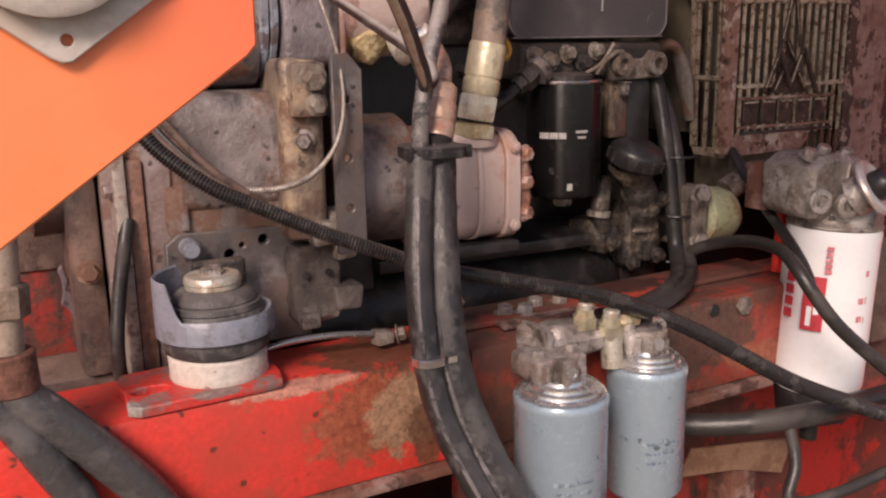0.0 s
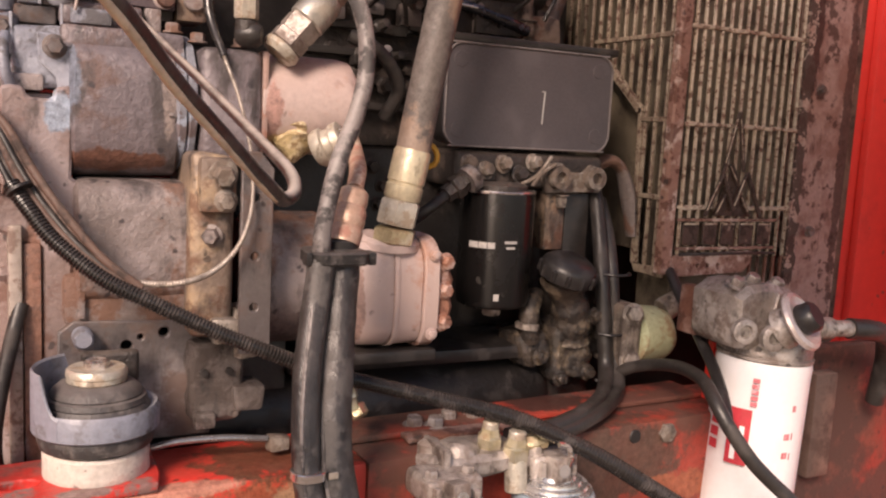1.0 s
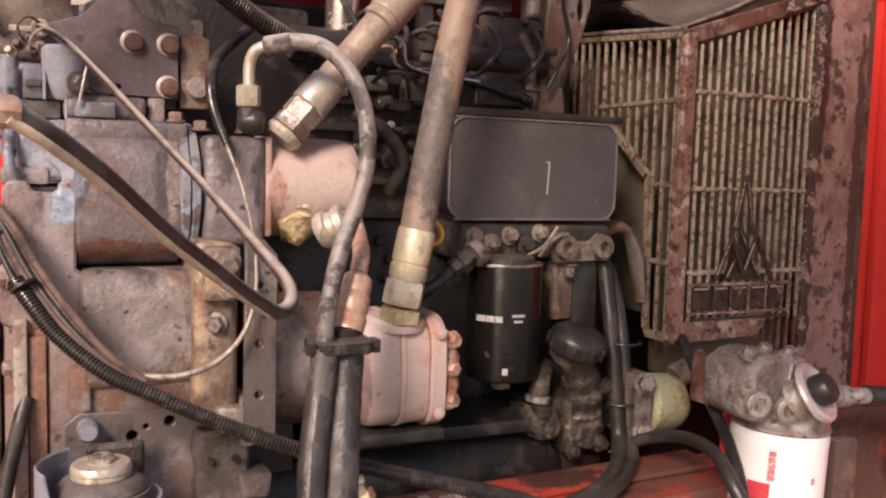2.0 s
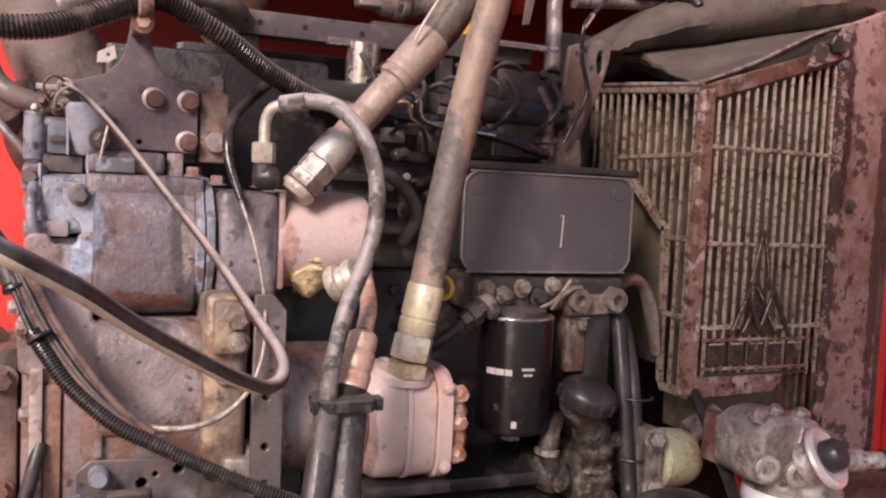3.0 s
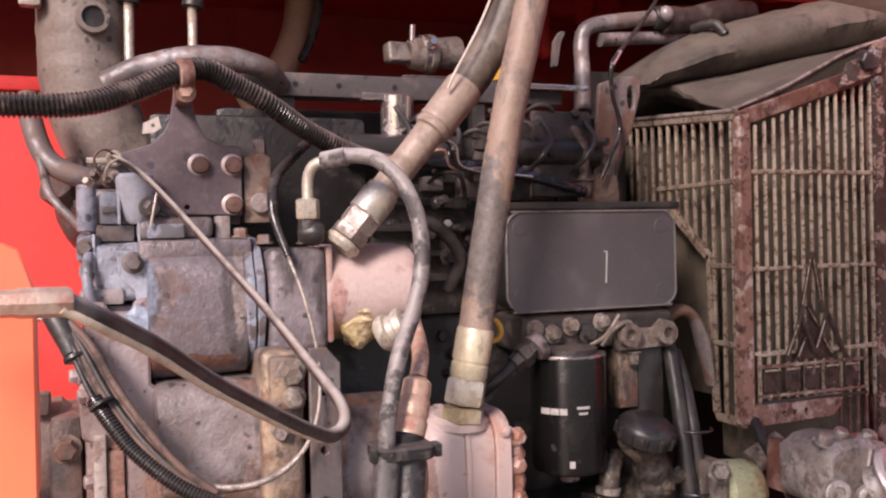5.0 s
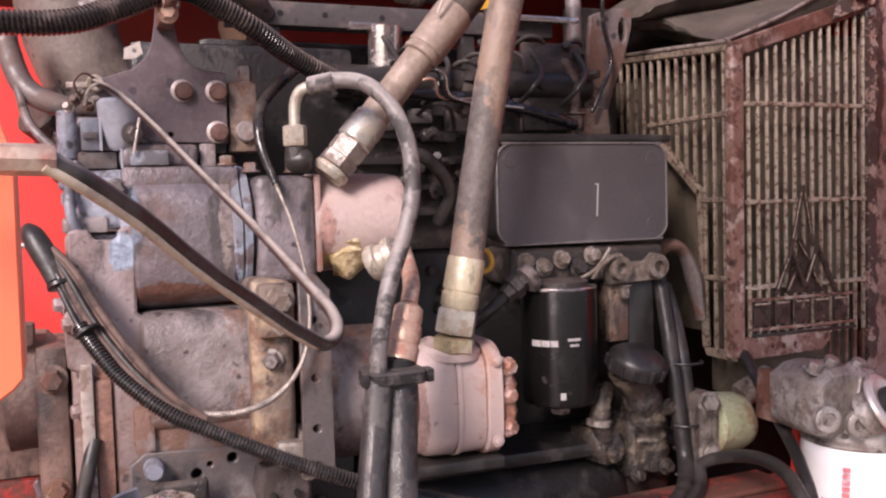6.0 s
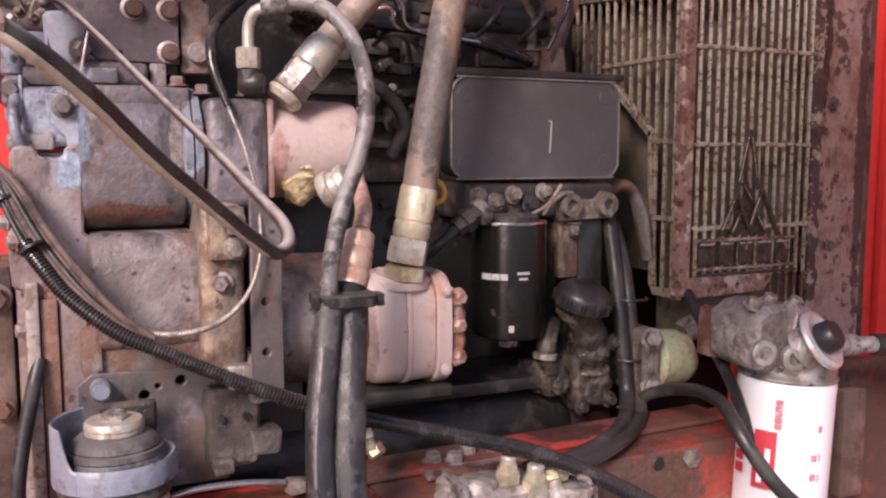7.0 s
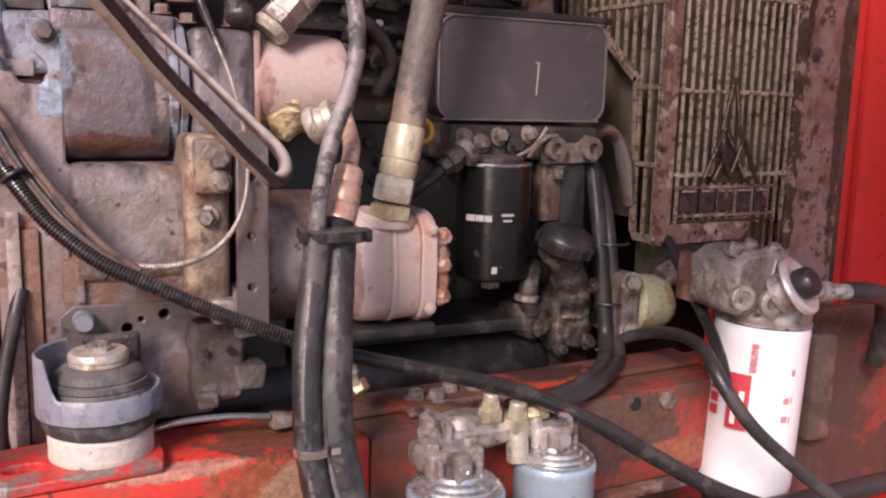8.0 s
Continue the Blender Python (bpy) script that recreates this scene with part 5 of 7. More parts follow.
# ---- fan guard ----
def fan_guard():
    t = thing("fan_guard", (1.05, 1.0, 1.28), "cream slatted metal fan guard with rust and raised emblem", "fan guard")
    y0 = 0.955
    # front face: slats between the corner post and the side strip
    def top_at(x):
        return 1.768 + (x - 0.95) * 0.345 - 0.018
    n = 14
    for k in range(n):
        x = 0.972 + 0.0162 * k
        lo = 1.362 if x < 1.115 else 1.272
        part("slat", box((x - 0.002, y0, 1.362), (x + 0.002, y0 + 0.006, top_at(x)), 0.0012, seg=1), M_GUARD, t)
        if x > 1.115:
            part("lower_slat", box((x - 0.002, y0 + 0.001, lo), (x + 0.002, y0 + 0.007, 1.3615), 0.0012, seg=1), M_RUST, t)
    for k, z in enumerate((1.692, 1.556, 1.436)):
        part("rib", roughen(box((0.962, y0 - 0.001, z - 0.0028), (1.192, y0 + 0.007, z + 0.0028), 0.001, seg=1), 0.0025, 90, cuts=14), M_GUARD, t)
    part("corner_post", plate([(0.937, 1.338), (0.960, 1.338), (0.962, 1.775), (0.94, 1.772)], 0.016, facing(y0 - 0.003), bevel=0.003), M_GUARD_POST, t, "corner post with flaked paint")
    part("bottom_lip", plate([(0.96, 1.334), (1.1, 1.338), (1.115, 1.352), (1.115, 1.372), (0.96, 1.366)], 0.008, facing(y0 - 0.001), [(1.01, 1.35, 0.003), (1.03, 1.35, 0.003), (1.05, 1.351, 0.003)], 0.001), M_GUARD_POST, t)
    part("top_edge", plate([(0.94, 1.752), (1.195, 1.832), (1.195, 1.858), (0.94, 1.775)], 0.012, facing(y0 - 0.002), bevel=0.002), M_RUST, t, "rusty sloping top edge")
    part("flaked_corner", roughen(plate([(1.115, 1.812), (1.196, 1.84), (1.196, 1.876), (1.13, 1.85)], 0.004, facing(y0 - 0.0085), bevel=0.001), 0.001, 50), M_GUARD_STRIP, t)
    flake = random.Random(8)
    left = [(1.184 + 0.005 * flake.random(), 1.26 + 0.0105 * k) for k in range(60)]
    right = [(1.2 + 0.009 * flake.random(), 1.255 + 0.0105 * k) for k in range(60)]
    part("side_strip", plate(left[::-1] + right, 0.009, facing(y0 - 0.003), [(1.193, 1.86, 0.003)]), M_GUARD_STRIP, t, "side strip with flaked cream paint")
    part("outer_strip", plate([(1.196, 1.25), (1.312, 1.225), (1.312, 1.93), (1.196, 1.885)], 0.02, facing(y0 + 0.0075), bevel=0.002), M_GUARD_OUTER, t, "rust stained pink side sheet")
    part("corner_bolt", hexbolt((1.166, y0 - 0.003, 1.853), (0, -1, 0), 0.0145, 0.012), M_DARK, t, "large dark bolt head")
    for x, z in ((1.187, 1.866), (1.19, 1.827), (1.225, 1.62), (1.232, 1.40)):
        part("strip_bolt", hexbolt((x, y0 - 0.002, z), (0, -1, 0), 0.007, 0.006), M_CAST, t)
    # emblem: three plain triangles of bar over a row of plain raised blocks and a rule
    def bar(x0, z0, x1, z1, w=0.005):
        a, b = Vector((x0, y0 - 0.006, z0)), Vector((x1, y0 - 0.006, z1))
        stroke = part("emblem_bar", rod(a, b, w * 0.5, n=8), M_EMBLEM, t)
        lit = Vector((-0.0012, -0.0016, 0.0008))
        # pale rod on the lit side: the bar's highlight put into the shape
        part("lit_edge", rod(a.lerp(b, 0.12) + lit, a.lerp(b, 0.8) + lit, w * 0.2, n=6), M_GUARD, stroke)
    for x0, z0, x1, z1, w in ((1.06, 1.577, 1.037, 1.483, 0.005), (1.061, 1.577, 1.078, 1.49, 0.006), (1.01, 1.424, 1.039, 1.486, 0.006), (1.039, 1.486, 1.063, 1.432, 0.007), (1.063, 1.432, 1.086, 1.489, 0.006),
                              (1.086, 1.489, 1.12, 1.422, 0.007), (1.03, 1.424, 1.047, 1.456, 0.005), (1.076, 1.456, 1.098, 1.424, 0.005), (1.05, 1.5, 1.07, 1.47, 0.005)):
        bar(x0, z0, x1, z1, w)
    part("emblem_back", plate([(1.05, 1.47), (1.03, 1.425), (1.1, 1.423), (1.082, 1.46), (1.064, 1.5)], 0.003, facing(y0 - 0.0015)), M_EMBLEM, t)
    for z in (1.376, 1.418):
        part("emblem_rail", box((0.964, y0 - 0.0028, z - 0.0022), (1.16, y0 - 0.0002, z + 0.0022), 0.0008), M_GUARD_POST, t)
    for x, w in ((0.974, 0.029), (1.012, 0.026), (1.047, 0.026), (1.083, 0.027), (1.119, 0.027)):
        block = part("emblem_block", plate(rounded(x, 1.381, x + w, 1.4135, 0.003), 0.003, facing(y0 - 0.004), bevel=0.0008), M_EMBLEM, t, "plain dark emblem shape")
        # pale strip along the top edge as the block's highlight
        part("lit_edge", box((x + 0.001, y0 - 0.0052, 1.411), (x + w - 0.001, y0 - 0.004, 1.4135), 0.0004), M_GUARD, block)
    part("emblem_rule", box((0.97, y0 - 0.004, 1.3655), (1.162, y0 - 0.0016, 1.37), 0.001), M_DARK, t)
    # return face towards the engine
    x0 = 0.945
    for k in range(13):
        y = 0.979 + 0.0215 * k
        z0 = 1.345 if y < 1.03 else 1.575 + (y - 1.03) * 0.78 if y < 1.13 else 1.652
        part("slat", box((x0, y - 0.0024, z0), (x0 + 0.006, y + 0.0024, 1.765 + (y - 0.955) * 0.09), 0.0012, seg=1), M_GUARD_SHADED, t)
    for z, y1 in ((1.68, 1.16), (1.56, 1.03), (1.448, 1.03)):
        part("rib", box((x0 - 0.0015, 0.96, z - 0.0035), (x0 + 0.007, y1, z + 0.0035), 0.001, seg=1), M_GUARD_SHADED, t)
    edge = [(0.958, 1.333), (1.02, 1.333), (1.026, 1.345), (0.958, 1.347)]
    part("return_lip", plate(edge, 0.006, facing_left(x0), bevel=0.001), M_GUARD_SHADED, t)
    part("return_edge", plate([(1.02, 1.345), (1.028, 1.345), (1.038, 1.574), (1.03, 1.58)], 0.01, facing_left(x0 - 0.001), bevel=0.001), M_GUARD_SHADED, t)
    part("return_edge", plate([(1.026, 1.572), (1.036, 1.566), (1.13, 1.64), (1.26, 1.64), (1.26, 1.65), (1.126, 1.652)], 0.01, facing_left(x0 - 0.001), bevel=0.001), M_GUARD_SHADED, t)
    part("top_rim", plate([(0.955, 1.764), (1.26, 1.79), (1.26, 1.80), (0.955, 1.776)], 0.03, facing_left(x0 - 0.002), bevel=0.002), M_GUARD_SHADED, t, "pale worn top rim")
    return t


fan_guard()


def cooler():
    t = thing("oil_cooler", (1.08, 1.1, 1.26), "dusty finned oil cooler core behind the fan guard", "cooler")
    part("core", box((0.985, 0.985, 1.27), (1.20, 1.06, 1.80), 0.004), M_COOLER, t)
    part("tank", box((0.975, 1.062, 1.36), (1.19, 1.3, 1.768), 0.006), M_COOLER, t)


cooler()


def level(x, table):
    """Straight lines through (x, value) rows."""
    for (x0, v0), (x1, v1) in zip(table, table[1:]):
        if x <= x1 or x1 == table[-1][0]:
            return v0 + (v1 - v0) * (x - x0) / (x1 - x0)


def rubber_duct():
    t = thing("rubber_duct", (1.1, 1.1, 1.8), "collapsed dusty rubber sheet duct draped over the guard", "duct")
    hem = [(0.94, 1.779), (0.963, 1.787), (1.03, 1.813), (1.093, 1.843), (1.154, 1.871), (1.25, 1.9), (1.42, 1.94)]
    crease = [(0.9, 1.834), (1.0, 1.851), (1.1, 1.869), (1.206, 1.893), (1.3, 1.915), (1.42, 1.94)]
    swell = [(0.9, 0.012), (0.915, 0.035), (0.954, 0.052), (1.013, 0.075), (1.086, 0.092), (1.18, 0.1), (1.42, 0.1)]
    bm = bmesh.new()
    rings = []
    for k in range(75):
        x = 0.9 + 0.007 * k
        xs = max(x, 0.944)
        z0, zc, h = level(xs, hem), level(x, crease), level(x, swell)
        row = []
        for i in range(9):
            f = i / 8
            q = Vector((xs, 0.966 + 0.15 * f, z0 + (zc - z0) * f ** 1.4))
            q.z += (0.006 * noise.noise(Vector((x * 3, f * 7, 1.0))) + 0.005 * noise.noise(Vector((x * 7, f * 17, 4.0)))) * min(1, 3 * f)
            row.append(q)
        for y, f in ((1.128, 0.02), (1.112, 0.1), (1.098, 0.22), (1.09, 0.38), (1.092, 0.54), (1.103, 0.7), (1.125, 0.84), (1.155, 0.95), (1.19, 1.0), (1.24, 0.98)):
            q = Vector((x, y, zc + h * f))
            q += Vector((0, -0.6, 0.6)) * (0.01 * noise.noise(Vector((x * 7, f * 3.5, 8.0))) + 0.004 * noise.noise(Vector((x * 26 - f * 9, f * 5, 2.0))) + 0.003 * noise.noise(Vector((x * 9, f * 15, 6.0))))
            row.append(q)
        sag = min(1, max(0, (x - 0.972) / 0.02))
        row += [Vector((x, 1.25, zc + 0.002)), Vector((xs, 1.12, zc - 0.008 - 0.04 * sag)), Vector((xs + 0.001, 0.978, z0 - 0.003 - 0.05 * sag))]
        rings.append([bm.verts.new(q) for q in row])
    n = len(rings[0])
    for p, q in zip(rings, rings[1:]):
        for i in range(n):
            bm.faces.new((p[i], q[i], q[(i + 1) % n], p[(i + 1) % n]))
    bm.faces.new(rings[0])
    bm.faces.new(rings[-1][::-1])
    part("folded_sheet", bm, M_CLOTH, t)
    part("worn_hem", tube([(x, 0.965, z + 0.001) for x, z in hem], 0.0026, 8, wobble=0.4), M_PALE_EDGE, t, "pale worn hem of the sheet")
    part("side_hem", tube([(0.944, 0.962 + 0.05 * k, 1.778 + 0.0045 * k) for k in range(6)], 0.0032, 8, wobble=0.3), M_PALE_EDGE, t)
    part("strap", tube([(1.03, 1.17, 1.945), (1.04, 1.13, 1.945), (1.05, 1.115, 1.925)], 0.008, 10), M_RUBBER, t)
    part("hose_stub", tube([(0.99, 1.2, 1.965), (1.05, 1.21, 1.972), (1.12, 1.22, 1.99), (1.2, 1.24, 2.0)], 0.022, 18, wobble=0.1), M_DARKBLK, t, "dark hose stub behind the fold")


rubber_duct()


def coolant_pipe():
    t = thing("coolant_pipe", (0.83, 1.18, 1.8), "dull grey metal coolant pipe with a bend", "pipe")
    part("pipe", tube([(0.815, 1.16, 1.80), (0.832, 1.19, 1.87), (0.836, 1.2, 1.915), (0.845, 1.2, 1.94), (0.88, 1.2, 1.953), (0.975, 1.2, 1.968)], 0.0125, 18), M_STEEL, t)
    part("second_pipe", tube([(0.87, 1.2, 1.925), (0.95, 1.21, 1.935), (1.06, 1.22, 1.945)], 0.011, 14), M_STEEL, t)
    part("end_nut", lathe((0.972, 1.2, 1.967), (1, 0, 0.15), [(0, 0.017), (0.003, 0.019), (0.022, 0.019), (0.024, 0.015)], 20), M_RUBBER, t)
    part("end_plug", lathe((0.985, 1.183, 1.97), (0.4, -1, 0.15), [(0, 0.013), (0.006, 0.013), (0.011, 0.009), (0.013, 0.004)], 18), M_STEEL, t, "dull end plug")
    part("guard_plate", plate([(0.744, 1.862), (0.75, 1.862), (0.757, 1.9), (0.764, 1.912), (0.758, 1.914), (0.748, 1.9)], 0.012, facing(1.12)), M_STEEL, t)


coolant_pipe()


def lifting_eye():
    t = thing("lifting_eye", (0.83, 1.1, 1.66), "tan steel lifting eye plate with a slotted hole", "lifting eye")
    out = [(0.792, 1.668), (0.826, 1.668), (0.846, 1.73), (0.862, 1.765), (0.878, 1.82), (0.879, 1.842), (0.868, 1.848), (0.846, 1.846), (0.838, 1.838), (0.824, 1.84), (0.808, 1.834), (0.8, 1.76)]
    part("eye_plate", plate(out, 0.009, facing(1.098), [tuple((0.8615 + 0.0065 * math.cos(radians(20 * k)), 1.815 + 0.018 * math.sin(radians(20 * k))) for k in range(18))], 0.0015), M_CAST, t)
    part("foot", roughen(box((0.765, 1.085, 1.655), (0.83, 1.14, 1.70), 0.008), 0.003, 40), M_CAST_BROWN, t)
    part("bolt", hexbolt((0.808, 1.098, 1.72), (0, -1, 0), 0.009, 0.01), M_CAST_BROWN, t)
    part("pipe_stub", tube([(0.745, 1.1, 1.77), (0.762, 1.09, 1.76), (0.77, 1.085, 1.735), (0.77, 1.085, 1.69)], 0.0075, 12), M_CAST_BROWN, t)
    part("pipe_nut", hexbolt((0.77, 1.085, 1.69), (0, 0, -1), 0.012, 0.02), M_CAST_BROWN, t)


lifting_eye()


def top_bar():
    t = thing("manifold_bar", (0.54, 1.15, 1.805), "dark steel bar along the engine top", "bar")
    part("bar", box((0.29, 1.135, 1.806), (0.765, 1.17, 1.838), 0.003), M_BAR, t)
    part("bright_edge", box((0.69, 1.118, 1.826), (0.80, 1.134, 1.834), 0.002), M_CHROME, t, "bright bare metal edge strip")
    for x in (0.33, 0.36, 0.42, 0.5):
        part("hole", lathe((x, 1.1352, 1.822), (0, -1, 0), [(0, 0.004), (0.0008, 0.004)], 12), M_BLACK, t)
    part("post", box((0.34, 1.14, 1.69), (0.36, 1.16, 1.8055), 0.002), M_DARK, t)
    part("post", box((0.62, 1.14, 1.69), (0.64, 1.16, 1.8055), 0.002), M_DARK, t)


top_bar()


def chrome_tube():
    t = thing("breather_tube", (0.495, 1.12, 1.72), "bright metal breather tube with a flat tab", "tube")
    part("tube", rod((0.497, 1.125, 1.71), (0.499, 1.12, 1.808), 0.021, 0.024), M_CHROME, t)
    part("tab", box((0.447, 1.11, 1.8), (0.5, 1.125, 1.81), 0.002), M_CHROME, t)


chrome_tube()


def exhaust():
    t = thing("exhaust_pipe", (0.1, 1.25, 1.68), "tan heat-stained exhaust pipe with soot spots", "exhaust pipe")
    part("pipe", tube([(0.095, 1.255, 2.11), (0.096, 1.255, 1.95), (0.097, 1.255, 1.85), (0.11, 1.25, 1.78), (0.14, 1.25, 1.73), (0.19, 1.26, 1.70), (0.25, 1.3, 1.69)], 0.06, 32, radii=[0.061, 0.062, 0.062, 0.06, 0.056, 0.054, 0.052], wobble=0.03), M_TANPIPE, t)
    part("sensor_boss", lathe((0.107, 1.193, 1.908), (0.1, -1, 0), [(0, 0.022), (0.01, 0.0205), (0.0105, 0.0145), (0.001, 0.014)], 24), M_TANPIPE, t)
    part("boss_bore", lathe((0.107, 1.19, 1.908), (0.1, -1, 0), [(0, 0.0145), (0.003, 0.0142)], 20), M_BLACK, t)
    part("clamp_band", lathe((0.095, 1.255, 1.938), (0, 0, 1), [(0, 0.0625), (0.002, 0.065), (0.016, 0.065), (0.018, 0.0625)], 36), M_ALU, t, "pale metal clamp band")
    part("clamp_lug", box((0.018, 1.2, 1.922), (0.045, 1.22, 1.955), 0.004), M_PALE_EDGE, t)
    part("support_pipe", tube([(0.03, 1.16, 1.80), (0.034, 1.15, 1.765), (0.052, 1.13, 1.717), (0.09, 1.11, 1.694), (0.14, 1.12, 1.69)], 0.0135, 16), M_STEEL, t)
    part("sense_line", tube([(0.036, 1.15, 1.753), (0.046, 1.12, 1.709), (0.056, 1.1, 1.672), (0.084, 1.07, 1.638), (0.103, 1.04, 1.62)], 0.0055, 10), M_STEEL, t)
    part("turbo_case", roughen(lathe((0.12, 1.28, 1.66), (0.2, -1, 0.1), [(0, 0.07), (0.05, 0.075), (0.09, 0.06), (0.1, 0.03)], 30), 0.003, 30), M_DARKBLK, t)
    part("manifold_hump", tube([(0.12, 1.12, 1.81), (0.17, 1.11, 1.832), (0.24, 1.1, 1.845), (0.31, 1.11, 1.838), (0.34, 1.14, 1.82)], 0.015, 18, wobble=0.08), M_STEEL, t)
    part("dark_stub", rod((0.062, 1.2, 1.7), (0.11, 1.24, 1.66), 0.036), M_DARKBLK, t)


exhaust()


def dark_hose(name, pts, r, label, material=M_RUBBER, **kw):
    t = thing(name, pts[len(pts) // 2][:3], label, "hose")
    part("hose", tube(pts, r, **kw), material, t)
    return t


# ---- cooling and air hoses at the back ----
air = dark_hose("air_hose", [(0.441, 1.45, 2.13), (0.437, 1.45, 2.058), (0.428, 1.45, 1.979), (0.405, 1.43, 1.92), (0.37, 1.4, 1.87), (0.33, 1.36, 1.84)], 0.025, "brown dusty air hose hanging behind the engine", M_AIRHOSE, n=20)
for k, x in enumerate((0.152, 0.234)):
    t = thing("breather_pipe", (x, 1.2, 1.84), "dusty zinc breather pipe with a black hose end", "pipe", "breather pipes")
    part("pipe", rod((x - 0.001, 1.2, 1.835), (x, 1.2, 1.938), 0.0065), M_ZINC, t)
    part("hose_end", tube([(x, 1.2, 1.932), (x + 0.006, 1.205, 1.96), (x + 0.03, 1.24, 2.01), (x + 0.04, 1.3, 2.1)], 0.0145, 14), M_RUBBER, t)


def water_neck():
    t = thing("water_neck", (0.59, 1.3, 1.86), "tan cast water neck with a clamp", "pipe neck")
    part("neck", roughen(lathe((0.575, 1.3, 1.908), (1, 0.1, 0.08), [(0, 0.02), (0.008, 0.026), (0.03, 0.026), (0.034, 0.031), (0.044, 0.031), (0.048, 0.025), (0.09, 0.027)], 24), 0.002, 40), M_ALU_CLEAN, t)
    part("flange", roughen(box((0.538, 1.285, 1.893), (0.585, 1.315, 1.924), 0.006, seg=3), 0.003, 50), M_ALU, t)
    part("clamp", lathe((0.596, 1.302, 1.91), (1, 0.1, 0.08), [(0, 0.027), (0.002, 0.03), (0.012, 0.03), (0.014, 0.027)], 24), M_CHROME, t)
    part("bleed_stem", rod((0.58, 1.29, 1.925), (0.581, 1.288, 1.953), 0.005), M_CHROME, t)
    part("clamp_nut", hexbolt((0.604, 1.27, 1.92), (0.2, -1, 0.2), 0.008, 0.01), M_CHROME, t)
    part("base", box((0.56, 1.28, 1.84), (0.66, 1.34, 1.872), 0.006), M_DARKBLK, t)


water_neck()


# ---- hydraulic hoses ----
def ferrule_set(t, p, q, r, nut, nut_r, material=M_ZINC, boss=None):
    """A crimped ferrule between p and q with rings, and a hex nut below it."""
    d = Vector(q) - Vector(p)
    h = d.length
    rows = [(0, r * 0.92), (0.003, r)]
    rows += [(h * 0.28, r), (h * 0.3, r * 0.93), (h * 0.34, r * 0.93), (h * 0.36, r), (h - 0.004, r), (h, r * 0.94)]
    part("ferrule", lathe(p, d, rows, 30), material, t, "crimped metal ferrule")
    part("hex_nut", lathe(Vector(p) - d.normalized() * nut, d, [(0, nut_r * 0.93), (0.002, nut_r), (nut - 0.003, nut_r), (nut - 0.0004, nut_r * 0.9)], 6), M_ZINC, t)


def pressure_hose():
    t = thing("pressure_hose", (0.51, 0.86, 1.4), "thick tan dusted hydraulic hose with zinc fittings", "hose")
    part("hose", tube([(0.517, 0.903, 1.492), (0.5245, 0.902, 1.54), (0.532, 0.9, 1.586), (0.548, 0.9, 1.671), (0.566, 0.9, 1.756), (0.59, 0.9, 1.85), (0.62, 0.9, 1.97)], 0.0198, 24, wobble=0.03), M_RUBBER_TAN, t)
    ferrule_set(t, (0.508, 0.905, 1.445), (0.519, 0.903, 1.503), 0.0218, 0.03, 0.0245, M_CREAM)
    part("swivel_nut", lathe((0.5015, 0.909, 1.3945), (0.1, -0.05, 1), [(0, 0.023), (0.002, 0.026), (0.016, 0.026), (0.018, 0.022)], 6), M_BRASS, t, "yellow zinc swivel nut")
    return t


pressure_hose()


def return_hose():
    t = thing("return_hose", (0.46, 0.91, 1.72), "thick dusty hydraulic hose with a long pale ferrule", "hose")
    part("hose", tube([(0.525, 0.95, 1.784), (0.55, 0.95, 1.816), (0.576, 0.95, 1.858), (0.603, 0.947, 1.915), (0.635, 0.94, 2.0)], 0.0225, 24, wobble=0.03), M_RUBBER_BROWN, t)
    p, d = Vector((0.377, 0.95, 1.609)), Vector((0.644, 0, 0.765))
    part("elbow", lathe(p - d * 0.012, d, [(0, 0.018), (0.006, 0.0222), (0.0115, 0.0215)], 20), M_ZINC, t)
    part("nut", lathe(p, d, [(0, 0.0195), (0.002, 0.0222), (0.015, 0.0222), (0.0165, 0.0205), (0.019, 0.0205), (0.021, 0.022), (0.036, 0.022), (0.038, 0.02)], 6), M_ALU_CLEAN, t)
    part("collar", lathe(p + d * 0.036, d, [(0.001, 0.0195), (0.003, 0.0218), (0.03, 0.0218), (0.032, 0.0205), (0.038, 0.0205), (0.04, 0.019)], 32), M_COLLAR, t, "bright collar")
    part("ferrule", lathe(p + d * 0.07, d, [(0, 0.0178), (0.09, 0.0187), (0.097, 0.0188), (0.099, 0.0225), (0.1025, 0.0235), (0.106, 0.0225), (0.107, 0.0218), (0.1085, 0.0218), (0.1095, 0.0232), (0.113, 0.0238), (0.116, 0.0232), (0.166, 0.0243), (0.171, 0.023)], 30), M_FERRULE, t, "long tan ferrule")
    part("wire_wrap", tube([(0.5, 0.925, 1.785), (0.508, 0.92, 1.805), (0.524, 0.92, 1.832), (0.545, 0.922, 1.87), (0.57, 0.93, 1.92)], 0.0017, 8), M_FLANGE, t, "thin white wire along the hose")


return_hose()


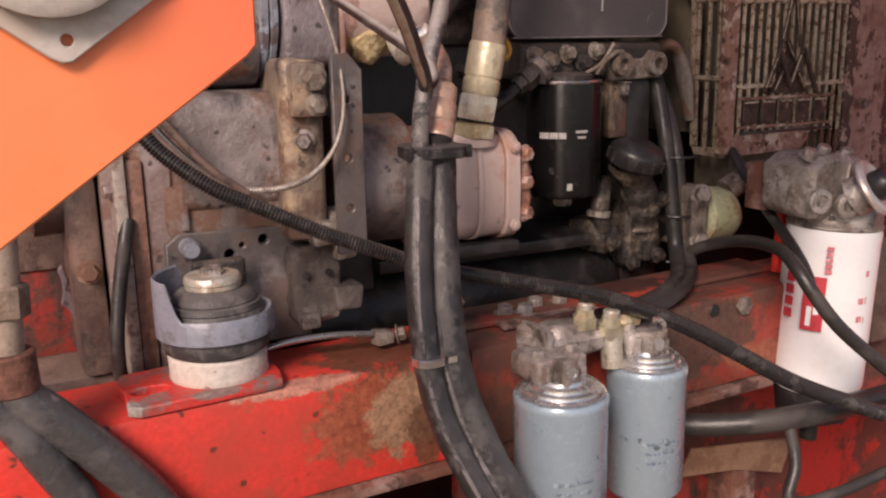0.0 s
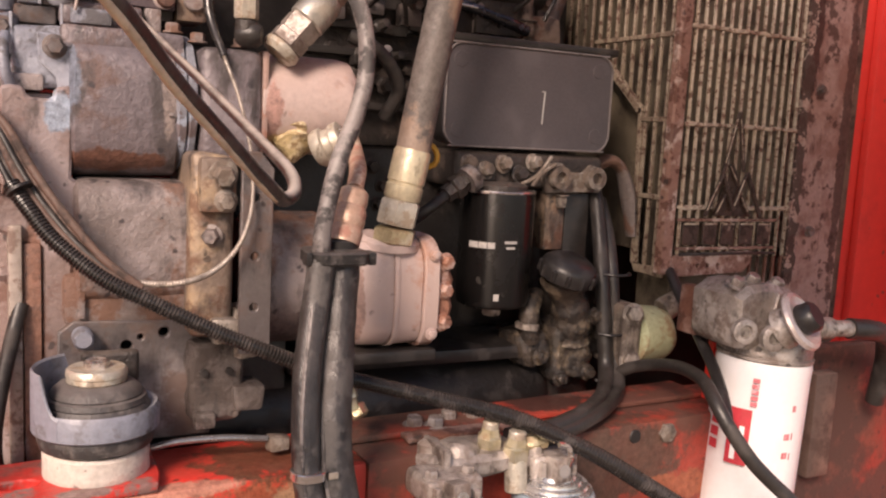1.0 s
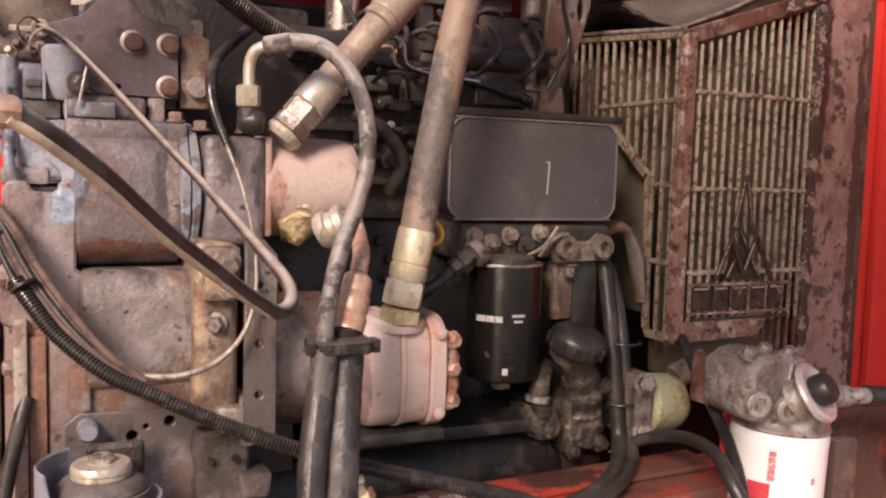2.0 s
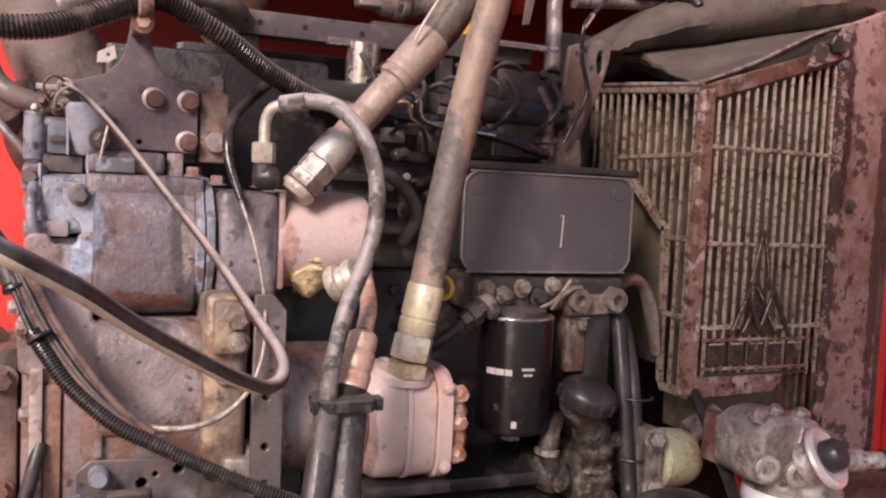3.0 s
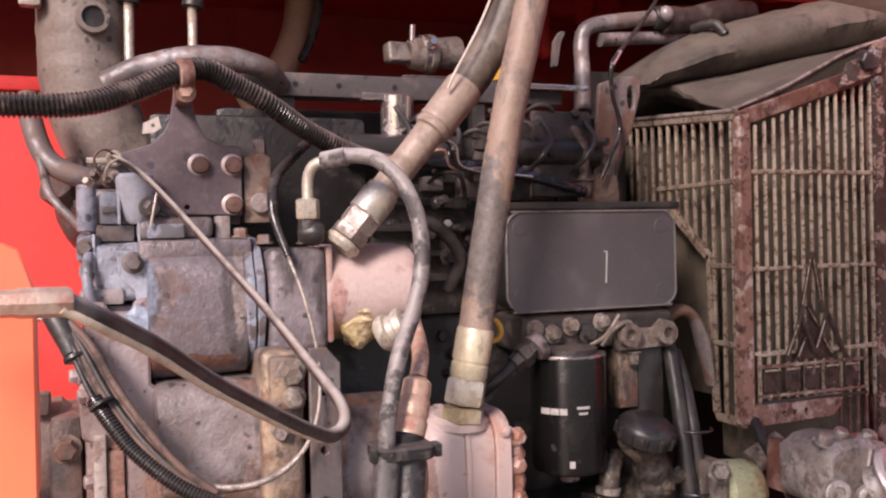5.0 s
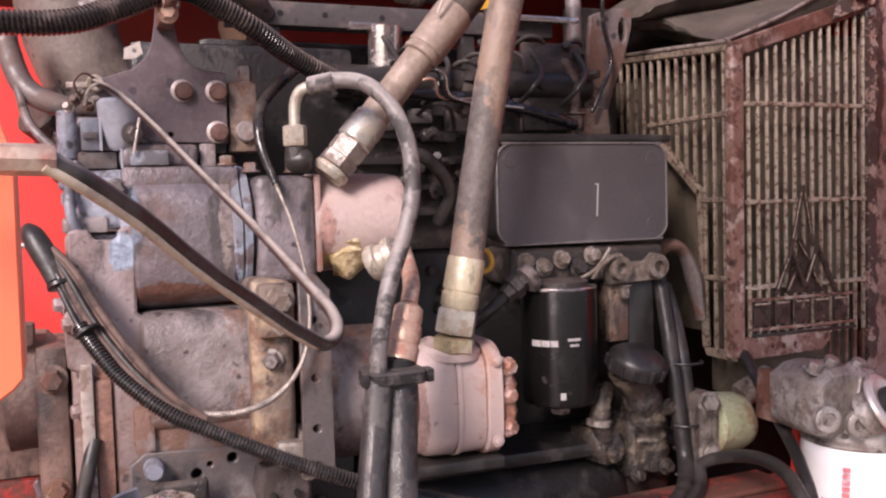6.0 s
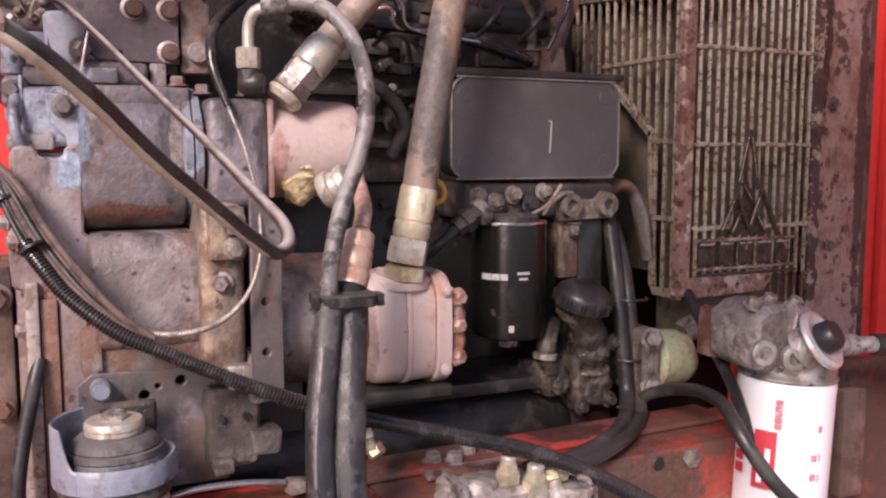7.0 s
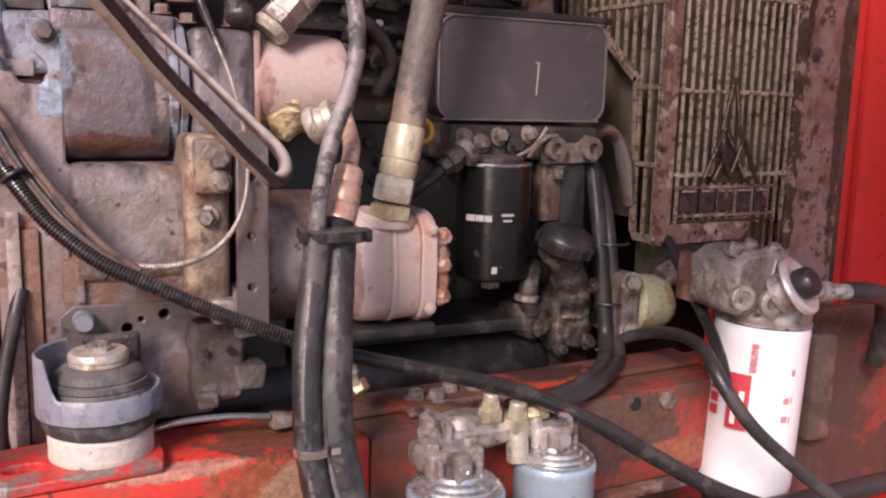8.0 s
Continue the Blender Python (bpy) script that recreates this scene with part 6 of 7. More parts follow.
def bypass_hose():
    t = thing("bypass_hose", (0.4, 0.88, 1.41), "grey dusted hydraulic hose bowed over the pump", "hose")
    part("hose", tube([(0.352, 0.925, 1.699), (0.373, 0.91, 1.703), (0.4, 0.89, 1.697), (0.422, 0.87, 1.671), (0.433, 0.85, 1.63), (0.431, 0.835, 1.582), (0.416, 0.82, 1.536), (0.393, 0.8, 1.493), (0.3795, 0.79, 1.45), (0.3735, 0.786, 1.42), (0.372, 0.784, 1.396)], 0.0088, 18, wobble=0.03), M_RUBBER_GREY, t)
    part("bent_tube", tube([(0.333, 0.942, 1.655), (0.3335, 0.941, 1.68), (0.339, 0.935, 1.694), (0.353, 0.925, 1.6995)], 0.0065, 14), M_ZINC, t)
    part("sleeve_ring", rod((0.347, 0.928, 1.698), (0.372, 0.911, 1.7025), 0.0105), M_RUBBER_GREY, t)
    part("hex_nut", lathe((0.333, 0.943, 1.634), (0, 0, 1), [(0, 0.0125), (0.002, 0.0135), (0.021, 0.0135), (0.023, 0.011)], 6), M_ZINC, t, "dull zinc hex nut")
    part("adapter", lathe((0.334, 0.945, 1.613), (0, 0, 1), [(0, 0.011), (0.01, 0.013), (0.02, 0.012)], 16), M_DARKBLK, t)
    part("banjo", lathe((0.324, 0.95, 1.618), (1, -0.5, 0), [(0, 0.009), (0.006, 0.0135), (0.022, 0.0145), (0.028, 0.01)], 8), M_DARK, t)
    return t


bypass_hose()


def suction_sleeve():
    """Two hoses bound together in slit rubber sleeves."""
    t = thing("sleeved_hose", (0.38, 0.77, 1.4), "black sleeved suction hose with worn grey edges", "hose")
    part("sleeve", tube([(0.3985, 0.8, 1.401), (0.397, 0.797, 1.388), (0.391, 0.785, 1.345), (0.384, 0.768, 1.299), (0.376, 0.747, 1.248), (0.375, 0.732, 1.2), (0.385, 0.714, 1.14), (0.412, 0.685, 1.066), (0.45, 0.66, 1.0), (0.5, 0.64, 0.9)], 0.0195, 24, wobble=0.05, flute=0.07), M_SLEEVE, t)
    part("copper_nut", lathe((0.402, 0.808, 1.408), (0.3, 0.3, 0.9), [(0, 0.0175), (0.014, 0.0185), (0.018, 0.0165), (0.022, 0.018), (0.036, 0.0175), (0.04, 0.0155), (0.044, 0.0165), (0.056, 0.0155), (0.06, 0.011)], 26), M_COPPER, t, "copper coloured screw fitting")
    part("copper_pipe", tube([(0.42, 0.826, 1.462), (0.43, 0.845, 1.48), (0.44, 0.88, 1.495), (0.444, 0.905, 1.51)], 0.0092, 14), M_COPPER, t)
    part("seam", tube([(0.384, 0.79, 1.39), (0.378, 0.777, 1.345), (0.371, 0.757, 1.299), (0.363, 0.735, 1.248), (0.362, 0.719, 1.2), (0.372, 0.7, 1.14), (0.399, 0.671, 1.066), (0.437, 0.645, 1.0)], 0.003, 8, wobble=0.4), M_RUBBER_GREY, t, "worn grey slit edge")
    t2 = thing("sleeved_hose", (0.355, 0.76, 1.4), "black sleeved hose strapped with a metal band", "hose")
    part("sleeve", tube([(0.3725, 0.784, 1.401), (0.371, 0.781, 1.388), (0.361, 0.767, 1.34), (0.351, 0.75, 1.295), (0.346, 0.735, 1.25), (0.3455, 0.722, 1.2), (0.355, 0.704, 1.14), (0.382, 0.675, 1.068), (0.42, 0.65, 1.0), (0.47, 0.63, 0.9)], 0.0135, 16, wobble=0.06, flute=0.1), M_SLEEVE, t2)
    part("seam", tube([(0.3645, 0.772, 1.385), (0.355, 0.756, 1.34), (0.345, 0.738, 1.295), (0.339, 0.723, 1.25), (0.3385, 0.71, 1.2), (0.348, 0.692, 1.14), (0.375, 0.663, 1.068)], 0.0022, 8, wobble=0.4), M_RUBBER_GREY, t2, "worn grey slit edge")
    hold = thing("hose_clip", (0.39, 0.795, 1.395), "dusty black plastic clip round both sleeve ends", "clip")
    part("clip_body", plate(rounded(0.36, 0.768, 0.4205, 0.823, 0.013, 6), 0.0135, Matrix.Translation((0, 0, 1.4045)), bevel=0.002), M_CLIP, hold)
    part("clip_lug", box((0.3545, 0.774, 1.391), (0.361, 0.788, 1.4045), 0.002), M_CLIP, hold)
    part("clip_lug", box((0.42, 0.778, 1.39), (0.4285, 0.795, 1.4035), 0.002), M_CLIP, hold)
    part("clip_screw", rod((0.4, 0.809, 1.4135), (0.4, 0.809, 1.403), 0.0185, n=24), M_BLACK, hold)
    band = thing("hose_band", (0.345, 0.72, 1.2), "bright metal band strapped round the thinner sleeved hose", "hose clamp")
    part("strap", plate(rounded(0.3295, 0.7055, 0.3625, 0.7375, 0.014, 8), 0.0085, Matrix.Translation((0, 0, 1.2105)), bevel=0.0008), M_CHROME, band)
    part("band_tail", box((0.3615, 0.7075, 1.2035), (0.3705, 0.7095, 1.2095), 0.0006), M_COLLAR, band)


suction_sleeve()


# ---- control cable, looms and wires ----
def control_cable():
    t = thing("control_cable", (0.2, 0.6, 1.5), "black control cable looping in front of the pump", "cable")
    pts = [(0.128, 0.985, 1.706), (0.15, 0.95, 1.69), (0.18, 0.9, 1.653), (0.215, 0.82, 1.602), (0.246, 0.72, 1.553), (0.266, 0.62, 1.512), (0.275, 0.572, 1.492), (0.2745, 0.556, 1.479), (0.264, 0.545, 1.4745),
           (0.25, 0.518, 1.4815), (0.228, 0.482, 1.496), (0.202, 0.442, 1.515), (0.17, 0.398, 1.5395), (0.143, 0.356, 1.563), (0.123, 0.327, 1.5775), (0.11, 0.318, 1.5855)]
    rad = [0.0035, 0.0035, 0.0036, 0.0037, 0.0039, 0.0043, 0.0047, 0.005, 0.005, 0.0049, 0.0047, 0.0045, 0.0043, 0.0042, 0.0041, 0.0041]
    part("cable", tube(pts, 0.005, 16, step=0.004, radii=rad, wobble=0.04), M_CABLE, t)
    # the cable's lit line, laid on as a pale thin tube
    part("lit_stripe", tube([(x - 0.0017, y - 0.0027, z - 0.0022) for x, y, z in pts[8:]], 0.0024, 12, step=0.004, wobble=0.18), M_STRIPE, t, "tan stripe for the lit line along the sheath")
    part("end_fitting", lathe((0.112, 0.319, 1.5855), (-1, -0.2, 0.02), [(0, 0.005), (0.002, 0.0058), (0.018, 0.0058), (0.02, 0.0052), (0.06, 0.0052)], 8), M_COPPER, t, "dusty copper end fitting")


control_cable()


def top_loom():
    t = thing("wiring_loom", (0.3, 0.96, 1.77), "dusty black corrugated wiring loom over the valve", "wiring loom")
    part("conduit", tube([(-0.12, 0.86, 1.74), (0.027, 0.88, 1.744), (0.099, 0.9, 1.75), (0.147, 0.92, 1.768), (0.193, 0.93, 1.79), (0.224, 0.945, 1.799), (0.26, 0.96, 1.785), (0.298, 0.97, 1.766), (0.344, 1.0, 1.743), (0.393, 1.02, 1.723), (0.435, 1.04, 1.712), (0.47, 1.05, 1.706)], 0.0125, 16, ridge=0.0022, pitch=0.0046), M_LOOM_DUSTY, t)
    part("wire", tube([(0.46, 1.035, 1.71), (0.52, 1.06, 1.71), (0.567, 1.06, 1.707), (0.625, 1.05, 1.70), (0.705, 1.04, 1.68), (0.75, 1.05, 1.67)], 0.0075, 12, wobble=0.2), M_BLUEFILM, t)
    for k in range(4):
        part("wire", tube([(0.44 + 0.02 * k, 1.03, 1.712), (0.49, 1.02 + 0.006 * k, 1.716 + 0.006 * k), (0.525 + 0.004 * k, 1.01, 1.722 + 0.01 * (k % 2)), (0.54 + 0.006 * k, 1.02, 1.70), (0.60 + 0.02 * k, 1.03, 1.702 - 0.004 * k)], 0.0018, 8), (M_COPPER, M_BLUEFILM, M_BLACK, M_CHROME)[k], t)
    clamp = thing("loom_clamp", (0.2, 0.94, 1.78), "rusty steel clamp holding the wiring loom", "clamp")
    part("band", lathe((0.194, 0.929, 1.79), (1, 0.2, 0.1), [(0, 0.0145), (0.001, 0.0165), (0.014, 0.0165), (0.015, 0.0145)], 24), M_RUST, clamp)
    part("tab", box((0.194, 0.94, 1.765), (0.21, 0.998, 1.79), 0.002), M_RUST, clamp)
    part("bolt", hexbolt((0.202, 0.935, 1.772), (0, -1, 0), 0.0085, 0.008), M_COPPER, clamp)


top_loom()


def lower_loom():
    t = thing("wiring_loom", (0.4, 0.82, 1.27), "black corrugated wiring loom drooping across the engine", "wiring loom")
    part("conduit", tube([(0.104, 0.904, 1.455), (0.118, 0.89, 1.433), (0.14, 0.876, 1.404), (0.181, 0.855, 1.37), (0.22, 0.843, 1.35), (0.282, 0.832, 1.319), (0.336, 0.822, 1.296), (0.39, 0.822, 1.273), (0.443, 0.815, 1.257), (0.514, 0.79, 1.241), (0.58, 0.765, 1.225), (0.628, 0.742, 1.207), (0.676, 0.712, 1.183), (0.726, 0.69, 1.152), (0.79, 0.67, 1.114), (0.865, 0.655, 1.08), (0.95, 0.645, 1.048), (1.12, 0.64, 1.02)], 0.008, 14, radii=[0.0082] * 8 + [0.0086, 0.009] + [0.0098] * 8, ridge=0.0014, pitch=0.0036), M_LOOM, t)
    part("taped_head", tube([(0.058, 0.96, 1.552), (0.064, 0.95, 1.543), (0.075, 0.94, 1.522), (0.085, 0.93, 1.499)], 0.0125, 14, radii=[0.007, 0.012, 0.0125, 0.011], wobble=0.12), M_RUBBER, t)
    for k in range(6):
        f = 0.8 * k - 0.5
        stock = (M_RUBBER, M_LOOM_DUSTY, M_WIRE_BROWN, M_RUBBER, M_WIRE_BROWN, M_WIRE_BROWN)[k]
        dy = 0.008 + 0.005 * (k % 3 == 1)
        part("wire", tube([(0.074 + 0.002 * f, 0.938, 1.527 + 0.001 * f), (0.086 + 0.0042 * f, 0.925 - 0.002 * (k % 2), 1.5 + 0.0024 * f), (0.108 + 0.0048 * f, 0.897 + dy, 1.452 + 0.0036 * f), (0.14 + 0.0039 * f, 0.872 + dy, 1.407 + 0.0044 * f),
                          (0.176 + 0.002 * f, 0.853 + dy, 1.376 + 0.003 * f), (0.215, 0.85, 1.357 + 0.001 * f)], 0.0032 + 0.0006 * (k % 3), 10, wobble=0.12), stock, t)
    part("tie", lathe((0.11, 0.897, 1.452), (0.45, -0.35, -0.8), [(0, 0.0122), (0.0005, 0.013), (0.003, 0.013), (0.0035, 0.0122)], 18), M_BLACK, t)
    part("tie", lathe((0.086, 0.928, 1.497), (0.3, -0.4, -0.9), [(0, 0.0112), (0.0005, 0.0122), (0.004, 0.0122), (0.0045, 0.0112)], 18), M_BLACK, t)
    part("tie_pin", rod((0.05, 0.95, 1.535), (0.075, 0.94, 1.538), 0.003), M_CHROME, t)


lower_loom()

loop = [(0.376, 1.06, 1.749), (0.341, 1.03, 1.72), (0.306, 0.99, 1.685), (0.297, 0.965, 1.657), (0.298, 0.955, 1.631), (0.307, 0.93, 1.592), (0.318, 0.905, 1.549), (0.326, 0.882, 1.494), (0.3245, 0.866, 1.442), (0.312, 0.86, 1.403), (0.288, 0.86, 1.376), (0.255, 0.852, 1.365), (0.217, 0.86, 1.364), (0.176, 0.875, 1.376)]
sense = dark_hose("sensor_wire", loop[:6], 0.006, "thin wire with a black sheath and pale braided end", M_LOOM, radii=[0.0065, 0.0065, 0.0065, 0.0065, 0.0055, 0.004])
part("braided_end", tube(loop[5:], 0.0032, 10, radii=[0.0022, 0.0022, 0.0022, 0.0023, 0.0027, 0.0032, 0.0035, 0.0035, 0.0035], ridge=0.0004, pitch=0.003), M_WIRE_PALE, sense, "pale braided wire")


def ribbed_pair():
    t = thing("fuel_hose", (0.84, 0.94, 1.3), "pair of black fuel hoses tied together", "hose")
    part("hose", tube([(0.856, 1.02, 1.47), (0.853, 1.0, 1.44), (0.843, 0.97, 1.381), (0.838, 0.952, 1.328), (0.839, 0.94, 1.258), (0.838, 0.93, 1.215), (0.812, 0.895, 1.199), (0.765, 0.845, 1.2), (0.71, 0.805, 1.2), (0.65, 0.79, 1.193), (0.6, 0.79, 1.19)], 0.0105, 16), M_DARK, t)
    part("hose", tube([(0.874, 1.02, 1.44), (0.868, 0.99, 1.40), (0.856, 0.955, 1.343), (0.859, 0.943, 1.257), (0.857, 0.93, 1.215), (0.835, 0.895, 1.197), (0.785, 0.845, 1.196), (0.73, 0.805, 1.196), (0.67, 0.785, 1.188), (0.61, 0.78, 1.18)], 0.009, 16), M_DARK, t)
    for z in (1.345, 1.262, 1.197):
        part("tie", tube([(0.826, 0.935, z), (0.838, 0.922, z), (0.86, 0.922, z), (0.871, 0.937, z)], 0.002, 8), M_BLACK, t)


ribbed_pair()

dark_hose("battery_cable", [(0.864, 0.935, 1.19), (0.855, 0.915, 1.213), (0.862, 0.885, 1.228), (0.868, 0.85, 1.238), (0.858, 0.80, 1.247), (0.836, 0.742, 1.25), (0.816, 0.70, 1.24), (0.818, 0.678, 1.217), (0.842, 0.658, 1.177), (0.886, 0.64, 1.135), (0.94, 0.62, 1.09), (1.02, 0.6, 1.03)], 0.0082, "thick black cable hanging before the white filter", M_DARK)
dark_hose("rubber_strap", [(0.958, 0.955, 1.345), (0.945, 0.915, 1.318), (0.925, 0.855, 1.28), (0.893, 0.79, 1.256), (0.86, 0.74, 1.245), (0.832, 0.7, 1.232), (0.822, 0.684, 1.218)], 0.008, "flat black rubber strap", M_BLACK, squash=0.7)
# added black hose shape for the shaded band under the filter
dark_hose("shade_hose", [(0.70, 0.80, 1.03), (0.76, 0.74, 1.04), (0.83, 0.70, 1.05), (0.95, 0.7, 1.045), (1.2, 0.72, 1.03)], 0.0145, "black hose shape standing for the shade under the filter", M_DARK)
dark_hose("drain_hose", [(0.822, 0.70, 1.045), (0.816, 0.68, 1.0), (0.80, 0.67, 0.96), (0.85, 0.65, 0.965), (0.95, 0.63, 0.99), (1.1, 0.62, 1.0)], 0.007, "thin black drain hose", M_DARK)


def oil_line():
    t = thing("oil_line", (0.3, 0.86, 1.19), "thin metal line lying on the frame rail", "pipe")
    part("line", tube([(0.228, 0.87, 1.192), (0.255, 0.865, 1.1975), (0.3, 0.862, 1.1975), (0.345, 0.858, 1.193)], 0.0036, 10), M_PIPE, t)
    part("end_block", roughen(box((0.345, 0.85, 1.1785), (0.368, 0.87, 1.195), 0.004), 0.002, 60), M_ALU, t)
    part("end_bolt", hexbolt((0.373, 0.858, 1.188), (1, -0.5, 0.2), 0.008, 0.008), M_ALU, t)
    t = thing("drain_fitting", (0.44, 0.9, 1.2), "yellow brass drain fitting below the pump", "fitting")
    part("nut", lathe((0.434, 0.86, 1.24), (0.2, -0.3, -0.9), [(0, 0.0075), (0.002, 0.0095), (0.011, 0.0095), (0.013, 0.0075), (0.024, 0.007)], 6), M_BRASS, t)
    part("union", lathe((0.443, 0.86, 1.22), (0.3, -0.5, -0.7), [(0, 0.0085), (0.002, 0.0105), (0.013, 0.0105), (0.015, 0.0085)], 6), M_BRASS, t)


oil_line()


# ---- fuel filters ----
def fuel_filter(x, y, ztop, r, h, label):
    t = thing("fuel_filter", (x, y, ztop - h), label, "fuel filter", "twin fuel filters")
    part("can", lathe((x, y, ztop - h), (0, 0, 1), [(0, r * 0.7), (0.003, r * 0.9), (0.01, r), (h - 0.012, r), (h - 0.009, r * 1.015), (h - 0.003, r * 1.015), (h, r * 0.97)], 48), M_CAN, t)
    part("rim", lathe((x, y, ztop), (0, 0, 1), [(0.0002, r * 0.93), (0.0025, r * 0.95), (0.003, r * 0.85), (0.001, r * 0.82), (0.004, r * 0.72), (0.007, r * 0.7), (0.008, r * 0.62)], 48), M_CANRIM, t, "bright seamed rim")
    for a0, z, wide, tall in ((-132, 0.085, 5, 0.005), (-121, 0.084, 8, 0.004), (-104, 0.082, 4, 0.006), (-96, 0.083, 7, 0.003), (-128, 0.095, 11, 0.0035), (-103, 0.094, 6, 0.004),
                              (-90, 0.095, 3, 0.005), (-125, 0.107, 6, 0.004), (-110, 0.106, 9, 0.003), (-80, 0.06, 4, 0.004)):
        bm = bmesh.new()
        for k in range(3):
            a = radians(a0 + wide * k)
            for dz in (0, tall):
                bm.verts.new((x + (r + 0.0004) * math.cos(a), y + (r + 0.0004) * math.sin(a), ztop - z + dz))
        bm.verts.ensure_lookup_table()
        for k in range(2):
            bm.faces.new([bm.verts[i] for i in (2 * k, 2 * k + 2, 2 * k + 3, 2 * k + 1)])
        part("printed_bar", bm, M_LABELDARK, t)


fuel_filter(0.497, 0.7162, 1.1453, 0.0498, 0.180, "grey blue fuel filter can with smudged dark print")
fuel_filter(0.6369, 0.7471, 1.1422, 0.0458, 0.160, "grey blue fuel filter can beside its twin")


def filter_bracket():
    t = thing("fuel_manifold", (0.54, 0.74, 1.16), "dirty cast fuel filter head with brass unions", "filter head")

    def head(x, y, z, r):
        part("stepped_cap", lathe((x, y, z - 0.005), (0, 0, 1), [(0, r * 1.3), (0.002, r * 1.32), (0.003, r * 1.24), (0.0045, r * 1.22), (0.0065, r * 1.21), (0.0072, r * 1.02), (0.009, r), (0.0115, r * 0.99), (0.0122, r * 0.8), (0.016, r * 0.76)], 44), M_CANRIM, t, "stepped metal cap")
        part("casting", roughen(box((x - r * 0.95, y - 0.004, z + 0.004), (x + r * 0.95, y + 0.05, z + 0.031), 0.007, seg=3), 0.0025, 45), M_ALU_CLEAN, t)
        part("front_web", roughen(box((x - r * 0.75, y - 0.011, z + 0.008), (x - r * 0.55, y + 0.0, z + 0.027), 0.002), 0.001, 60), M_ALU_CLEAN, t)
        part("front_web", roughen(box((x + r * 0.5, y - 0.012, z + 0.006), (x + r * 0.72, y + 0.0, z + 0.02), 0.002), 0.001, 60), M_ALU_CLEAN, t)
        nub = part("port_boss", box((x - 0.014, y - 0.024, z + 0.006), (x + 0.006, y - 0.003, z + 0.034), 0.003, turn=pose(0, 0, 0, -8, 0, 6)), M_ALU_CLEAN, t)
        part("port", lathe((x - 0.004, y - 0.025, z + 0.021), (0, -1, 0.12), [(0, 0.007), (0.0012, 0.007), (0.0014, 0.0042), (0.0004, 0.004)], 16), M_CANRIM, nub)
        for a in (35, 145):
            part("head_bolt", hexbolt((x + r * 0.75 * math.cos(radians(a)), y + r * 0.6 * math.sin(radians(a)), z + 0.03), (0, 0, 1), 0.007, 0.007), M_ALU_CLEAN, t)

    head(0.497, 0.7162, 1.1518, 0.034)
    head(0.6369, 0.7471, 1.1497, 0.031)
    part("bridge", roughen(plate([(0.492, 0.762), (0.515, 0.745), (0.555, 0.75), (0.615, 0.752), (0.64, 0.77), (0.63, 0.8), (0.58, 0.815), (0.525, 0.818), (0.495, 0.805), (0.486, 0.785)], 0.024, Matrix.Translation((0, 0, 1.188)), bevel=0.006), 0.003, 45, cuts=1), M_ALU_CLEAN, t)
    part("boss", roughen(lathe((0.53, 0.775, 1.186), (0, 0, 1), [(0, 0.024), (0.008, 0.022), (0.013, 0.014)], 18), 0.003, 60), M_ALU_CLEAN, t)
    part("boss", roughen(lathe((0.505, 0.79, 1.168), (0, 0, 1), [(0, 0.016), (0.026, 0.014), (0.03, 0.009)], 16), 0.002, 60), M_ALU_CLEAN, t)
    part("web", roughen(box((0.499, 0.745, 1.165), (0.507, 0.8, 1.2), 0.003), 0.002, 60), M_ALU_CLEAN, t)
    for x, y, z, r in ((0.568, 0.776, 1.184, 0.0145), (0.592, 0.759, 1.176, 0.0155)):
        u = part("brass_union", lathe((x, y, z), (0, -0.1, 1), [(0, r * 0.9), (0.002, r), (0.016, r), (0.018, r * 0.8), (0.026, r * 0.7)], 6), M_BRASS, t, "yellow brass union")
        part("collar", lathe((x, y - 0.0025, z + 0.026), (0, -0.1, 1), [(0, r * 0.62), (0.006, r * 0.62), (0.008, r * 0.5)], 18), M_ZINC, u)
    part("brass_tube", rod((0.592, 0.752, 1.142), (0.592, 0.757, 1.178), 0.0125), M_ZINC, t)
    part("brass_union", lathe((0.607, 0.765, 1.19), (1, -0.2, 0.1), [(0, 0.009), (0.002, 0.0105), (0.014, 0.0105), (0.016, 0.008), (0.026, 0.008)], 6), M_BRASS, t, "yellow brass union")
    part("bleed_screw", tube([(0.638, 0.728, 1.168), (0.64, 0.722, 1.188), (0.632, 0.72, 1.2), (0.622, 0.72, 1.203)], 0.0032, 8), M_CHROME, t)
    b = thing("filter_mounting_plate", (0.57, 0.87, 1.176), "rusty mounting plate bolted on the rail top", "plate")
    part("bracket_plate", roughen(box((0.5, 0.835, 1.1765), (0.64, 0.905, 1.1825), 0.002), 0.0008, 50), M_RUST, b)
    for x, y in ((0.525, 0.877), (0.548, 0.868), (0.574, 0.886), (0.606, 0.88)):
        part("bolt", hexbolt((x, y, 1.182), (0, -0.1, 1), 0.0105, 0.01), M_ALU_CLEAN, b)


filter_bracket()


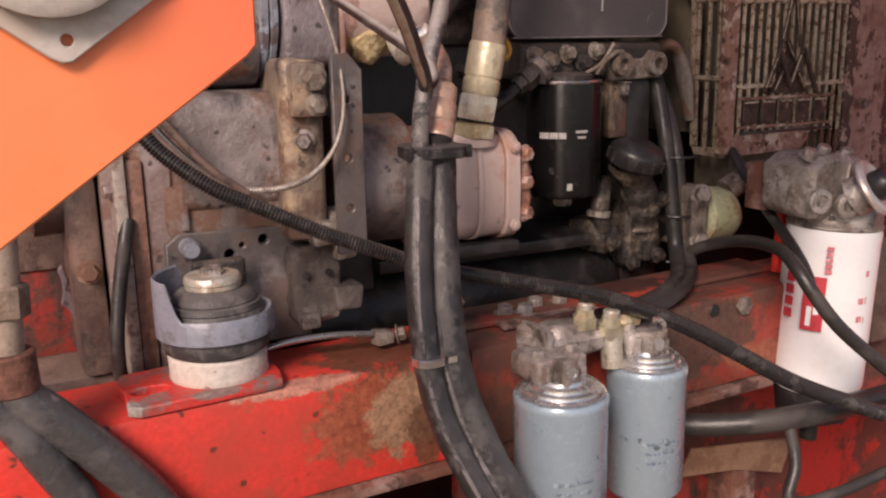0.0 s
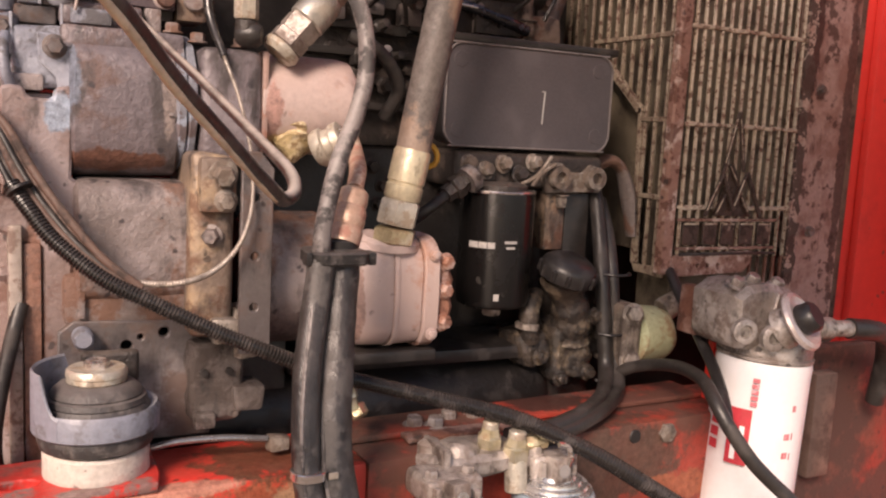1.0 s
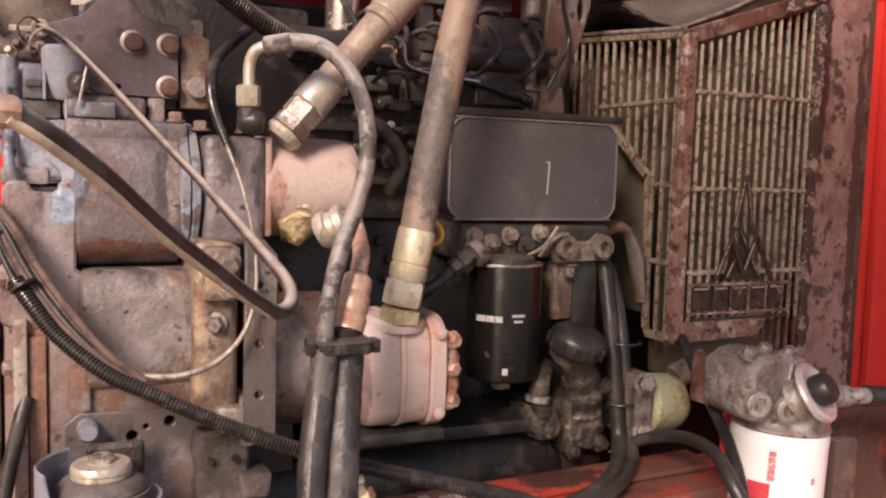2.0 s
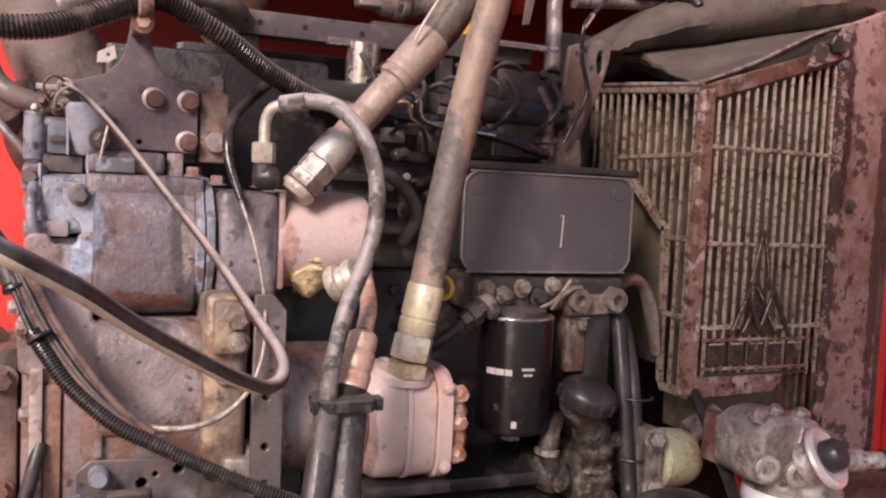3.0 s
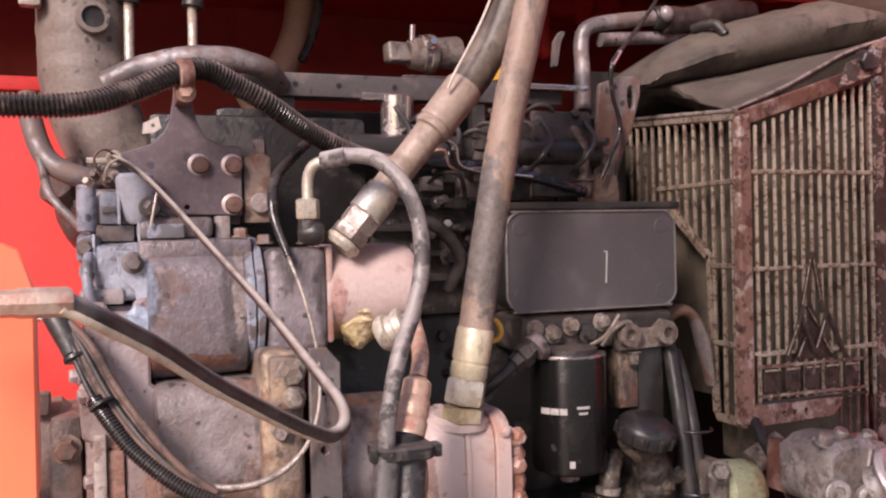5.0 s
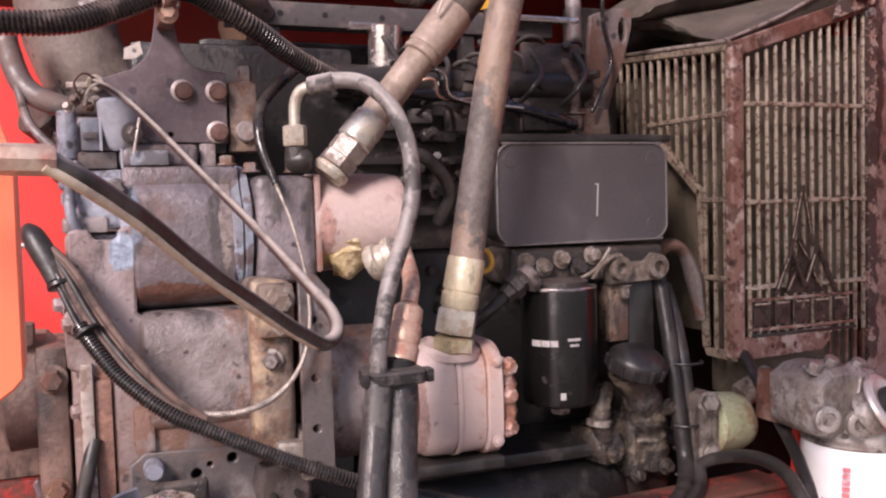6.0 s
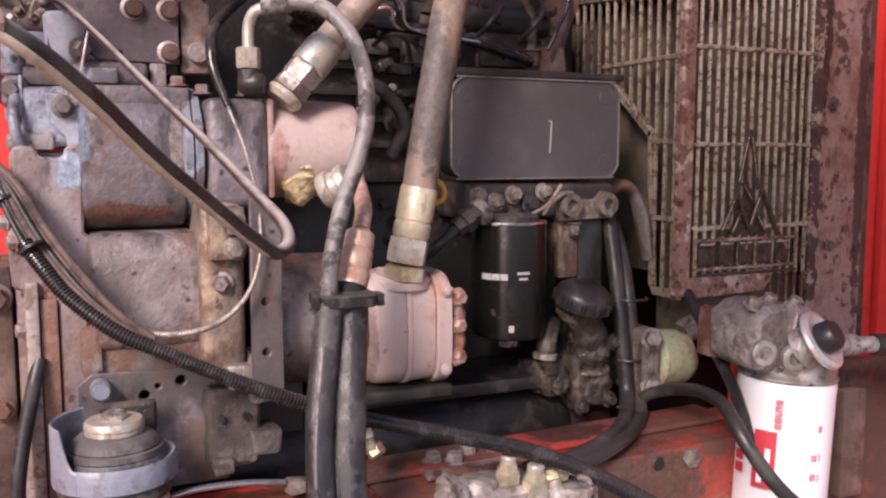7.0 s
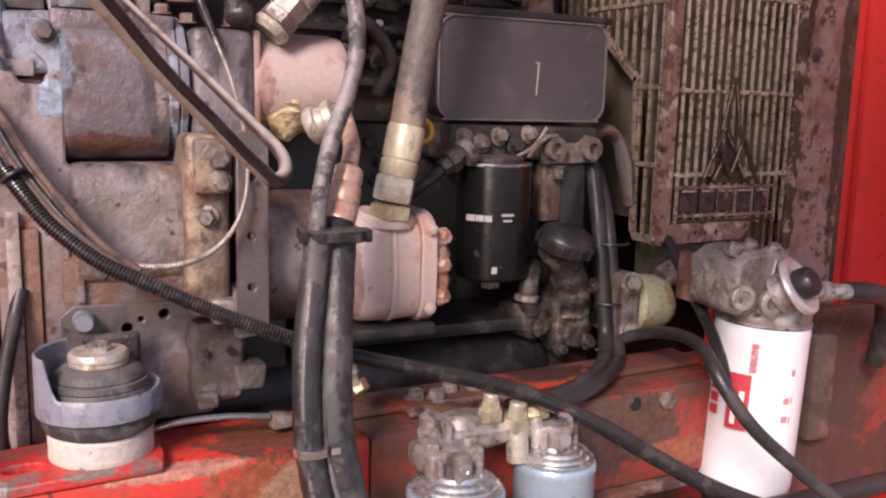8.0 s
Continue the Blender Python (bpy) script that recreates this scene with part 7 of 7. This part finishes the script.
# ---- water separator ----
def water_separator():
    x, y, r = 0.974, 0.785, 0.0595
    t = thing("fuel_water_separator", (x, y, 1.27), "white fuel water separator with red print under a cast head", "fuel filter")
    part("can", lathe((x, y, 1.035), (0, 0, 1), [(0, r * 0.92), (0.004, r * 0.97), (0.012, r), (0.205, r), (0.216, r * 1.01), (0.222, r * 0.99)], 56), M_WHITE, t)
    part("seam", lathe((x, y, 1.2575), (0, 0, 1), [(0, r * 0.985), (0.0015, r * 1.02), (0.005, r * 1.02), (0.006, r)], 56), M_ALU_CLEAN, t)
    part("bowl", lathe((x, y, 0.985), (0, 0, 1), [(0, r * 0.5), (0.01, r * 0.8), (0.044, r * 0.88), (0.0495, r * 0.86)], 40), M_BLACK, t, "black bowl")
    part("drain", rod((x, y, 0.955), (x, y, 0.986), 0.012), M_BLACK, t)
    part("head", roughen(lathe((x, y, 1.27), (0, 0, 1), [(0, r * 0.97), (0.01, r * 0.98), (0.022, r * 0.86), (0.036, r * 0.8), (0.046, r * 0.66), (0.05, r * 0.4)], 36), 0.003, 40), M_ALU_CLEAN, t)
    part("head_block", roughen(plate([(0.886, 1.276), (0.93, 1.27), (1.02, 1.276), (1.03, 1.3), (1.0, 1.325), (0.975, 1.35), (0.935, 1.356), (0.9, 1.352), (0.882, 1.338)], 0.085, facing(0.752), bevel=0.008), 0.003, 40, cuts=1), M_ALU_CLEAN, t)
    part("rib", roughen(plate([(0.93, 1.285), (0.938, 1.285), (0.946, 1.345), (0.938, 1.348)], 0.02, facing(0.744), bevel=0.002), 0.001, 40), M_ALU_CLEAN, t)
    part("skirt", lathe((x, y, 1.2636), (0, 0, 1), [(0, r * 0.98), (0.008, r * 0.99), (0.02, r * 0.9), (0.03, r * 0.6)], 40), M_ALU_CLEAN, t)
    for px, py, pz in ((0.884, 0.742, 1.3), (0.922, 0.732, 1.294)):
        pl = part("port_plug", lathe((px, py, pz), (-0.25, -1, 0), [(0, 0.0155), (0.008, 0.0155), (0.0095, 0.0135), (0.0095, 0.0085), (0.005, 0.008)], 22), M_ALU_CLEAN, t, "round socket plug")
        part("socket", lathe(Vector((px, py, pz)) + Vector((-0.25, -1, 0)).normalized() * 0.0052, (-0.25, -1, 0), [(0, 0.0082), (0.0012, 0.0078)], 6), M_ALU, pl)
    for bx, by, bz in ((0.893, 0.772, 1.35), (0.922, 0.775, 1.354), (0.968, 0.778, 1.349)):
        part("head_bolt", hexbolt((bx, by, bz), (0, -0.45, 0.9), 0.009, 0.01), M_ALU_CLEAN, t)
    d = Vector((0.27, -0.77, 0.55))
    k = (0.944, 0.725, 1.31)
    part("primer_body", lathe(k, d, [(-0.012, 0.026), (0.004, 0.024), (0.01, 0.022)], 28), M_ALU_CLEAN, t)
    part("primer_ring", lathe(k, d, [(0.008, 0.024), (0.011, 0.036), (0.014, 0.038), (0.018, 0.0365), (0.02, 0.031), (0.016, 0.024)], 44), M_RING, t, "bright ring of the primer pump")
    part("primer_knob", lathe(k, d, [(0.014, 0.018), (0.018, 0.0195), (0.032, 0.0185), (0.036, 0.015)], 30), M_BLACK, t, "black primer knob")
    part("outlet", lathe((1.0, 0.76, 1.30), (1, -0.15, 0.02), [(0, 0.018), (0.02, 0.018), (0.022, 0.012), (0.03, 0.012), (0.032, 0.0145), (0.05, 0.0145), (0.052, 0.011), (0.09, 0.011)], 14), M_ALU_CLEAN, t)
    part("outlet_hose", tube([(1.08, 0.748, 1.302), (1.12, 0.745, 1.3), (1.17, 0.76, 1.288), (1.22, 0.79, 1.25), (1.24, 0.81, 1.18)], 0.014, 16), M_RUBBER, t)
    part("mount_plate", box((0.945, 0.846, 1.18), (1.06, 0.858, 1.34), 0.004), M_RED_WORN, t, "red mounting plate")
    part("mount_arm", box((0.905, 0.84, 1.27), (0.925, 0.88, 1.335), 0.004), M_RUST, t)

    def mark(a0, a1, z0, z1, material, name="printed_bar"):
        bm = bmesh.new()
        lift = 0.0009 if name == "mark_gap" else 0.0005
        n = max(2, int((a1 - a0) / 6))
        for i in range(n + 1):
            a = radians(a0 + (a1 - a0) * i / n)
            for z in (z0, z1):
                bm.verts.new((x + (r + lift) * math.cos(a), y + (r + lift) * math.sin(a), z))
        bm.verts.ensure_lookup_table()
        for i in range(n):
            bm.faces.new([bm.verts[j] for j in (2 * i, 2 * i + 2, 2 * i + 3, 2 * i + 1)])
        part(name, bm, material, t)

    t.location = t.location + Vector((0.006, 0.0, 0.002))
    t.rotation_euler = (0, radians(3.2), 0)
    # plain bars for the lettering, and the plain red field of the maker's mark
    for z0, z1 in ((1.14, 1.152), (1.156, 1.168), (1.172, 1.184), (1.188, 1.2)):
        mark(-190, -177, z0, z1, M_LABELRED)
    mark(-164, -138, 1.128, 1.2, M_LABELRED, "mark_field")
    mark(-158, -152, 1.134, 1.16, M_WHITE, "mark_gap")
    mark(-150, -144, 1.15, 1.178, M_WHITE, "mark_gap")
    for k in range(5):
        mark(-142, -134, 1.205 + 0.0075 * k, 1.2105 + 0.0075 * k, M_LABELPINK)
    for a, z in ((-88, 1.202), (-80, 1.168), (-96, 1.166), (-66, 1.17), (-96, 1.142), (-66, 1.145), (-72, 1.205)):
        mark(a, a + 9, z, z + 0.008, M_LABELPINK)
    for z in (1.166, 1.14):
        mark(-84, -76, z, z + 0.009, M_LABELRED)


water_separator()


# ---- in front of the bay: sheet, lamp flange, near hoses, hood ----
def cut_sheet():
    t = thing("guard_sheet", (0.0, 0.35, 1.25), "bright red sheet metal guard with a cut corner, sunlight in its colour", "panel")
    out = [(-0.07, 1.384), (-0.004, 1.43), (0.092, 1.4975), (0.096, 1.502), (0.0965, 1.59), (0.091, 1.606), (0.078, 1.612), (-0.07, 1.613)]
    # this paint carries the sunlit orange-to-red change itself
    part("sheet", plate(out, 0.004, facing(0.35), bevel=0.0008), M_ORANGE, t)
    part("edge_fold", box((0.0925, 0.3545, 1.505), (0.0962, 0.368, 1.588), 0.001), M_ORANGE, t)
    f = thing("lamp_flange", (0.03, 0.345, 1.5), "grey white lamp flange bolted to the sheet", "lamp flange")
    fl = [(0.024, 1.4965), (0.0275, 1.4968), (0.066, 1.525), (0.066, 1.56), (-0.03, 1.56), (-0.03, 1.54), (-0.012, 1.522), (0.02, 1.4985)]
    part("flange_plate", plate(fl, 0.003, facing(0.3455), [(0.0265, 1.5045, 0.0022)], 0.0005), M_FLANGE, f)
    part("ring", lathe((0.022, 0.3424, 1.545), (0, -1, 0), [(0, 0.033), (0.006, 0.033), (0.008, 0.030), (0.0085, 0.026), (0.004, 0.024)], 40), M_FLANGE, f)
    part("lens", lathe((0.022, 0.3424, 1.545), (0, -1, 0), [(0, 0.0235), (0.004, 0.0235), (0.007, 0.012), (0.0075, 0.004)], 32), M_ALU, f)


cut_sheet()

near = [[(-0.012, 0.785, 1.248), (-0.008, 0.785, 1.219), (0.016, 0.785, 1.192), (0.042, 0.785, 1.161), (0.088, 0.785, 1.1), (0.122, 0.783, 1.03), (0.14, 0.775, 0.92), (0.15, 0.79, 0.78), (0.16, 0.82, 0.6)],
        [(-0.06, 0.785, 1.255), (-0.04, 0.785, 1.228), (-0.021, 0.785, 1.203), (-0.006, 0.785, 1.178), (0.009, 0.785, 1.149), (0.028, 0.785, 1.11), (0.042, 0.78, 1.06), (0.052, 0.77, 0.95), (0.06, 0.78, 0.8), (0.07, 0.82, 0.6)]]
for k, pts in enumerate(near):
    h = thing("hydraulic_hose", pts[3], "thick grey black hydraulic hose with a dusty brown end fitting" if k == 0 else "thick grey black hydraulic hose sagging from the side", "hose", "near hydraulic hoses")
    part("hose", tube(pts, 0.0185 if k == 0 else 0.0165, 24, wobble=0.02), M_HOSE_NEAR, h)
    if k == 0:
        part("pipe", rod((-0.012, 0.785, 1.25), (-0.003, 0.785, 1.42), 0.0125), M_FERRULE, h, "dusty brown pipe")
        part("nut", lathe((-0.009, 0.785, 1.288), (0.05, 0, 1), [(0, 0.016), (0.002, 0.018), (0.026, 0.018), (0.028, 0.016)], 6), M_CAST_BROWN, h)
        part("ferrule", rod((-0.0105, 0.785, 1.222), (-0.012, 0.785, 1.258), 0.0205), M_RUST, h)


def hood():
    t = thing("open_hood", (0.9, 0.3, 1.75), "dusty brown lining edge of the open hood", "hood")
    bm = bmesh.new()
    low = [(0.1, 0.3, 1.793), (0.2, 0.3, 1.766), (0.26, 0.3, 1.75), (0.322, 0.3, 1.737), (0.359, 0.3, 1.734), (0.415, 0.3, 1.728), (0.468, 0.3, 1.721), (0.52, 0.3, 1.716), (0.62, 0.3, 1.712), (0.9, 0.3, 1.71), (1.48, 0.3, 1.71)]
    line = [q for q, _ in curve_points(low, 0.02)]
    rings = []
    for q in line:
        w = 0.002 * noise.noise(q * 40)
        # only the low edge shows; the tall unseen rise is sized to shade the guard
        rings.append([bm.verts.new(q + Vector(o) + Vector((0, 0, w))) for o in ((0, 0.012, 0.012), (0, 0.009, 0.003), (0, 0.003, 0), (0, -0.004, 0.002), (0, -0.012, 0.012), (0, -0.03, 0.06), (0, -0.1, 0.76), (0, -0.085, 0.763), (0, -0.015, 0.06), (0, 0.002, 0.02))])
    for a, b in zip(rings, rings[1:]):
        for i in range(10):
            bm.faces.new((a[i], b[i], b[(i + 1) % 10], a[(i + 1) % 10]))
    bm.faces.new(rings[0])
    bm.faces.new(rings[-1][::-1])
    part("lining", bm, M_HOOD, t)
    part("hinge_arm", box((1.46, 0.28, 1.74), (1.495, 0.66, 1.79), 0.005), M_RED, t)


hood()


# ---- body panels behind ----
def body_panels():
    t = thing("side_panel", (-0.2, 1.45, 0.6), "bright red sunlit body panel behind the transmission", "panel")
    part("panel", plate(rounded(-0.9, 0.58, 0.12, 1.835, 0.02), 0.01, facing(1.36), bevel=0.003), M_RED, t)
    part("panel_lip", box((-0.9, 1.35, 1.837), (0.12, 1.4, 1.858), 0.004), M_RED, t)
    s = thing("door_jamb", (1.4, 0.8, 0.9), "red painted door jamb beside the guard", "panel")
    part("jamb", box((1.346, 0.985, 0.9), (1.478, 1.005, 2.1), 0.004), M_RED, s)
    part("face_sheet", box((1.366, 0.968, 0.9), (1.478, 0.983, 2.1), 0.004), M_RED, s, "bright red face sheet")
    # added dark strip where shade fills the gap beside the guard
    part("gap_strip", box((1.313, 0.98, 1.2), (1.345, 1.01, 1.95), 0.003), M_RUBBER_BROWN, s, "brown strip standing for the shaded gap")
    b = thing("roof_beam", (0.6, 1.6, 1.98), "red painted cross beam under the roof", "beam")
    part("beam", box((0.93, 1.582, 2.075), (1.47, 1.62, 2.115), 0.004), M_RED, b)
    for x, w, z in ((0.952, 0.018, 1.975), (1.04, 0.034, 2.05), (1.128, 0.012, 2.06)):
        part("upright", box((x, 1.56, z), (x + w, 1.5815, 2.117), 0.003), M_RED, b)
    part("hanger_rod", rod((1.43, 1.25, 1.93), (1.434, 1.26, 2.12), 0.009), M_RED, b, "thin red rod")
    lw = thing("lower_plate", (1.1, 1.0, 0.6), "rusty red lower belt plate under the rail", "plate")
    part("plate_body", box((0.5, 0.96, 0.65), (1.47, 0.98, 0.98), 0.004), M_RED_MID, lw)
    part("tan_sheet", plate([(0.84, 0.875), (0.86, 0.915), (1.07, 0.885), (1.05, 0.83), (0.95, 0.86)], 0.006, facing(0.9), bevel=0.001), M_TAN, lw)
    part("support", box((0.95, 0.9065, 0.65), (1.0, 0.9595, 0.86), 0.003), M_RUST, lw)
    ll = thing("lower_beam", (-0.1, 1.2, 1.0), "dusty grey lower cross beam", "beam")
    part("beam", box((-0.6, 1.12, 1.09), (0.09, 1.2, 1.118), 0.004), M_STEEL, ll)
    part("red_face", box((-0.6, 1.205, 1.0), (0.08, 1.23, 1.226), 0.004), M_RED_MID, ll, "dull red face")
    # added dark face before the red panel, standing for the deep shade there
    part("shade_face", box((-0.6, 1.212, 1.2275), (0.1, 1.23, 1.39), 0.004), M_MOTOR, ll, "brown upper face standing for deep shade")
    part("hanger", roughen(plate([(0.043, 1.262), (0.05, 1.268), (0.055, 1.248), (0.051, 1.238), (0.066, 1.228), (0.078, 1.19), (0.083, 1.118), (0.072, 1.118), (0.064, 1.175), (0.05, 1.215), (0.044, 1.222), (0.047, 1.236), (0.047, 1.25)], 0.012, facing(1.05), bevel=0.002), 0.0012, 60), M_PLATE, ll, "bent grey hanger with a hooked edge")


body_panels()
hang = [(0.948, 1.15, 1.984), (0.894, 1.12, 1.931), (0.839, 1.09, 1.882), (0.818, 1.08, 1.858), (0.818, 1.08, 1.816), (0.83, 1.08, 1.766), (0.804, 1.07, 1.718), (0.79, 1.07, 1.69)]
wire = dark_hose("temperature_wire", hang, 0.0032, "black wire hanging over the lifting eye", M_LOOM)
part("bright_end", rod(hang[2], hang[3], 0.0042, n=10), M_CHROME, wire)
part("conduit", tube([(0.466, 1.43, 2.12), (0.463, 1.425, 2.06), (0.458, 1.42, 2.0), (0.444, 1.415, 1.95), (0.425, 1.41, 1.91)], 0.008, 12, ridge=0.0015, pitch=0.005), M_LOOM, air)
tag = thing("warning_tag", (0.619, 1.05, 1.7), "small yellow triangular tag behind the hoses", "tag")
part("tag_plate", plate([(0.606, 1.82), (0.624, 1.825), (0.628, 1.855)], 0.003, facing(1.05)), M_YELLOW, tag)
part("stem", rod((0.619, 1.053, 1.7), (0.619, 1.053, 1.835), 0.003), M_DARK, tag)
dark_hose("overflow_hose", [(0.112, 0.95, 1.33), (0.104, 0.94, 1.30), (0.093, 0.93, 1.25), (0.086, 0.92, 1.2), (0.09, 0.93, 1.16), (0.11, 0.94, 1.14)], 0.0075, "black hose hanging beside the bell flange", M_RUBBER)

tie_off = thing("plastic_tag", (0.555, 0.93, 1.49), "small yellow plastic tag ring", "tag")
part("ring", tube([(0.548, 0.935, 1.51), (0.557, 0.932, 1.508), (0.563, 0.93, 1.497), (0.56, 0.93, 1.486), (0.55, 0.935, 1.482)], 0.0035, 10), M_YELLOW, tie_off)
